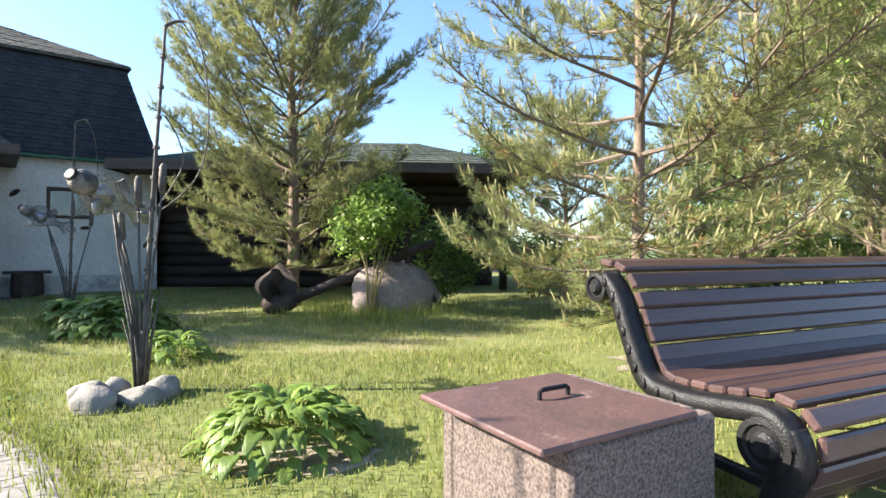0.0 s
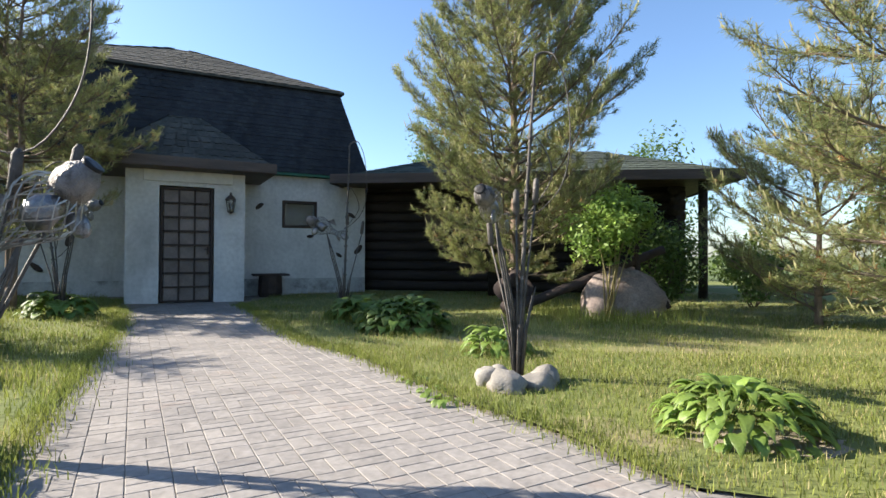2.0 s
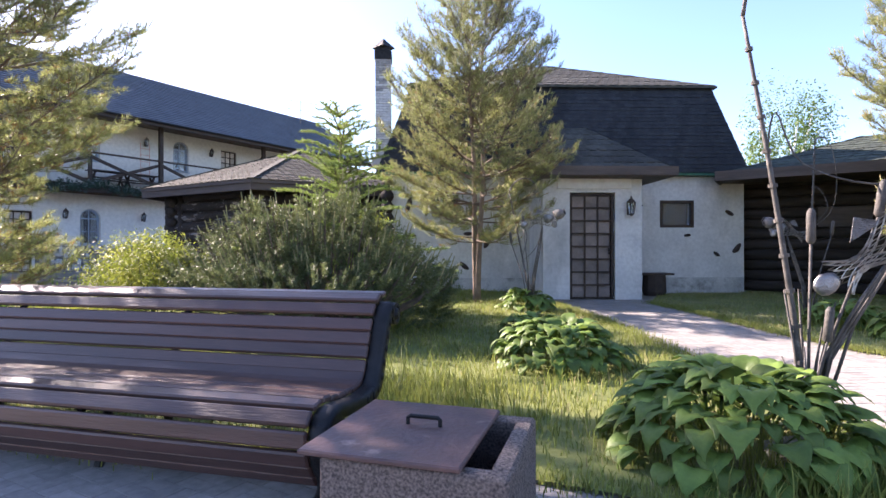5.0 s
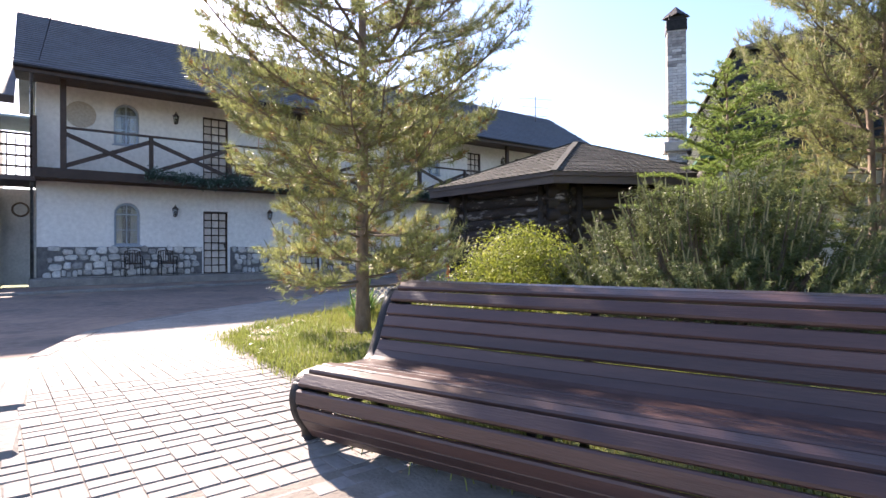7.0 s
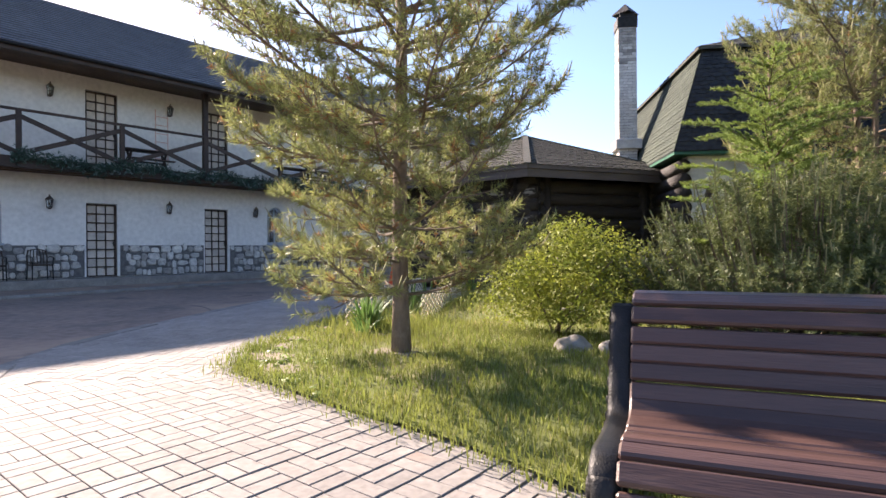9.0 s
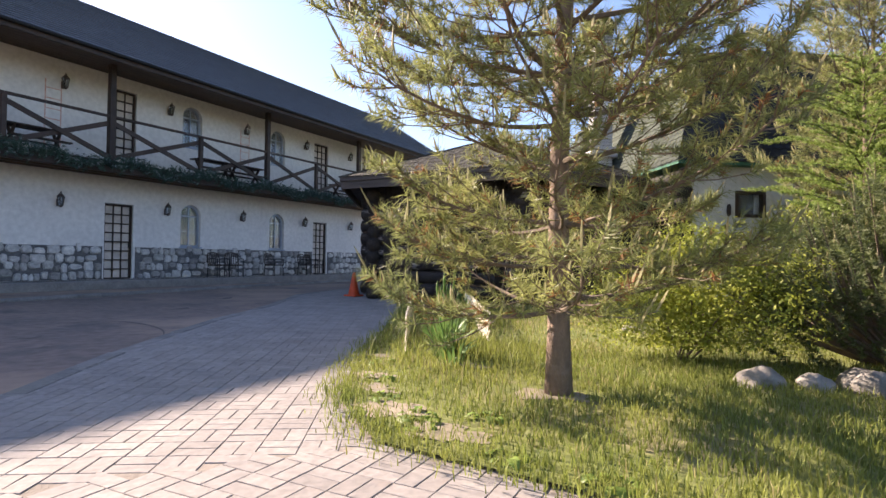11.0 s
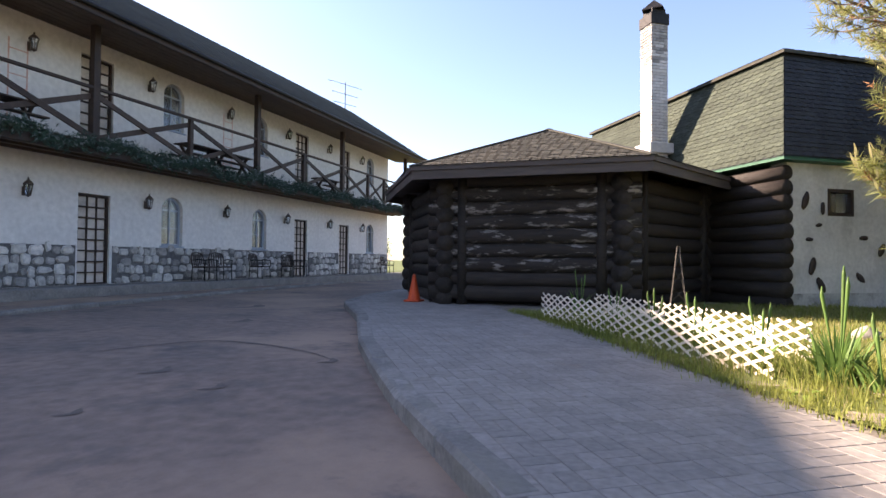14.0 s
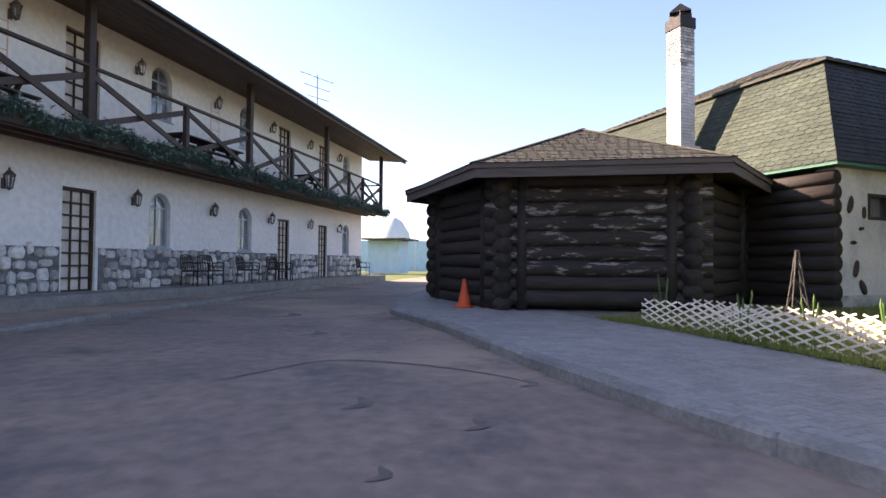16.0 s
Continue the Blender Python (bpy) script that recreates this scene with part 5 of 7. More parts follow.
def mugo(x, y, z, rx, ry, h, seed):
    """A broad dwarf pine: upright shoots over a mound."""
    rng = np.random.default_rng(seed)
    t = thing("dwarf_pine", pose(x, y, z), "broad dark green dwarf pine with upright candles", "shrub")
    stems, cm, pos, dirs = MB(), MB(), [], []
    for k in range(1000):
        a, r = rng.uniform(0, 2 * np.pi), math.sqrt(rng.uniform(0, 1))
        lump = 0.82 + 0.18 * math.sin(a * 3 + seed) + 0.1 * math.sin(a * 5.3)
        px, py = rx * r * lump * math.cos(a), ry * r * lump * math.sin(a)
        top = h * (1 - 0.62 * r ** 2.2) * rng.uniform(0.72, 1.06) * (0.9 + 0.1 * math.sin(px * 3) * math.cos(py * 2.6))
        tip = Vector((px, py, top))
        lean = Vector((px / rx * 0.9 + rng.normal(0, 0.2), py / ry * 0.9 + rng.normal(0, 0.2), 1.0)).normalized()
        base = Vector((px * 0.35, py * 0.35, 0.05))
        mid = base.lerp(tip, 0.55) + Vector((px, py, 0)) * 0.12
        if k % 4 == 0:
            stems.tube([base, mid, tip], [0.022, 0.014, 0.006], 4, False)
        for w in range(7):
            pos.append(tip - lean * (0.05 * w) + Vector(rng.normal(0, 0.012, 3)))
            dirs.append(lean)
        if rng.uniform() < 0.5:
            cm.tube([tip, tip + (lean + Vector((0, 0, 0.6))).normalized() * rng.uniform(0.08, 0.2)], [0.010, 0.006], 4)
    for k in range(700):
        a, r = rng.uniform(0, 2 * np.pi), rng.uniform(0.75, 1.0)
        zz = rng.uniform(0.1, 0.75) * h * 0.6
        p = Vector((rx * r * math.cos(a) * 0.97, ry * r * math.sin(a) * 0.97, zz))
        d = Vector((math.cos(a), math.sin(a), 0.7)).normalized()
        for w in range(4):
            pos.append(p - d * 0.05 * w)
            dirs.append(d)
    tagged(part("branchwork", stems, M_TWIG, t), kind="stuff")
    part("crown", soup("crown", needle_soup(rng, np.array(pos), np.array(dirs), 0.06, 18, 1.15, 0.0046), 3, M_NEEDLEB), None, t, "dark blue-green needles")
    tagged(part("new_growth", cm, M_CANDLE, t, "pale brown candles"), kind="stuff")


mugo(-11.0, 3.7, T(-11.0), 2.2, 2.25, 2.12, 71)


def spruce(x, y, z, H, R, seed, label):
    rng = np.random.default_rng(seed)
    t = thing("spruce_tree", pose(x, y, z), label, "tree")
    part("trunk", MB().tube([(0, 0, -0.1), (0.02, 0, H * 0.5), (0, 0.01, H)], [0.06, 0.035, 0.006], 8), M_BARK, t, smooth=True)
    limbs, pos, dirs = MB(), [], []
    h = 0.4
    while h < H * 0.98:
        rel = h / H
        for j in range(6):
            a = j * 1.05 + h * 7 + rng.normal(0, 0.2)
            L = R * (1 - rel) ** 0.65 * rng.uniform(0.45, 1.2) + 0.12
            p0 = Vector((0, 0, h))
            d = Vector((math.cos(a), math.sin(a), 0.12 + 0.5 * rel + rng.normal(0, 0.1)))
            p1 = p0 + d * L * 0.6
            p2 = p1 + Vector((d.x, d.y, 0.05)) * L * 0.4
            limbs.tube([p0, p1, p2], [0.012, 0.008, 0.003], 4, False)
            n = max(3, int(L / 0.06))
            for q in range(n):
                s = (q + 0.5) / n
                pp = p0.lerp(p1, s / 0.6) if s < 0.6 else p1.lerp(p2, (s - 0.6) / 0.4)
                side = Vector((-d.y, d.x, -0.08)) * (1 if q % 2 else -1)
                tl = 0.30 * (1 - s * 0.6) * min(1, L)
                dv = (side + d * 0.8).normalized()
                for w in range(max(2, int(tl / 0.035))):
                    pos.append(pp + dv * 0.04 * w)
                    dirs.append(dv)
                pos.append(pp)
                dirs.append(d.normalized())
        h += rng.uniform(0.16, 0.30)
    tagged(part("branchwork", limbs, M_TWIG, t), kind="stuff")
    part("crown", soup("crown", needle_soup(rng, np.array(pos), np.array(dirs), 0.042, 16, 0.9, 0.005), 3, M_SPRUCE), None, t, "fresh light green needles")


spruce(-11.45, 4.6, T(-11.45), 3.6, 1.75, 81, "young light green spruce behind the dwarf pine")


def leafy(name, x, y, z, c, r, n, size, material, seed, label, category, stems=6, lumps=9, twig=M_TWIG, stem_r=0.012, low=0.15):
    """A leafy shrub or tree crown of many small bent leaves gathered in uneven lumps."""
    rng = np.random.default_rng(seed)
    t = thing(name, pose(x, y, z), label, category)
    cen = []
    for k in range(lumps):
        v = rng.normal(size=3)
        v /= np.linalg.norm(v)
        cen.append((np.array(c) + v * np.array(r) * rng.uniform(0.3, 0.78), rng.uniform(0.3, 0.6)))
    pos, nrm = [], []
    for k in range(n):
        q, s = cen[int(rng.integers(0, lumps))]
        v = rng.normal(size=3)
        v /= np.linalg.norm(v)
        p = q + v * np.array(r) * s * rng.uniform(0.45, 1.05)
        if p[2] < low:
            p[2] = low + rng.uniform(0, 0.1)
        pos.append(p)
        nrm.append(v * 0.5 + rng.normal(size=3) * 0.5 + np.array((0, 0, 0.5)))
    pos, nrm = np.array(pos), np.array(nrm)
    nrm /= np.linalg.norm(nrm, axis=1, keepdims=True)
    u, v = frames(nrm)
    a = rng.uniform(0, 2 * np.pi, n)[:, None]
    d1 = u * np.cos(a) + v * np.sin(a)
    d2 = np.cross(nrm, d1)
    s = (size * rng.uniform(0.6, 1.25, n))[:, None]
    bend = nrm * s * 0.18
    quad = np.stack([pos - d1 * s, pos - d2 * s * 0.45 - bend, pos + d1 * s - bend * 0.5, pos + d2 * s * 0.45 - bend], 1)
    part("leaves", soup("leaves", quad, 4, material), None, t)
    mb = MB()
    for k in range(stems):
        q, _ = cen[k % lumps]
        a = 2 * math.pi * k / stems
        b = Vector((stem_r * 4 * math.cos(a), stem_r * 4 * math.sin(a), -0.05))
        mb.tube([b, b.lerp(Vector(q), 0.5) + Vector((0.05 * math.cos(a), 0.05 * math.sin(a), 0.05)), Vector(q)], [stem_r, stem_r * 0.8, stem_r * 0.4], 6)
    tagged(part("branchwork", mb, twig, t, smooth=True), kind="stuff")
    return t


leafy("flowering_shrub", -0.4, 8.6, 0.0, (0.0, 0.0, 1.55), (0.92, 0.85, 0.72), 5200, 0.05, M_LEAF, 91, "rounded bright green leafy shrub with pale flower heads", "shrub", 9, 14, M_STRAW, 0.014, 0.75)
leafy("lilac_shrub", 0.75, 10.3, 0.0, (0, 0, 0.95), (1.0, 0.8, 0.85), 3500, 0.05, M_BIRCHLEAF, 93, "shaded green shrub behind the boulder", "shrub", 7, 10)
leafy("golden_juniper", -13.2, 2.15, T(-13.2), (0.1, 0, 0.68), (1.1, 0.9, 0.74), 19000, 0.023, M_YELLOW, 95, "golden-green feathery juniper beside the pine", "shrub", 6, 30)
leafy("golden_juniper", -11.9, 6.1, T(-11.9), (0, 0, 1.2), (0.75, 0.7, 0.75), 4000, 0.04, M_YELLOW, 97, "yellow-green leafy shrub behind the dwarf pine", "shrub", 6, 12)
leafy("birch_tree", -5.4, 26.0, 0.0, (0, 0, 5.4), (2.1, 2.1, 3.2), 9000, 0.07, M_BIRCHLEAF, 99, "light green birch behind the log building", "tree", 10, 22, M_PLASTER, 0.07, 1.5)
leafy("rowan_tree", 8.0, 8.0, T(8, 8), (0, 0, 5.6), (2.2, 2.2, 3.4), 14000, 0.085, M_LEAF, 101, "tall bright green leafy tree beyond the bench", "tree", 10, 24, M_BARK, 0.07, 1.2)
leafy("hedge_shrub", 6.0, 9.3, T(6, 9.3), (0, 0, 1.0), (1.7, 1.0, 1.05), 6500, 0.06, M_LEAF, 103, "dense bright green shrub beyond the bench", "shrub", 8, 20)
leafy("hedge_shrub", 9.0, 9.6, T(9, 9.6), (0, 0, 1.15), (1.9, 1.0, 1.2), 6500, 0.06, M_LEAF, 107, "dense bright green shrub below the leafy tree", "shrub", 8, 20)
leafy("hedge_shrub", 3.0, 11.6, T(3, 11.6), (0, 0, 0.85), (1.1, 0.8, 0.9), 4000, 0.055, M_BIRCHLEAF, 109, "shaded green shrub beside the log pavilion", "shrub", 7, 14)
for x, y, h, s in ((13.0, 20.0, 3.6, 3), (4.5, 27.0, 3.6, 7), (19.0, 15.0, 4.2, 5), (-42.0, 44.0, 3.0, 15), (16.0, 26.0, 5.0, 19)):
    leafy("tree_row", x, y, 0.0, (0, 0, h), (h * 0.8, h * 0.8, h), 7000, 0.12, M_BIRCHLEAF, s * 3, "distant green deciduous tree", "tree", 6, 22, M_BARK, 0.12, 0.4)


def hosta_leaf(seed, length, width, material):
    """A broad pointed ribbed leaf on a stalk, arching outwards along +x."""
    rng = np.random.default_rng(seed)
    L, W = rng.uniform(*length), rng.uniform(*width)
    stalk = rng.uniform(0.10, 0.18)
    prof = [0.25, 0.80, 1.0, 0.97, 0.80, 0.50, 0.20, 0.0]
    e = math.radians(rng.uniform(48, 64))
    vs = [(0, -0.006, 0), (0, 0.006, 0)]
    x, z = stalk * math.cos(e), stalk * math.sin(e)
    k = len(prof)
    for i, w in enumerate(prof):
        hw = max(0.004, W * w)
        ripple = 0.006 * math.sin(i * 2.3 + seed)
        vs += [(x - 0.25 * hw, -hw, z + hw * 0.10 + ripple), (x, -hw * 0.5, z + hw * 0.20), (x, 0, z), (x, hw * 0.5, z + hw * 0.20), (x - 0.25 * hw, hw, z + hw * 0.10 - ripple)]
        e -= math.radians(rng.uniform(12, 20))
        x, z = x + math.cos(e) * L / (k - 1), z + math.sin(e) * L / (k - 1)
    fs = [(0, 1, 5, 3)]
    for i in range(k - 1):
        b = 2 + i * 5
        fs += [(b + j, b + j + 1, b + j + 6, b + j + 5) for j in range(4)]
    return MB().add(vs, fs).mesh("leaf", material, True)


LEAVES = [hosta_leaf(k, (0.20, 0.27), (0.072, 0.098), M_HOSTA) for k in range(8)]
PALE_LEAVES = [hosta_leaf(k + 20, (0.24, 0.32), (0.052, 0.070), M_HOSTAPALE) for k in range(8)]


def hosta(x, y, R, n, seed, label, size=1.0, leaves=LEAVES):
    rng = np.random.default_rng(seed)
    t = thing("hosta_plant", pose(x, y, T(x, y)), label, "plant", "hostas beside the path")
    for k in range(n):
        f = (k + 0.5) / n
        a = k * 2.39996 + rng.normal(0, 0.2)
        r = R * 0.70 * math.sqrt(f) * rng.uniform(0.88, 1.08)
        s = size * rng.uniform(0.8, 1.2) * (1.05 - 0.12 * f)
        tilt = rng.normal(0, 8) + 52 * f - 16
        ob = part("leaf", leaves[k % 8], None, t)
        ob.matrix_basis = pose(r * math.cos(a), r * math.sin(a), R * 0.36 * (1 - f ** 1.6), rng.uniform(-12, 12), tilt, math.degrees(a) + rng.normal(0, 16)) @ Matrix.Scale(s, 4)
    return t


hosta(-0.58, 2.95, 0.50, 230, 3, "sunlit bright green hosta clump on the lawn", 0.62, PALE_LEAVES)
hosta(-5.2, 1.3, 0.86, 300, 5, "large hosta clump at the foot of the metal reeds", 0.84)
hosta(-6.95, 3.05, 0.76, 260, 7, "dark green hosta clump at the path edge", 0.8)
hosta(-7.9, 4.5, 0.42, 100, 8, "dark green hosta in the shade beside the path", 0.8)
hosta(-9.3, 7.5, 0.45, 110, 9, "hosta clump near the pine trunk", 1.0)
hosta(-3.45, 7.0, 0.72, 250, 11, "leafy hosta clump across the path", 0.8)
hosta(-2.1, 5.35, 0.34, 90, 13, "small pale green hosta on the lawn", 0.7, PALE_LEAVES)
hosta(-4.35, 7.9, 0.45, 110, 15, "hosta among tall grass at the path edge", 1.0)


def weed(x, y, n, seed):
    rng = np.random.default_rng(seed)
    t = thing("weed_clump", pose(x, y, T(x, y) + 0.01), "low broad-leaved green weed on worn sandy soil", "plant", "weeds on the worn corner")
    for k in range(n):
        a = k * 2.39996 + rng.normal(0, 0.3)
        part("leaf", PALE_LEAVES[k % 8], None, t).matrix_basis = pose(0.02 * math.cos(a), 0.02 * math.sin(a), 0.0, rng.uniform(-15, 15), rng.uniform(15, 40), math.degrees(a)) @ Matrix.Scale(rng.uniform(0.28, 0.5), 4)


for k, (x, y) in enumerate(((-14.2, -0.95), (-14.35, -0.78), (-13.6, -1.15), (-14.75, -0.55), (-13.95, -0.6), (-15.1, -0.1), (-2.55, 3.6), (-2.4, 3.35), (-2.75, 3.95), (-13.1, -1.2), (-15.5, 0.45), (-16.1, 1.6), (-4.3, 0.95), (-6.3, 0.45))):
    weed(x, y, 9 + k % 5, k + 300)


# ---- stones ----
def stone(x, y, z, r, seed, label, name="garden_stone", material=M_COBBLE, group=""):
    ob = part(name, MB().blob((0, 0, 0), r, seed, 0.3, 3, 0.6), material, None, "", True, at=pose(x, y, z + r[2] * 0.45, 0, 0, seed * 47))
    return tagged(ob, label, "stone", group)


for k, (x, y, r) in enumerate([(-2.12, 3.92, 0.13), (-1.98, 3.70, 0.14), (-1.72, 3.82, 0.12), (-1.66, 4.0, 0.13), (-2.05, 4.12, 0.11)]):
    stone(x, y, T(x, y), (r * 1.2, r * 0.95, r * 0.85), k + 2, "rounded pale field stone at the metal reeds", group="stones round the metal reeds")
for k, (x, y, r) in enumerate([(-12.55, 1.35, 0.17), (-12.2, 1.5, 0.15), (-11.85, 1.62, 0.2), (-11.45, 1.62, 0.16), (-11.1, 1.7, 0.2), (-10.75, 1.66, 0.2), (-10.35, 1.75, 0.18), (-9.95, 1.9, 0.2), (-14.0, 4.1, 0.17), (-13.75, 3.75, 0.15), (-9.6, 2.3, 0.17)]):
    stone(x, y, T(x, y) - 0.02, (r * 1.05, r * 0.85, r * 0.72), k + 20, "grey boulder bordering the dwarf pine bed", group="border boulders")
b = stone(-0.05, 9.35, 0.0, (0.82, 0.55, 0.62), 77, "large pinkish granite boulder on the lawn", "boulder", M_BOULDER)
stone(-4.85, 1.25, 0.0, (0.22, 0.16, 0.13), 88, "mossy stone at the path edge")


# ---- propeller and shaft ----
def propeller():
    p = thing("ship_propeller", pose(-1.85, 8.95, 0.0), "old rusty ship propeller with its shaft on the boulder", "propeller")
    for k, (yaw, tilt, s) in enumerate(((160, 40, 1.0), (40, 35, 0.8), (-80, 30, 0.7))):
        mb = MB()
        rows = []
        n = 7
        for i in range(n + 1):
            f = i / n
            w = 0.30 * math.sin(math.pi * (0.12 + 0.82 * f)) * s + 0.05
            tw = 0.7 - 0.9 * f
            zz = 0.15 + 0.55 * f * s
            rows.append([(u * w * math.cos(tw), u * w * math.sin(tw), zz - 0.10 * u * u) for u in (-1, -0.5, 0, 0.5, 1)])
        for a in (0, 0.035):
            k0 = len(mb.v)
            for r in rows:
                mb.v += [(q[0] - a * 0.5, q[1] + a, q[2]) for q in r]
            for i in range(n):
                for j in range(4):
                    mb.f.append((k0 + i * 5 + j, k0 + i * 5 + j + 1, k0 + i * 5 + j + 6, k0 + i * 5 + j + 5))
        ob = part("blade", mb, M_RUST, p, "broad curved rusty blade", True)
        ob.matrix_basis = pose(-0.12, 0, 0.18, tilt - 25, 0, yaw)
    part("hub", MB().tube([(-0.28, 0, 0.12), (-0.2, 0, 0.16), (0.1, 0, 0.22), (0.22, 0, 0.25)], [0.10, 0.17, 0.16, 0.12], 14), M_RUST, p, smooth=True)
    part("shaft", MB().tube([(0.1, 0, 0.22), (1.0, 0.15, 0.58), (1.9, 0.3, 0.95), (2.5, 0.45, 1.18)], [0.085, 0.08, 0.08, 0.075], 14), M_RUST, p, "long iron shaft", True)
    part("anchor_arm", MB().tube([(2.1, 0.2, 1.45), (2.0, 0.25, 1.15), (2.05, 0.3, 0.8), (2.35, 0.2, 0.5), (2.5, 0.05, 0.2)], [0.03, 0.05, 0.05, 0.05, 0.04], 10).box((2.1, 0.2, 1.45), (0.16, 0.06, 0.14), None, 0.02), M_RUST, p, "curved rusty anchor arm", True)


propeller()


# ---- metal reeds with fish ----
def mesh_fish(parent, at, s):
    """A fish bent from wire mesh, with a tin head, fins and a shining belly."""
    n, m = 12, 14
    prof = [0.03, 0.10, 0.15, 0.17, 0.17, 0.15, 0.12, 0.09, 0.06, 0.045, 0.05, 0.08, 0.12]
    wire = MB()
    for i in range(n):
        for j in range(m):
            a = 2 * math.pi * (j + 0.5 * (i % 2)) / m
            for dj in (-0.5, 0.5):
                a2 = a + 2 * math.pi * dj / m
                p = Vector(((i - n / 2) * 0.052, prof[i] * 0.62 * math.cos(a), prof[i] * math.sin(a)))
                q = Vector(((i + 1 - n / 2) * 0.052, prof[i + 1] * 0.62 * math.cos(a2), prof[i + 1] * math.sin(a2)))
                wire.tube([p, q], 0.0036, 3, False)
    f = part("fish_body", wire, M_WIRE, parent, "fish body of bent wire mesh", at=at @ Matrix.Scale(s, 4))
    head = MB().tube([(-0.24, 0, 0.0), (-0.30, 0, 0.005), (-0.36, 0, 0.01), (-0.41, 0, 0.02)], [0.085, 0.10, 0.085, 0.05], 14)
    head.blob((-0.30, -0.005, 0.05), (0.10, 0.06, 0.06), 4, 0.3, 2, 2.0)
    part("fish_head", head, M_TIN, f, "hammered tin head", True)
    part("mouth", MB().tube([(-0.40, 0, 0.018), (-0.43, 0, 0.022), (-0.432, 0, 0.022)], [0.046, 0.055, 0.03], 14), M_IRON, f, "open dark mouth", True)
    part("belly", MB().blob((-0.10, -0.005, -0.01), (0.10, 0.05, 0.08), 9, 0.6, 2, 2.0), M_STEEL, f, "shining crumpled tin belly", True)
    part("tail", MB().blob((0.37, 0, 0.0), (0.075, 0.012, 0.062), 5, 0.15, 2, 1.0), M_STEEL, f, "round polished metal tail", True)
    part("fin", MB().slab([(-0.05, -0.01, 0.12), (0.04, -0.01, 0.22), (0.14, -0.01, 0.12)], (0, 0.012, 0)), M_TIN, f)
    part("side_fin", MB().blob((-0.17, -0.06, -0.14), (0.055, 0.014, 0.075), 6, 0.15, 2, 1.0), M_STEEL, f, "rounded polished metal fin", True)
    return f


def reeds(x, y, seed, label, tall, lean, fish, cattails, curl=True, s=1.0):
    """Bundled iron reeds with cattail heads, a tall jointed rod and a fish."""
    rng = np.random.default_rng(seed)
    r = thing("metal_reeds", pose(x, y, T(x, y)), label, "sculpture", "iron reed sculptures")
    pts = [Vector((lean[0] * (i / 12) ** 1.2 * tall, lean[1] * (i / 12) * tall, tall * i / 12)) for i in range(13)]
    rad = [0.023 - 0.0010 * i for i in range(13)]
    rod = part("tall_rod", MB().tube(pts, rad, 8), M_ROD, r, "tall jointed iron rod", True)
    for i in range(1, 12):
        p = pts[i]
        d = (pts[i + 1] - pts[i]).normalized()
        part("joint", MB().tube([p - d * 0.012, p + d * 0.012], rad[i] + 0.012, 8), M_ROD, rod)
    if curl:
        top = pts[-1]
        loop = [top + Vector((0.55 * (1 - math.cos(a)) * s, 0.1 * math.sin(a), 0.55 * math.sin(a) * s)) for a in np.linspace(0, 2.6, 12)]
        part("hooked_tip", MB().tube(loop, [0.015 - 0.0006 * i for i in range(12)], 6), M_ROD, r, smooth=True)
        e = loop[-1]
        wire = [e, e + Vector((0.10, 0, -0.25)), e + Vector((0.14, 0, -0.8)), e + Vector((0.04, 0, -1.2)), e + Vector((-0.25, 0.0, -1.45)), pts[8] + Vector((0.2, 0, -0.1)), pts[8] + Vector((0.05, 0, 0.25)), pts[8]]
        fine = []
        for i in range(len(wire) - 1):
            p0, p1, p2, p3 = wire[max(i - 1, 0)], wire[i], wire[i + 1], wire[min(i + 2, len(wire) - 1)]
            for f in np.linspace(0, 1, 6)[:-1]:
                fine.append(0.5 * ((2 * p1) + (p2 - p0) * f + (2 * p0 - 5 * p1 + 4 * p2 - p3) * f * f + (3 * p1 - p0 - 3 * p2 + p3) * f ** 3))
        part("wire_tendril", MB().tube(fine, 0.006, 5), M_ROD, r, "thin curling wire", True)
    for (hx, hy, hz) in cattails:
        p = Vector((hx, hy, hz))
        d = Vector((hx, hy, hz * 2)).normalized()
        stem = part("cattail_stem", MB().tube([Vector((hx * 0.08, hy * 0.08, 0)), Vector((hx * 0.4, hy * 0.4, hz * 0.5)), p], [0.012, 0.010, 0.009], 6), M_ROD, r, smooth=True)
        part("cattail_head", MB().tube([p, p + d * 0.02, p + d * 0.20, p + d * 0.23], [0.01, 0.028, 0.027, 0.012], 10), M_ROD, stem, "rough iron cattail head", True)
    for k in range(7):
        a = k * 0.9 + seed
        q = Vector((0.15 * math.cos(a), 0.10 * math.sin(a), rng.uniform(0.4, 0.95)))
        part("reed_leaf", MB().tube([Vector((0.03 * math.cos(a), 0.03 * math.sin(a), 0)), q * 0.5 + Vector((0, 0, 0.05)), q], [0.014, 0.011, 0.004], 6), M_ROD, r, smooth=True)
    for (fx, fy, fz, yaw, pitch, fs) in fish:
        f = Vector((fx, fy, fz))
        for k in range(3):
            o = Vector((0.02 * k - 0.02, 0.015 * k, 0))
            part("fish_stalk", MB().tube([o, Vector((fx * 0.25, fy * 0.25, fz * 0.4)) + o, Vector((fx * 0.7, fy * 0.7, fz * 0.72)) + o, f + Vector((0, 0, -0.08))], [0.013, 0.011, 0.009, 0.008], 6), M_ROD, r, smooth=True)
        mesh_fish(r, pose(fx, fy, fz, 0, pitch, yaw), fs)
    return r


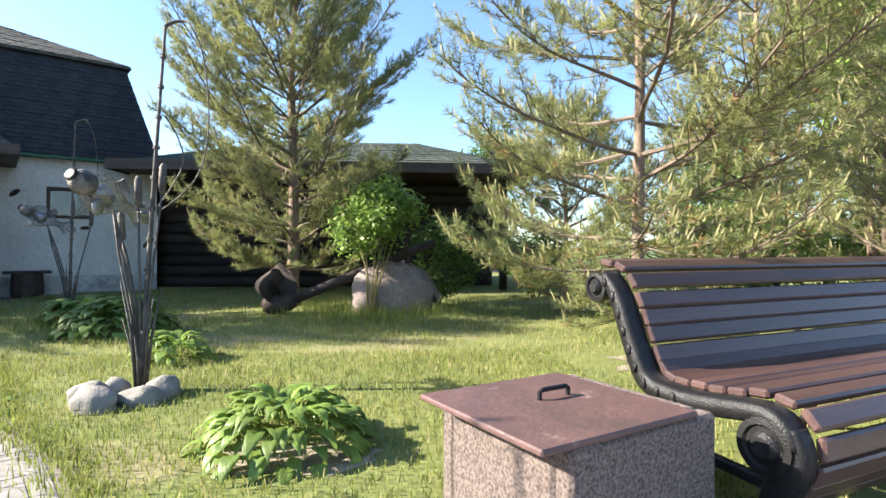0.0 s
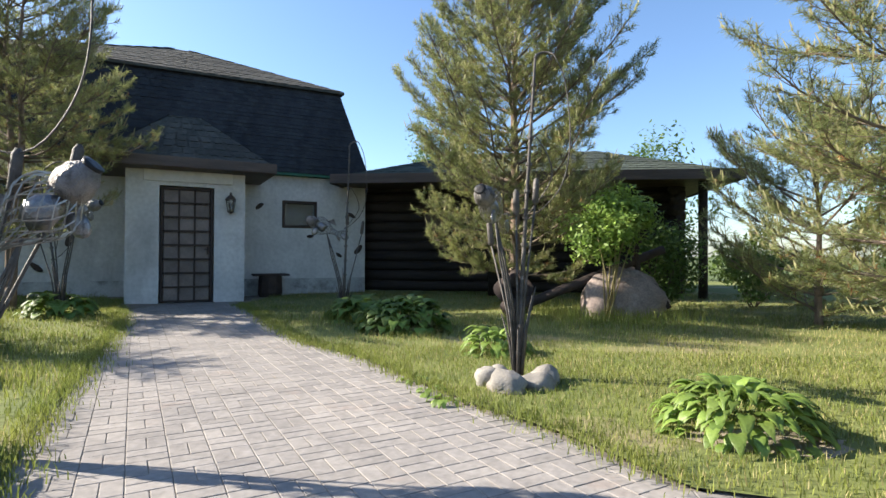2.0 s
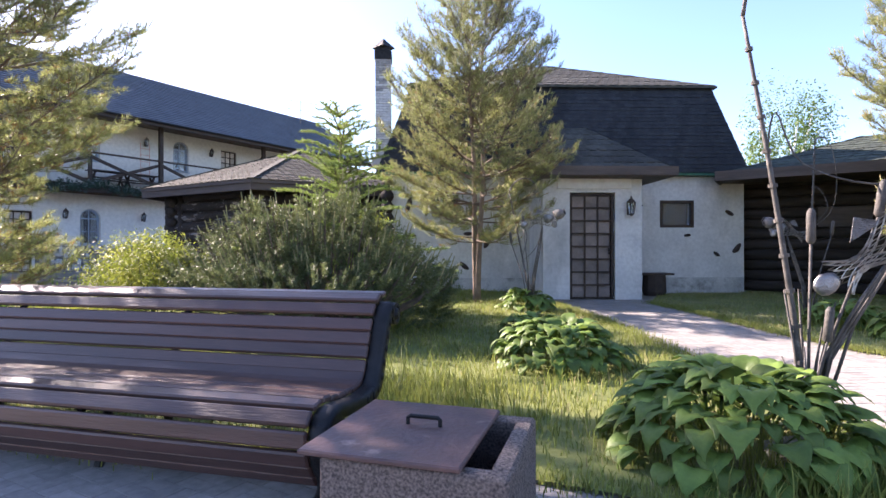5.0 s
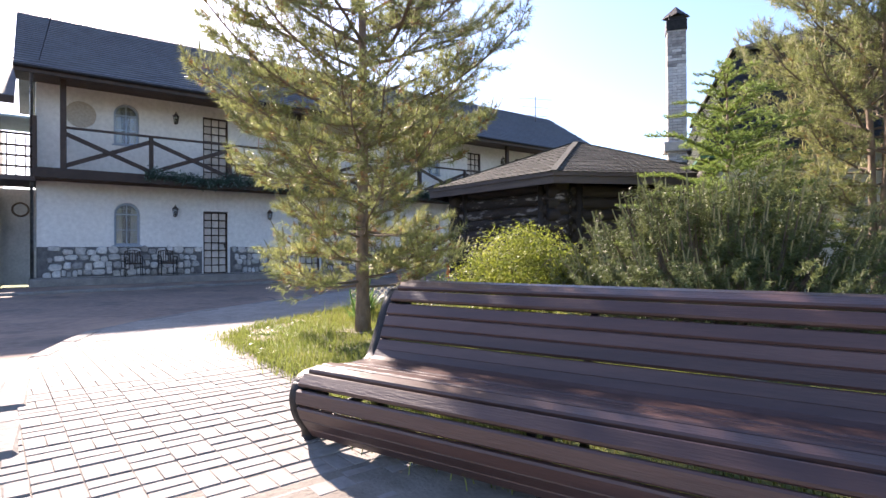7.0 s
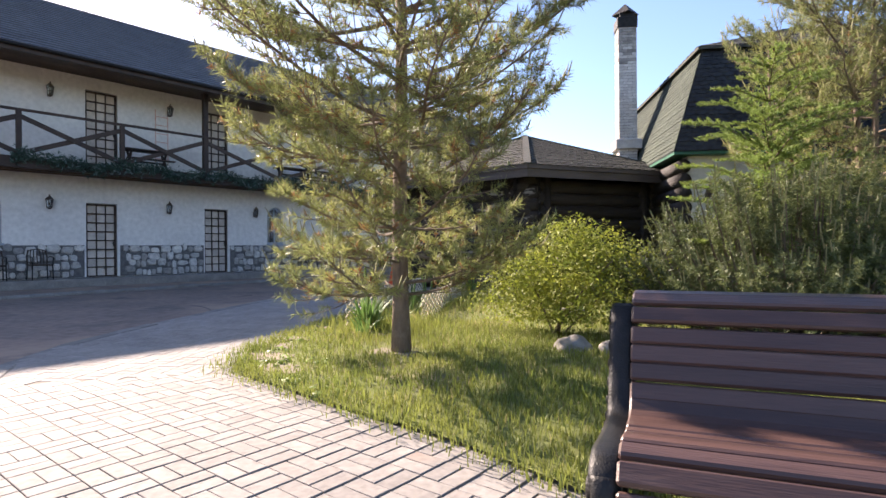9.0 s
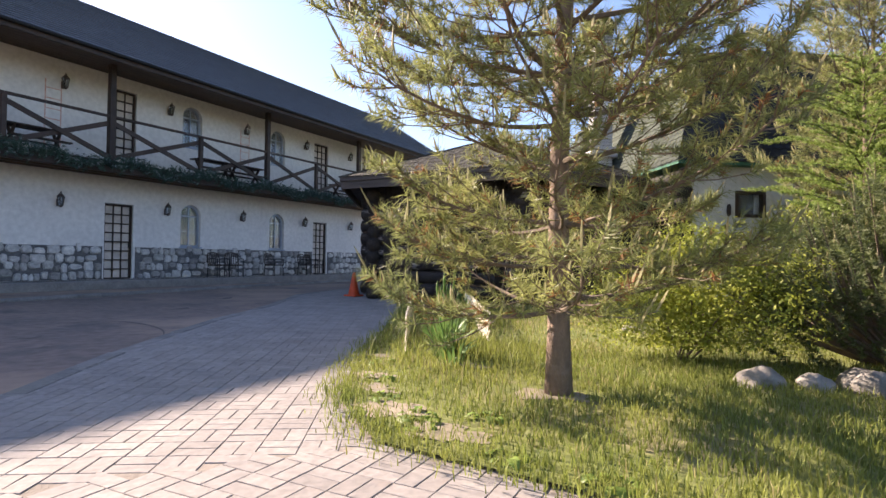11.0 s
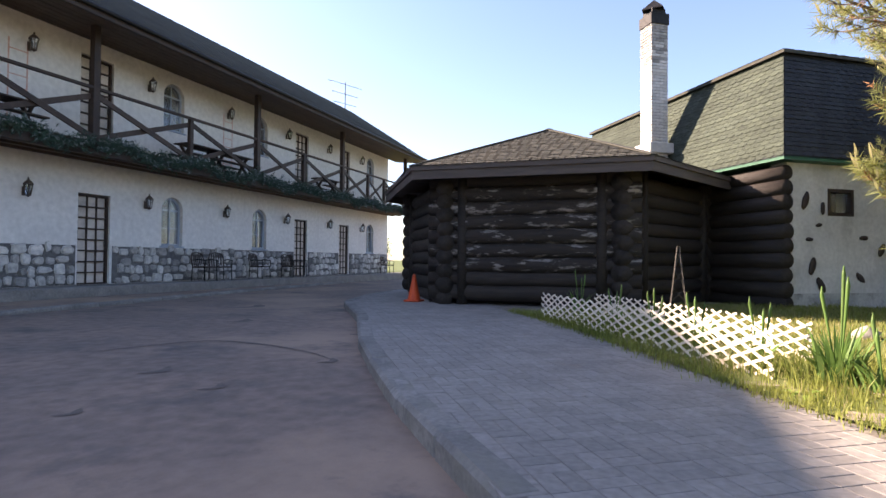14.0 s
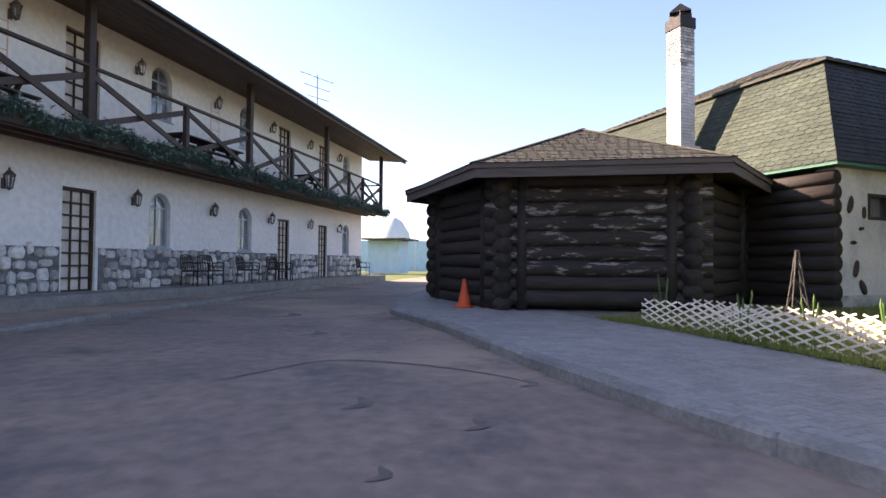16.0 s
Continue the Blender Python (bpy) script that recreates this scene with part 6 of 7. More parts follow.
reeds(-4.85, 1.95, 1, "rusty iron reeds with cattails and a wire-mesh fish", 2.75, (-0.13, -0.02), [(0.42, 0.0, 1.22, 190, 38, 1.1)], [(0.02, 0.02, 1.22), (0.36, 0.0, 1.38), (0.6, 0.1, 1.42), (0.1, -0.05, 0.6)])
reeds(-1.88, 4.16, 2, "iron reeds with a fish, ringed by field stones", 2.78, (0.05, 0.03), [(-0.2, 0.0, 1.45, 72, 20, 0.9)], [(-0.02, 0.0, 1.4), (-0.24, 0.22, 1.15), (0.14, 0.02, 1.5)], True, 0.16)
reeds(-4.75, 8.3, 3, "iron reeds with a tin fish before the log wall", 2.9, (0.03, 0.0), [(-0.30, 0.0, 1.5, 10, 25, 0.9)], [(0.05, 0.0, 1.55), (0.3, 0.0, 1.4)], True, 0.14)
reeds(-9.15, 7.35, 4, "iron reeds with a small fish near the house door", 2.3, (-0.22, 0.05), [(0.25, 0.0, 1.75, 190, 15, 1.0)], [(-0.15, 0, 1.6), (-0.4, 0, 1.3)], True, 0.5)


# ---- lattice fence, cone, tower ----
def lattice(a, b, h, label, lean=0.0):
    f = thing("lattice_fence", pose(a[0], a[1], T(*a), 0, 0, math.degrees(math.atan2(b[1] - a[1], b[0] - a[0]))), label, "fence", "low lattice fences")
    L = math.hypot(b[0] - a[0], b[1] - a[1])
    step = 0.24
    for s in (1, -1):
        k = -int(2.4 * h / step) - 1
        while k * step < L + 2.4 * h:
            x0 = k * step
            lo, hi = (x0, x0 + s * h * 2.3) if s > 0 else (x0 + h * 2.3, x0)
            p, q = Vector((lo, 0.006 * s, 0.02)), Vector((hi, 0.006 * s, h))
            pts = []
            for c in (p, q):
                pts.append(c)
            d = q - p
            t0, t1 = 0.0, 1.0
            if abs(d.x) > 1e-6:
                ta, tb = sorted(((0 - p.x) / d.x, (L - p.x) / d.x))
                t0, t1 = max(0, ta), min(1, tb)
            if t1 - t0 > 0.12:
                part("slat", MB().beam(p + d * t0, p + d * t1, 0.008, 0.024), M_LATTICE, f)
            k += 1
    f.rotation_mode = "XYZ"
    return f


lattice((-15.58, 0.98), (-18.1, 5.1), 0.40, "low cream lattice fence beside the pavement")
lattice((-15.1, 1.9), (-17.3, 5.6), 0.38, "second low cream lattice fence in the iris bed")


def iris(x, y, n, h, seed, label):
    rng = np.random.default_rng(seed)
    t = thing("iris_plant", pose(x, y, T(x, y)), label, "plant", "irises in the bed")
    for k in range(n):
        a = rng.uniform(0, 2 * np.pi)
        hh, w, l = h * rng.uniform(0.6, 1.1), rng.uniform(0.012, 0.022), rng.uniform(0.05, 0.22)
        bx, by = 0.16 * rng.uniform(0, 1) * math.cos(a), 0.16 * rng.uniform(0, 1) * math.sin(a)
        vs, fs = [], []
        for i in range(5):
            f = i / 4
            c = Vector((bx + l * f * f * math.cos(a) * 1.2, by + l * f * f * math.sin(a) * 1.2, hh * (f - 0.12 * f * f * l * 5)))
            ww = w * (1 - f ** 2.5) + 0.001
            vs += [(c.x - ww * math.sin(a + 0.5), c.y + ww * math.cos(a + 0.5), c.z), (c.x + ww * math.sin(a + 0.5), c.y - ww * math.cos(a + 0.5), c.z)]
        fs = [(2 * i, 2 * i + 1, 2 * i + 3, 2 * i + 2) for i in range(4)]
        part("leaf", MB().add(vs, fs).mesh("leaf", M_IRIS, True), None, t)
    for k in range(3):
        a = k * 2.1 + seed
        q = (0.10 * math.cos(a), 0.10 * math.sin(a), h * 1.35 * (1 + 0.12 * k))
        part("flower_stalk", MB().tube([(0, 0, 0), (q[0] * 0.5, q[1] * 0.5, h * 0.7), q, (q[0], q[1], q[2] + 0.07)], [0.007, 0.006, 0.014, 0.003], 6), M_IRIS, t, "budded flower stalk", True)


iris(-15.15, 1.0, 64, 0.50, 3, "iris clump with tall sword leaves at the fence end")
iris(-14.95, 0.75, 16, 0.3, 4, "small iris clump on bare soil")
iris(-17.6, 6.2, 20, 0.42, 5, "iris leaves in the shade of the log wall")
for k, (x, y) in enumerate(((-15.5, 1.9), (-16.0, 2.6), (-16.4, 3.4), (-16.9, 4.2))):
    iris(x, y, 8, 0.32, 11 + k, "thin iris shoots behind the lattice")

cone = thing("traffic_cone", pose(-21.35, 7.35, T(-21)), "orange plastic traffic cone beside the log wall", "cone")
part("base", MB().box((0, 0, 0.02), (0.36, 0.36, 0.04), None, 0.012), M_ORANGE, cone)
part("body", MB().lathe([(0.15, 0.035), (0.14, 0.06), (0.035, 0.57), (0.03, 0.60), (0.018, 0.60)], 18), M_ORANGE, cone, smooth=True)
tower = thing("garden_obelisk", pose(-16.06, 4.75, T(-16)), "slim openwork metal tower in the flower bed", "obelisk")
for k in range(4):
    a = math.pi / 4 + k * math.pi / 2
    part("leg", MB().tube([(0.20 * math.cos(a), 0.20 * math.sin(a), 0), (0.10 * math.cos(a), 0.10 * math.sin(a), 0.6), (0.02 * math.cos(a), 0.02 * math.sin(a), 1.15)], 0.008, 6), M_ROD, tower)
    for z in (0.1, 0.35, 0.6, 0.85):
        r0, r1 = 0.2 - 0.165 * z / 1.0, 0.2 - 0.165 * (z + 0.2) / 1.0
        b2 = a + math.pi / 2
        part("strut", MB().tube([(r0 * math.cos(a), r0 * math.sin(a), z), (r1 * math.cos(b2), r1 * math.sin(b2), z + 0.2)], 0.005, 5), M_ROD, tower)
rackm = thing("bicycle_rack", pose(-16.1, 9.2, T(-16), 0, 0, 30), "bent steel tube rack by the log wall", "rack")
part("hoop", MB().tube([(-0.22, 0, 0), (-0.22, 0, 0.42), (-0.16, 0, 0.48), (0.16, 0, 0.48), (0.22, 0, 0.42), (0.22, 0, 0)], 0.018, 8), M_RUST, rackm, smooth=True)


# ---- furniture at the hotel ----
def wicker_chair(m):
    c = thing("wicker_chair", m, "dark woven terrace chair against the stone wall", "chair", "terrace chairs")
    for x in (-0.25, 0.25):
        for y in (-0.25, 0.25):
            part("leg", MB().tube([(x * 1.05, y * 1.1, 0), (x, y, 0.45)], 0.016, 6), M_IRON, c)
        part("armrest", MB().tube([(x, -0.27, 0.42), (x * 1.05, -0.28, 0.66), (x * 1.05, 0.0, 0.69), (x, 0.25, 0.66)], 0.018, 6), M_IRON, c, smooth=True)
    part("seat", MB().box((0, 0, 0.44), (0.52, 0.52, 0.05), None, 0.015), M_DARKWOOD, c)
    for i in range(7):
        a = -0.24 + 0.08 * i
        part("back_strand", MB().tube([(a, 0.25, 0.45), (a * 1.05, 0.30, 0.7), (a * 0.95, 0.33, 0.88)], 0.014, 5), M_DARKWOOD, c)
    part("back_rim", MB().tube([(-0.25, 0.25, 0.45), (-0.26, 0.30, 0.7), (-0.2, 0.34, 0.88), (0, 0.35, 0.92), (0.2, 0.34, 0.88), (0.26, 0.30, 0.7), (0.25, 0.25, 0.45)], 0.018, 6), M_DARKWOOD, c, smooth=True)


for y, yaw in ((10.0, 90), (10.7, 70), (12.7, 95), (14.6, 85), (15.1, 110), (23.3, 90), (-0.2, 88), (0.9, 92)):
    wicker_chair(pose(-29.85, y, 0.325, 0, 0, yaw - 0))


def picnic_table(y):
    t = thing("picnic_table", pose(-29.75, y, 3.80, 0, 0, 90), "dark wooden table with benches on the balcony", "table", "balcony tables")
    for i in range(3):
        part("top_board", MB().box((0, -0.2 + 0.2 * i, 0.74), (1.5, 0.19, 0.04), None, 0.006), M_DARKWOOD, t)
    for s in (-1, 1):
        part("trestle", MB().beam((0.55 * s, -0.32, 0), (0.55 * s, 0.2, 0.72), 0.05, 0.09).beam((0.55 * s, 0.32, 0), (0.55 * s, -0.2, 0.72), 0.05, 0.09), M_DARKWOOD, t)
        part("seat_board", MB().box((0, 0.38 * s, 0.42), (1.5, 0.2, 0.04), None, 0.006), M_DARKWOOD, t)


for y in (3.9, 9.6, 11.0, 16.9):
    picnic_table(y)

# fir garland along the balcony edge
rng = np.random.default_rng(5)
n = 5600
ys = rng.uniform(FY0 + 3.0, FY1 + 0.2, n)
sag = 0.07 * np.sin(ys * 2.3) + 0.04 * np.sin(ys * 5.1)
pos = np.stack([-29.0 + rng.normal(0, 0.08, n), ys, 3.78 + sag + rng.normal(0, 0.10, n)], 1)
dirs = rng.normal(size=(n, 3)) + np.array((0.6, 0, -0.2))
dirs /= np.linalg.norm(dirs, axis=1, keepdims=True)
gar = tagged(new("fir_garland", soup("fir_garland", needle_soup(rng, pos, dirs, 0.10, 14, 0.6, 0.006), 3, M_GARLAND)), "dark green artificial fir garland along the balcony", "garland", kind="stuff")
part("frosted_tips", soup("frosted_tips", needle_soup(rng, pos[::6] + np.array((0.06, 0, 0.02)), dirs[::6], 0.08, 10, 0.5, 0.006), 3, M_TINSEL), None, gar, "frosted white tips")

# ---- the neighbouring wing, distance ----
wing = thing("neighbour_wing", pose(-31.6, -2.75, 0), "white neighbouring wing with a dark roof and a timber landing", "building")
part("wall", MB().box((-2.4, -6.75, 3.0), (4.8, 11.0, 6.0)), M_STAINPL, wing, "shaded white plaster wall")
part("roof", MB().slab([(1.9, -0.75, 6.0), (1.9, -12.0, 6.0), (-3.0, -12.0, 8.6), (-3.0, -0.75, 8.6)], (0, 0, 0.16)), M_ROOFBLUE, wing)
part("eave_fascia", MB().box((1.92, -6.4, 6.0), (0.05, 11.3, 0.24)), M_DARKWOOD, wing)
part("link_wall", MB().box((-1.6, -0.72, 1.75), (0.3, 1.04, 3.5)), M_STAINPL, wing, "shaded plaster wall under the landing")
part("landing_floor", MB().box((0.5, -0.72, 3.58), (2.4, 1.04, 0.16), None, 0.01), M_FASCIA, wing, "timber landing between the buildings")
part("gallery_floor", MB().box((0.7, -6.75, 3.58), (2.0, 11.0, 0.16), None, 0.01), M_FASCIA, wing)
part("landing_awning", MB().box((0.0, -0.72, 5.62), (2.6, 1.04, 0.07)), M_BLUEFENCE, wing, "pale corrugated awning")
for y in (-0.24, -1.18):
    part("landing_post", MB().box((1.62, y, 4.65), (0.13, 0.13, 1.98), None, 0.01), M_DARKWOOD, wing)
for z in (3.95, 4.3, 4.62, 5.0):
    part("landing_rail", MB().box((1.62, -0.71, z), (0.05, 0.81, 0.07), None, 0.008), M_DARKWOOD, wing)
for y in (-0.48, -0.72, -0.96):
    part("baluster", MB().box((1.62, y, 4.3), (0.04, 0.04, 1.3)), M_DARKWOOD, wing)
for k in range(4):
    part("gallery_post", MB().box((1.62, -3.4 - 2.4 * k, 2.95), (0.14, 0.14, 5.9)), M_DARKWOOD, wing)
part("steel_post", MB().tube([(1.66, -1.3, -0.1), (1.66, -1.3, 3.5)], 0.05, 8), M_STEEL, wing, "thin grey steel post", True)
for z in (4.1, 4.5, 4.9):
    part("gallery_rail", MB().box((1.62, -6.9, z), (0.06, 11.1, 0.09)), M_DARKWOOD, wing)
part("door", MB().box((0.02, -2.2, 1.3), (0.06, 1.0, 2.2), None, 0.01), M_DARKWOOD, wing)
wreath = thing("wall_wreath", pose(-33.03, -3.4, 2.75), "dark twig wreath hung on the shaded wall", "wreath")
part("ring", MB().tube([(0.0, 0.24 * math.cos(a), 0.24 * math.sin(a)) for a in np.linspace(0, 2 * math.pi, 21)], 0.035, 7, False), M_TWIG, wreath, smooth=True)

cable = thing("power_cable", pose(-30.5, -3.1, 6.5), "thin black overhead cable running off the hotel corner", "cable")
part("wire", MB().tube([(0, 0, 0), (2.5, 0.35, 1.0), (6.0, 0.9, 2.7), (11.0, 1.6, 5.4), (30.0, 4.0, 16.5)], 0.012, 5), M_IRON, cable)
part("insulator", MB().lathe([(0.03, -0.1), (0.05, -0.05), (0.05, 0.04), (0.02, 0.08)], 8), M_IRON, cable)
fence = thing("blue_fence", pose(-44.0, 60.0, 0, 0, 0, 9), "pale blue panel fence far down the road", "fence")
for k in range(12):
    part("panel", MB().box((1.8 * k, 0, 1.7), (1.66, 0.08, 3.9), None, 0.02), M_BLUEFENCE, fence)
    part("post", MB().box((1.8 * k - 0.9, 0.05, 1.8), (0.14, 0.2, 4.1)), M_PLASTER, fence)
dome = thing("white_dome", pose(-45.5, 75.0, 0), "pale rounded tent roof far off", "tent")
part("shell", MB().lathe([(3.2, -0.3), (3.1, 3.5), (2.6, 5.5), (1.5, 7.2), (0.2, 8.0)], 20), M_PLASTER, dome, smooth=True)
shed = thing("blue_shed", pose(-35.8, 45.0, 0), "small pale blue shed with a flat awning", "shed")
part("wall", MB().box((0, 0, 1.5), (3.0, 3.0, 3.0)), M_BLUEFENCE, shed)
part("awning", MB().box((0.4, -0.6, 3.1), (4.2, 4.4, 0.14)), M_FASCIA, shed)


# ---- pieces: stones of the plinth, pavers, grass ----
def plinth():
    p = thing("stone_plinth", FACADE, "irregular field-stone facing with grey mortar", "wall", kind="structure")
    rng = np.random.default_rng(17)
    gaps = sorted((y - FY0 - 0.06, y - FY0 + 1.0) for y in DOORS_Y)
    z0, z1 = 0.33, 1.36
    x = 0.0
    for a, b in gaps + [(FL, FL)]:
        if a > x:
            part("mortar", MB().box(((x + a) / 2, -0.012, (z0 + z1) / 2), (a - x, 0.024, z1 - z0)), M_MORTAR, p)
        x = b
    cells = []
    rows = 4
    rh = (z1 - z0) / rows
    for r in range(rows):
        xx = rng.uniform(-0.2, 0)
        while xx < FL:
            w = rng.uniform(0.14, 0.44)
            cx, cz = xx + w / 2, z0 + rh * (r + 0.5) + rng.normal(0, 0.035)
            if not any(a - w * 0.4 < cx < b + w * 0.4 for a, b in gaps) and w * 0.5 < cx < FL - w * 0.4:
                cells.append((cx, cz, w * 0.5, rh * 0.5 * rng.uniform(0.72, 1.2)))
            xx += w
    cells.sort(key=lambda c: abs(c[0] - 9.0))
    rest = MB()
    for k, (cx, cz, hw, hh) in enumerate(cells):
        n = 8
        ph = rng.uniform(0, 6)
        out, inn = [], []
        for i in range(n):
            a = 2 * math.pi * i / n + rng.normal(0, 0.14)
            q = 1.0 / max(abs(math.cos(a)) ** 4 + abs(math.sin(a)) ** 4, 0.4) ** 0.25 * rng.uniform(0.84, 1.06)
            out.append((hw * q * math.cos(a), 0.0, hh * q * math.sin(a)))
            inn.append((hw * q * 0.78 * math.cos(a), -0.05 + rng.normal(0, 0.006), hh * q * 0.78 * math.sin(a)))
        vs = out + inn
        fs = [(i, (i + 1) % n, n + (i + 1) % n, n + i) for i in range(n)] + [tuple(range(n, 2 * n))]
        if k < 290:
            part("stone", MB().add(vs, fs), M_STONE, p, at=Matrix.Translation((cx, -0.02, cz)))
        else:
            rest.add([(v[0] + cx, v[1] - 0.02, v[2] + cz) for v in vs], fs)
    ob = part("far_stones", rest, M_STONE, p)
    tagged(ob, kind="stuff")


plinth()


def in_pave(x, y):
    return inside(PAVE_EDGE, x, y)


PAVE_EDGE = KERB + [(-20.0, 26.0), (-20.0, 8.0), (-18.7, 5.7)] + LAWN_W[::-1][1:] + [(-4.6, 0.55)] + PATH_L + [(-10.0, 10.2), (-8.2, 11.5)] + PATH_R[::-1] + [(0.6, 1.75), (6.0, 1.75), (6.0, -3.9)]


def pavers():
    rng = np.random.default_rng(29)
    w, l, g = 0.10, 0.20, 0.005
    hx, hy = (l - g) / 2, (w - g) / 2
    c = 0.0025

    def brick():
        top = [(-hx + c, -hy + c, 0), (hx - c, -hy + c, 0), (hx - c, hy - c, 0), (-hx + c, hy - c, 0)]
        low = [(-hx, -hy, -0.002), (hx, -hy, -0.002), (hx, hy, -0.002), (-hx, hy, -0.002)]
        bot = [(v[0], v[1], -0.03) for v in low]
        vs = top + low + bot
        fs = [(0, 1, 2, 3)] + [(4 + i, 4 + (i + 1) % 4, (i + 1) % 4, i) for i in range(4)] + [(8 + i, 8 + (i + 1) % 4, 4 + (i + 1) % 4, 4 + i) for i in range(4)]
        return vs, fs
    vs, fs = brick()
    me = MB().add(vs, fs).mesh("paver", M_PAVER)
    base = np.array(vs)
    # basket weave: pairs of bricks laid crosswise by turns; each stretch of paving follows its own line
    i, j = np.meshgrid(np.arange(-130, 130), np.arange(-130, 130), indexing="ij")
    i, j = i.ravel(), j.ravel()
    flip = (i + j) % 2
    spots = []
    for half in (-0.5, 0.5):
        spots.append(np.stack([i * l + np.where(flip, half * w, 0), j * l + np.where(flip, 0, half * w), np.where(flip, math.pi / 2, 0.0)], 1))
    S = np.concatenate(spots)
    X, Y, Rt = [], [], []
    for zone, turn, (ox, oy) in ((0, 3.0, (-8.0, -2.0)), (1, 37.0, (-4.0, 3.0)), (2, 34.0, (-16.0, -1.0))):
        ct, st = math.cos(radians(turn)), math.sin(radians(turn))
        x, y = S[:, 0] * ct - S[:, 1] * st + ox, S[:, 0] * st + S[:, 1] * ct + oy
        path = y > 0.95 + 0.407 * (x + 3.8)
        path &= (x > -10.5) & (y > 0.6)
        bend = (x < -14.2) & (y > -1.25 + 1.35 * (x + 14.3))
        here = (bend, path & ~bend, ~path & ~bend)[(2, 1, 0)[zone]]
        X.append(x[here])
        Y.append(y[here])
        Rt.append(S[here, 2] + radians(turn))
    X, Y, Rt = np.concatenate(X), np.concatenate(Y), np.concatenate(Rt)
    ok = in_pave(X, Y) & (X < 3.0) & (X > -24.5) & (Y < 13)
    X, Y, Rt = X[ok], Y[ok], Rt[ok]
    near = np.hypot(X + 12.6, Y + 2.25)
    order = np.argsort(near)
    picked = set(order[:290].tolist())
    V, F = [], []
    for k in range(len(X)):
        z = T(X[k], Y[k]) + rng.normal(0, 0.0006)
        ta, tb = rng.normal(0, 0.15, 2)
        if k in picked:
            ob = new("paver", me)
            ob.parent = PAVEMENT
            ob.matrix_basis = pose(X[k], Y[k], z, ta, tb, math.degrees(Rt[k]) + rng.normal(0, 0.5))
        else:
            a = Rt[k] + rng.normal(0, 0.01)
            ca, sa = math.cos(a), math.sin(a)
            q = np.stack([base[:, 0] * ca - base[:, 1] * sa + X[k], base[:, 0] * sa + base[:, 1] * ca + Y[k], base[:, 2] + z + base[:, 0] * ta * 0.017 + base[:, 1] * tb * 0.017], 1)
            o = len(V) * 12
            V.append(q)
            F += [tuple(i + o for i in f) for f in fs]
    m2 = bpy.data.meshes.new("far_pavers")
    m2.from_pydata(np.concatenate(V).tolist(), [], F)
    m2.materials.append(M_PAVER)
    ob = new("far_pavers", m2)
    ob.parent = PAVEMENT
    tagged(ob, kind="stuff")


pavers()


BARE = ((-14.55, -0.75, 0.22), (-15.25, 0.0, 0.17), (-14.9, 0.8, 0.2), (-13.8, 0.15, 0.24), (2.4, 4.9, 0.4), (-14.0, -0.95, 0.16), (-14.95, -0.35, 0.16), (-0.45, 2.75, 0.3), (-15.75, 0.75, 0.12))


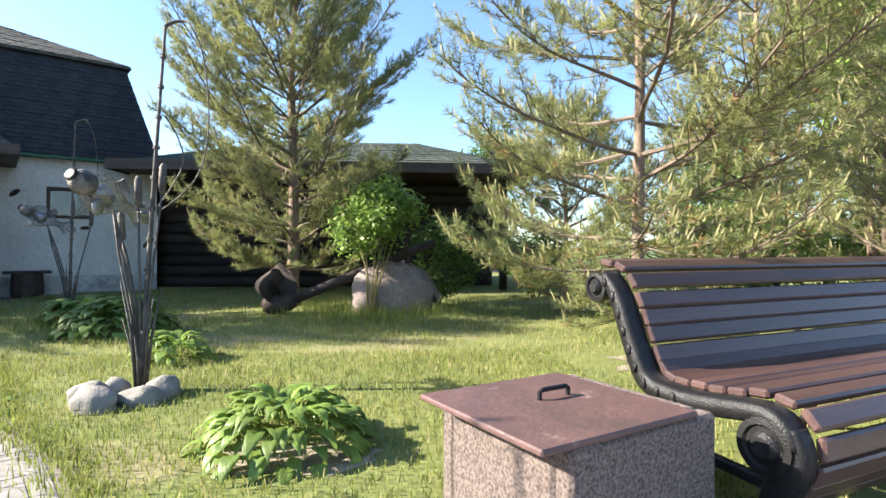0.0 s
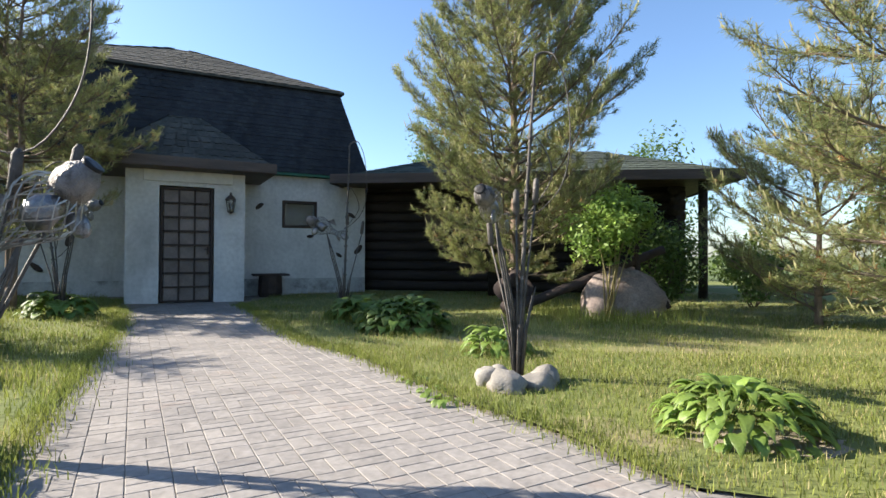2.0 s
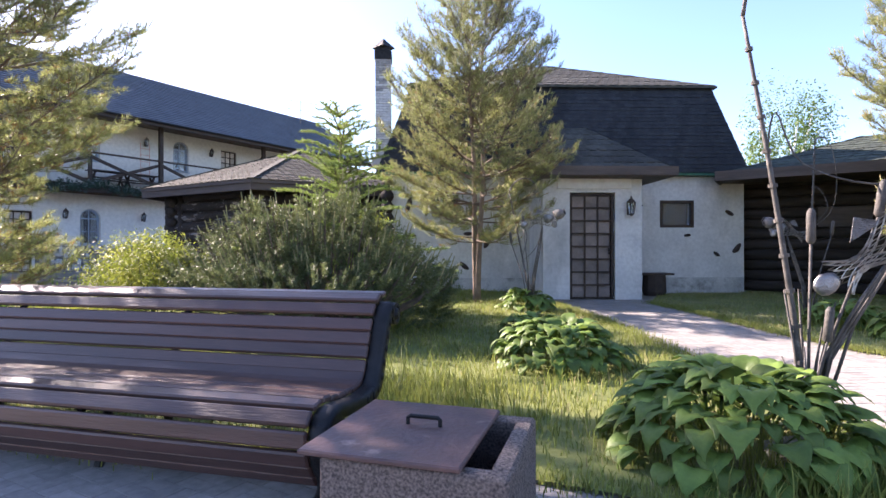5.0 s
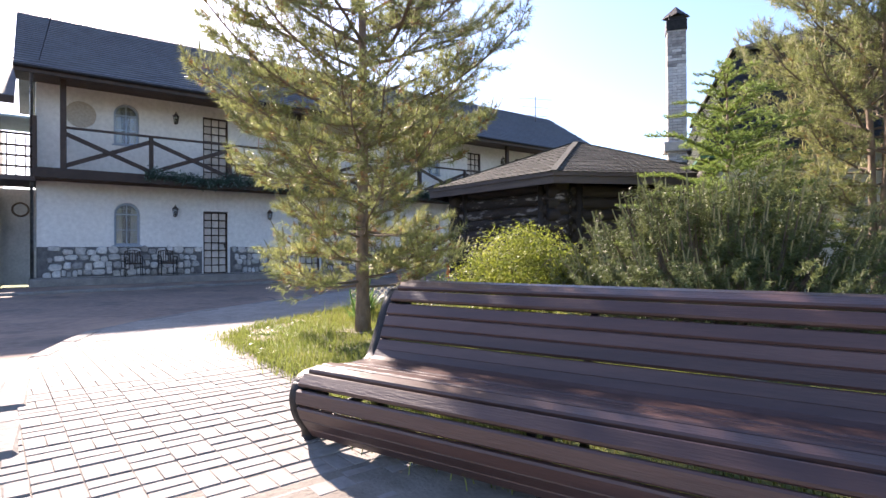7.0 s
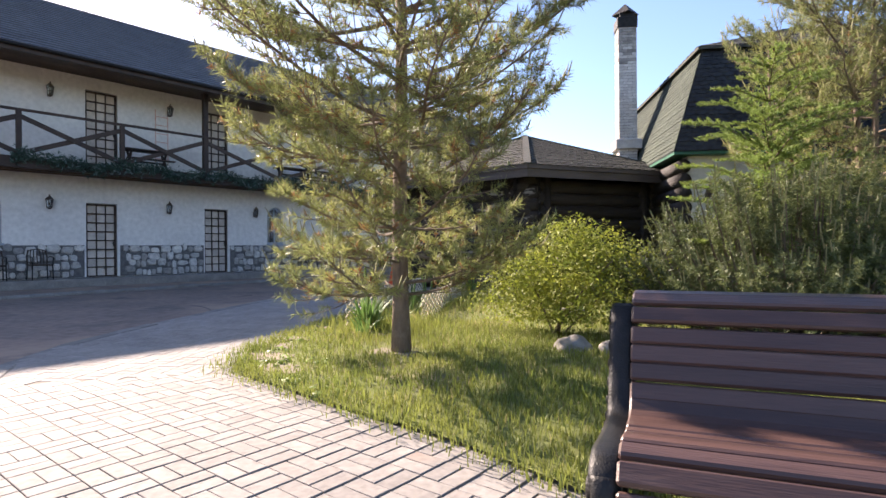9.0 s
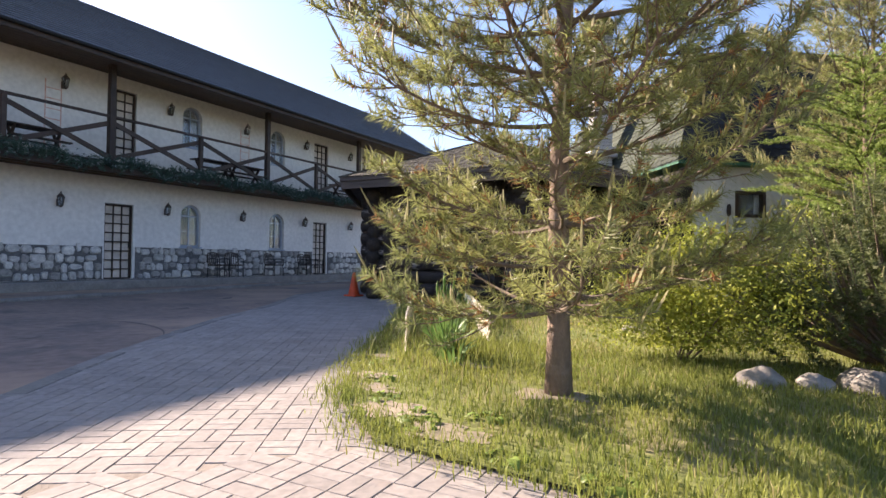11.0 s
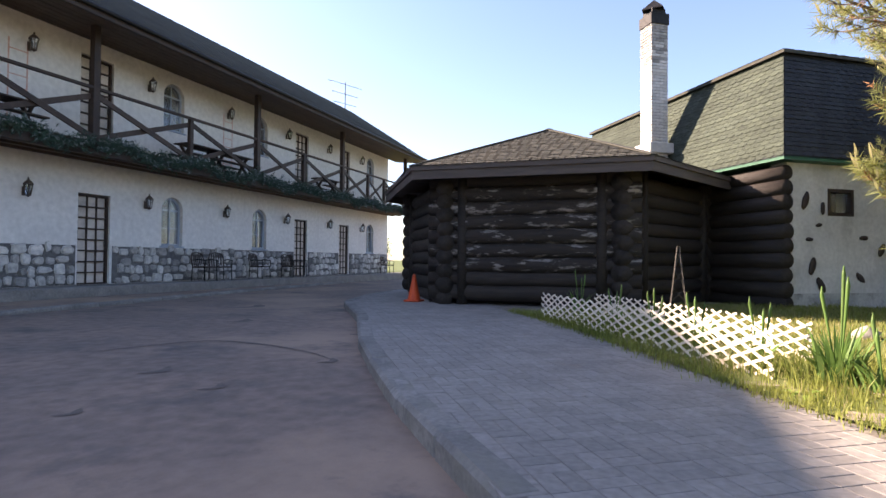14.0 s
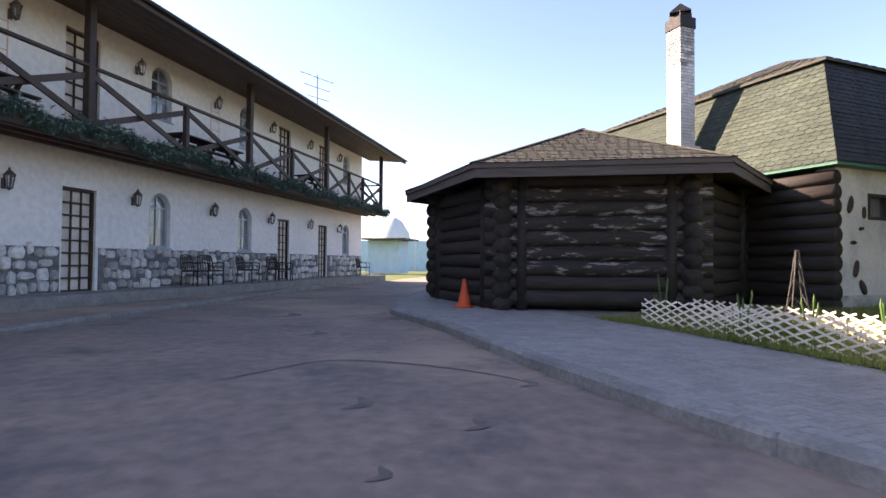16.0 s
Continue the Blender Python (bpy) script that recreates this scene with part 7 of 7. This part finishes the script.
def grass():
    rng = np.random.default_rng(31)

    def sow(poly, box, n):
        x, y = rng.uniform(box[0], box[1], n), rng.uniform(box[2], box[3], n)
        k = inside(poly, x, y)
        return x[k], y[k]

    def blades(x, y, h, w, material, name, label):
        h = np.broadcast_to(h, x.shape)
        keep = np.ones(len(x), bool)
        for bx, by, br in BARE:
            keep &= rng.uniform(size=len(x)) < np.clip(np.hypot((x - bx) / 1.5, y - by) / br - 0.3, 0.3, 1.0)
        x, y, h = x[keep], y[keep], h[keep]
        n = len(x)
        z = 0.13 * np.clip((-9 - x) / 4, 0, 1) ** 2 * (3 - 2 * np.clip((-9 - x) / 4, 0, 1)) + 0.02
        a = rng.uniform(0, 2 * np.pi, n)
        b = rng.uniform(0, 2 * np.pi, n)
        ln = h * rng.uniform(0.15, 0.6, n)
        p = np.stack([x, y, z], 1)
        s = np.stack([np.cos(a) * w, np.sin(a) * w, 0 * a], 1)
        mid = p + np.stack([np.cos(b) * ln * 0.3, np.sin(b) * ln * 0.3, h * 0.6], 1)
        tip = p + np.stack([np.cos(b) * ln, np.sin(b) * ln, h], 1)
        quad = np.stack([p - s, p + s, mid + s * 0.7, mid - s * 0.7], 1)
        tri = np.stack([mid - s * 0.7, mid + s * 0.7, tip, tip], 1)
        tri[:, 3] = tip - s * 0.02
        return tagged(new(name, soup(name, np.concatenate([quad, tri]), 4, material)), label, "grass", kind="stuff")

    def clump(x, y):
        return np.sin(x * 2.1 + 1.3 * np.sin(y * 1.7)) * np.cos(y * 2.4 + np.sin(x * 1.1))

    x, y = sow(LAWN_RIGHT, (-8, 5.5, 1.6, 15.5), 150000)
    c = clump(x, y)
    k = rng.uniform(size=len(x)) < np.clip(0.62 + 0.4 * c, 0.12, 1) * np.where(y > 10, 0.6, 1)
    x, y, c = x[k], y[k], c[k]
    h = rng.uniform(0.022, 0.065, len(x)) * (1 + 0.5 * np.clip(c, 0, 1))
    dry = rng.uniform(size=len(x)) < 0.5 - 0.25 * c
    blades(x[~dry], y[~dry], h[~dry], 0.0035, M_GRASS, "grass", "short sunlit lawn grass")
    blades(x[dry], y[dry], h[dry], 0.003, M_STRAW, "dry_grass", "straw-coloured grass in the lawn")
    x, y = sow(LAWN_RIGHT, (-4.2, 1.6, 1.6, 5.6), 26000)
    blades(x, y, rng.uniform(0.02, 0.055, len(x)), 0.003, M_GRASS, "short_grass", "short grass between the hosta and the path")
    x, y = sow(LAWN_LEFT, (-19, -3.5, -1.6, 10.5), 150000)
    c = clump(x * 1.2, y * 1.2)
    k = rng.uniform(size=len(x)) < np.clip(0.75 + 0.35 * c, 0.2, 1)
    x, y, c = x[k], y[k], c[k]
    edge = np.clip((x + 12.6) / -1.6, 0, 1) * np.clip((1.6 - y) / 1.8, 0, 1)
    k = rng.uniform(size=len(x)) > edge * 0.72
    x, y, c = x[k], y[k], c[k]
    h = rng.uniform(0.028, 0.08, len(x)) * (1 + 0.6 * np.clip(c, 0, 1))
    dry = rng.uniform(size=len(x)) < 0.12 + 0.35 * np.clip((x + 13) / -2, 0, 1)
    blades(x[~dry], y[~dry], h[~dry], 0.0042, M_GRASS, "grass", "lush green unmown grass")
    blades(x[dry], y[dry], h[dry], 0.0035, M_STRAW, "dry_grass", "dry stalks among the grass")
    x, y = sow(LAWN_LEFT, (-15.5, -10.0, -1.2, 2.2), 24000)
    blades(x, y, rng.uniform(0.03, 0.08, len(x)), 0.0036, M_GRASS, "short_grass", "thick green grass under the pine")
    # ragged fringe along the paving and tufts at the kerb
    fx, fy = [], []
    for line in (PATH_R, PATH_L, LAWN_W, [(-6.1, 0.3), (-4.6, 0.55), (-3.62, 0.95)]):
        for (ax, ay), (bx, by) in zip(line, line[1:]):
            m = int(math.hypot(bx - ax, by - ay) * 520)
            f = rng.uniform(0, 1, m)
            fx.append(ax + (bx - ax) * f + rng.normal(0, 0.09, m))
            fy.append(ay + (by - ay) * f + rng.normal(0, 0.09, m))
    x, y = np.concatenate(fx), np.concatenate(fy)
    blades(x, y, rng.uniform(0.02, 0.09, len(x)), 0.0035, M_GRASS, "grass_fringe", "ragged grass edge along the paving")
    # tall grass round the reeds and beds
    tx, ty = [], []
    for cx, cy, r, m in ((-4.6, 1.0, 0.55, 1500), (-4.35, 7.9, 0.5, 1500), (-0.4, 8.9, 1.4, 2500), (-15.0, 1.2, 0.8, 900), (-16.6, 3.6, 1.2, 1600), (-7.3, 1.2, 0.9, 1500)):
        tx.append(cx + rng.normal(0, r * 0.55, m))
        ty.append(cy + rng.normal(0, r * 0.55, m))
    x, y = np.concatenate(tx), np.concatenate(ty)
    k = inside(LAWN_LEFT, x, y) | inside(LAWN_RIGHT, x, y)
    x, y = x[k], y[k]
    blades(x, y, rng.uniform(0.10, 0.27, len(x)), 0.004, M_GRASS, "tall_grass", "tall soft grass in the beds")


grass()


def kerb_tufts():
    """Small weeds rooted where the kerb meets the road."""
    rng = np.random.default_rng(61)
    for x, y in ((-21.35, 4.6), (-21.0, 4.0), (-20.6, 3.3), (-18.25, -0.5), (-17.9, -0.95), (-17.55, -1.3), (-16.5, -2.35), (-14.9, -3.1), (-13.4, -3.38), (-12.5, -3.4)):
        n = 46
        a, r = rng.uniform(0, 2 * np.pi, n), 0.09 * np.sqrt(rng.uniform(0, 1, n))
        p = np.stack([r * np.cos(a), r * np.sin(a) * 0.6, 0 * a], 1)
        h = rng.uniform(0.04, 0.13, n)
        tip = p + np.stack([np.cos(a) * h * 0.6, np.sin(a) * h * 0.6, h], 1)
        side = np.stack([-np.sin(a), np.cos(a), 0 * a], 1) * 0.004
        ob = new("kerb_tuft", soup("kerb_tuft", np.stack([p - side, p + side, tip], 1), 3, M_GRASS))
        ob.matrix_basis = pose(x, y, -0.125)
        tagged(ob, "small grass tuft rooted along the kerb", "grass", "tufts along the kerb")


kerb_tufts()
M_TYRE = mat("tyre_rubber_mark", (0.12, 0.098, 0.086), (0.18, 0.14, 0.115), 9.0, 0.9, 0.3)


def road_mark(pts, w, label):
    """A worn dark band on the road."""
    left, right = [], []
    for i, p in enumerate(pts):
        a, q = Vector((*pts[max(i - 1, 0)], 0)), Vector((*pts[min(i + 1, len(pts) - 1)], 0))
        t = (q - a).normalized()
        k = w * (0.6 + 0.8 * abs(noise.noise(Vector((p[0] * 2.1, p[1] * 2.1, 3.3))))) * math.sin(math.pi * (i + 0.4) / (len(pts) - 0.2))
        left.append((p[0] - t.y * k, p[1] + t.x * k))
        right.append((p[0] + t.y * k, p[1] - t.x * k))
    return tagged(sheet("road_mark", left + right[::-1], -0.1245, M_TYRE, 1.5, 0.012), label, "mark", kind="structure")


for line, w in (([(-22.4, 0.1), (-22.1, 0.9), (-21.75, 1.6), (-20.95, 1.64), (-20.06, 1.37), (-19.4, 0.95)], 0.035),):
    road_mark(curve(line, 5), w, "curved dark tyre mark on the dusty road")
for k, (x, y, r) in enumerate(((-20.7, 0.0, 0.12), (-19.75, -0.33, 0.09), (-19.5, 1.0, 0.10), (-20.1, -1.28, 0.07), (-20.2, 3.0, 0.14), (-22.8, 3.6, 0.2), (-24.5, 6.0, 0.3))):
    road_mark([(x + 2.2 * r * math.cos(i * 0.5) * (i / 7 - 0.5), y + r * (i / 7 - 0.5) * 3) for i in range(8)], r * 0.6, "small dark patch of worn asphalt")


def sand_patch(x, y, r, seed):
    pts = []
    for i in range(22):
        a = 2 * math.pi * i / 22
        k = 0.7 * r * (1 + 1.1 * noise.noise(Vector((math.cos(a) * 1.9 + seed, math.sin(a) * 1.9, seed * 0.7))) + 0.12 * math.sin(i * 2.7 + seed))
        pts.append((x + 1.5 * k * math.cos(a), y + k * math.sin(a)))
    ob = sheet("bare_sand", pts, 0.0225, M_SAND, 1.0, 0.012)
    return tagged(ob, "bare sandy soil worn through the grass", "soil", kind="structure")


for k, (x, y, r) in enumerate(BARE):
    sand_patch(x, y, r, k + 1.3)
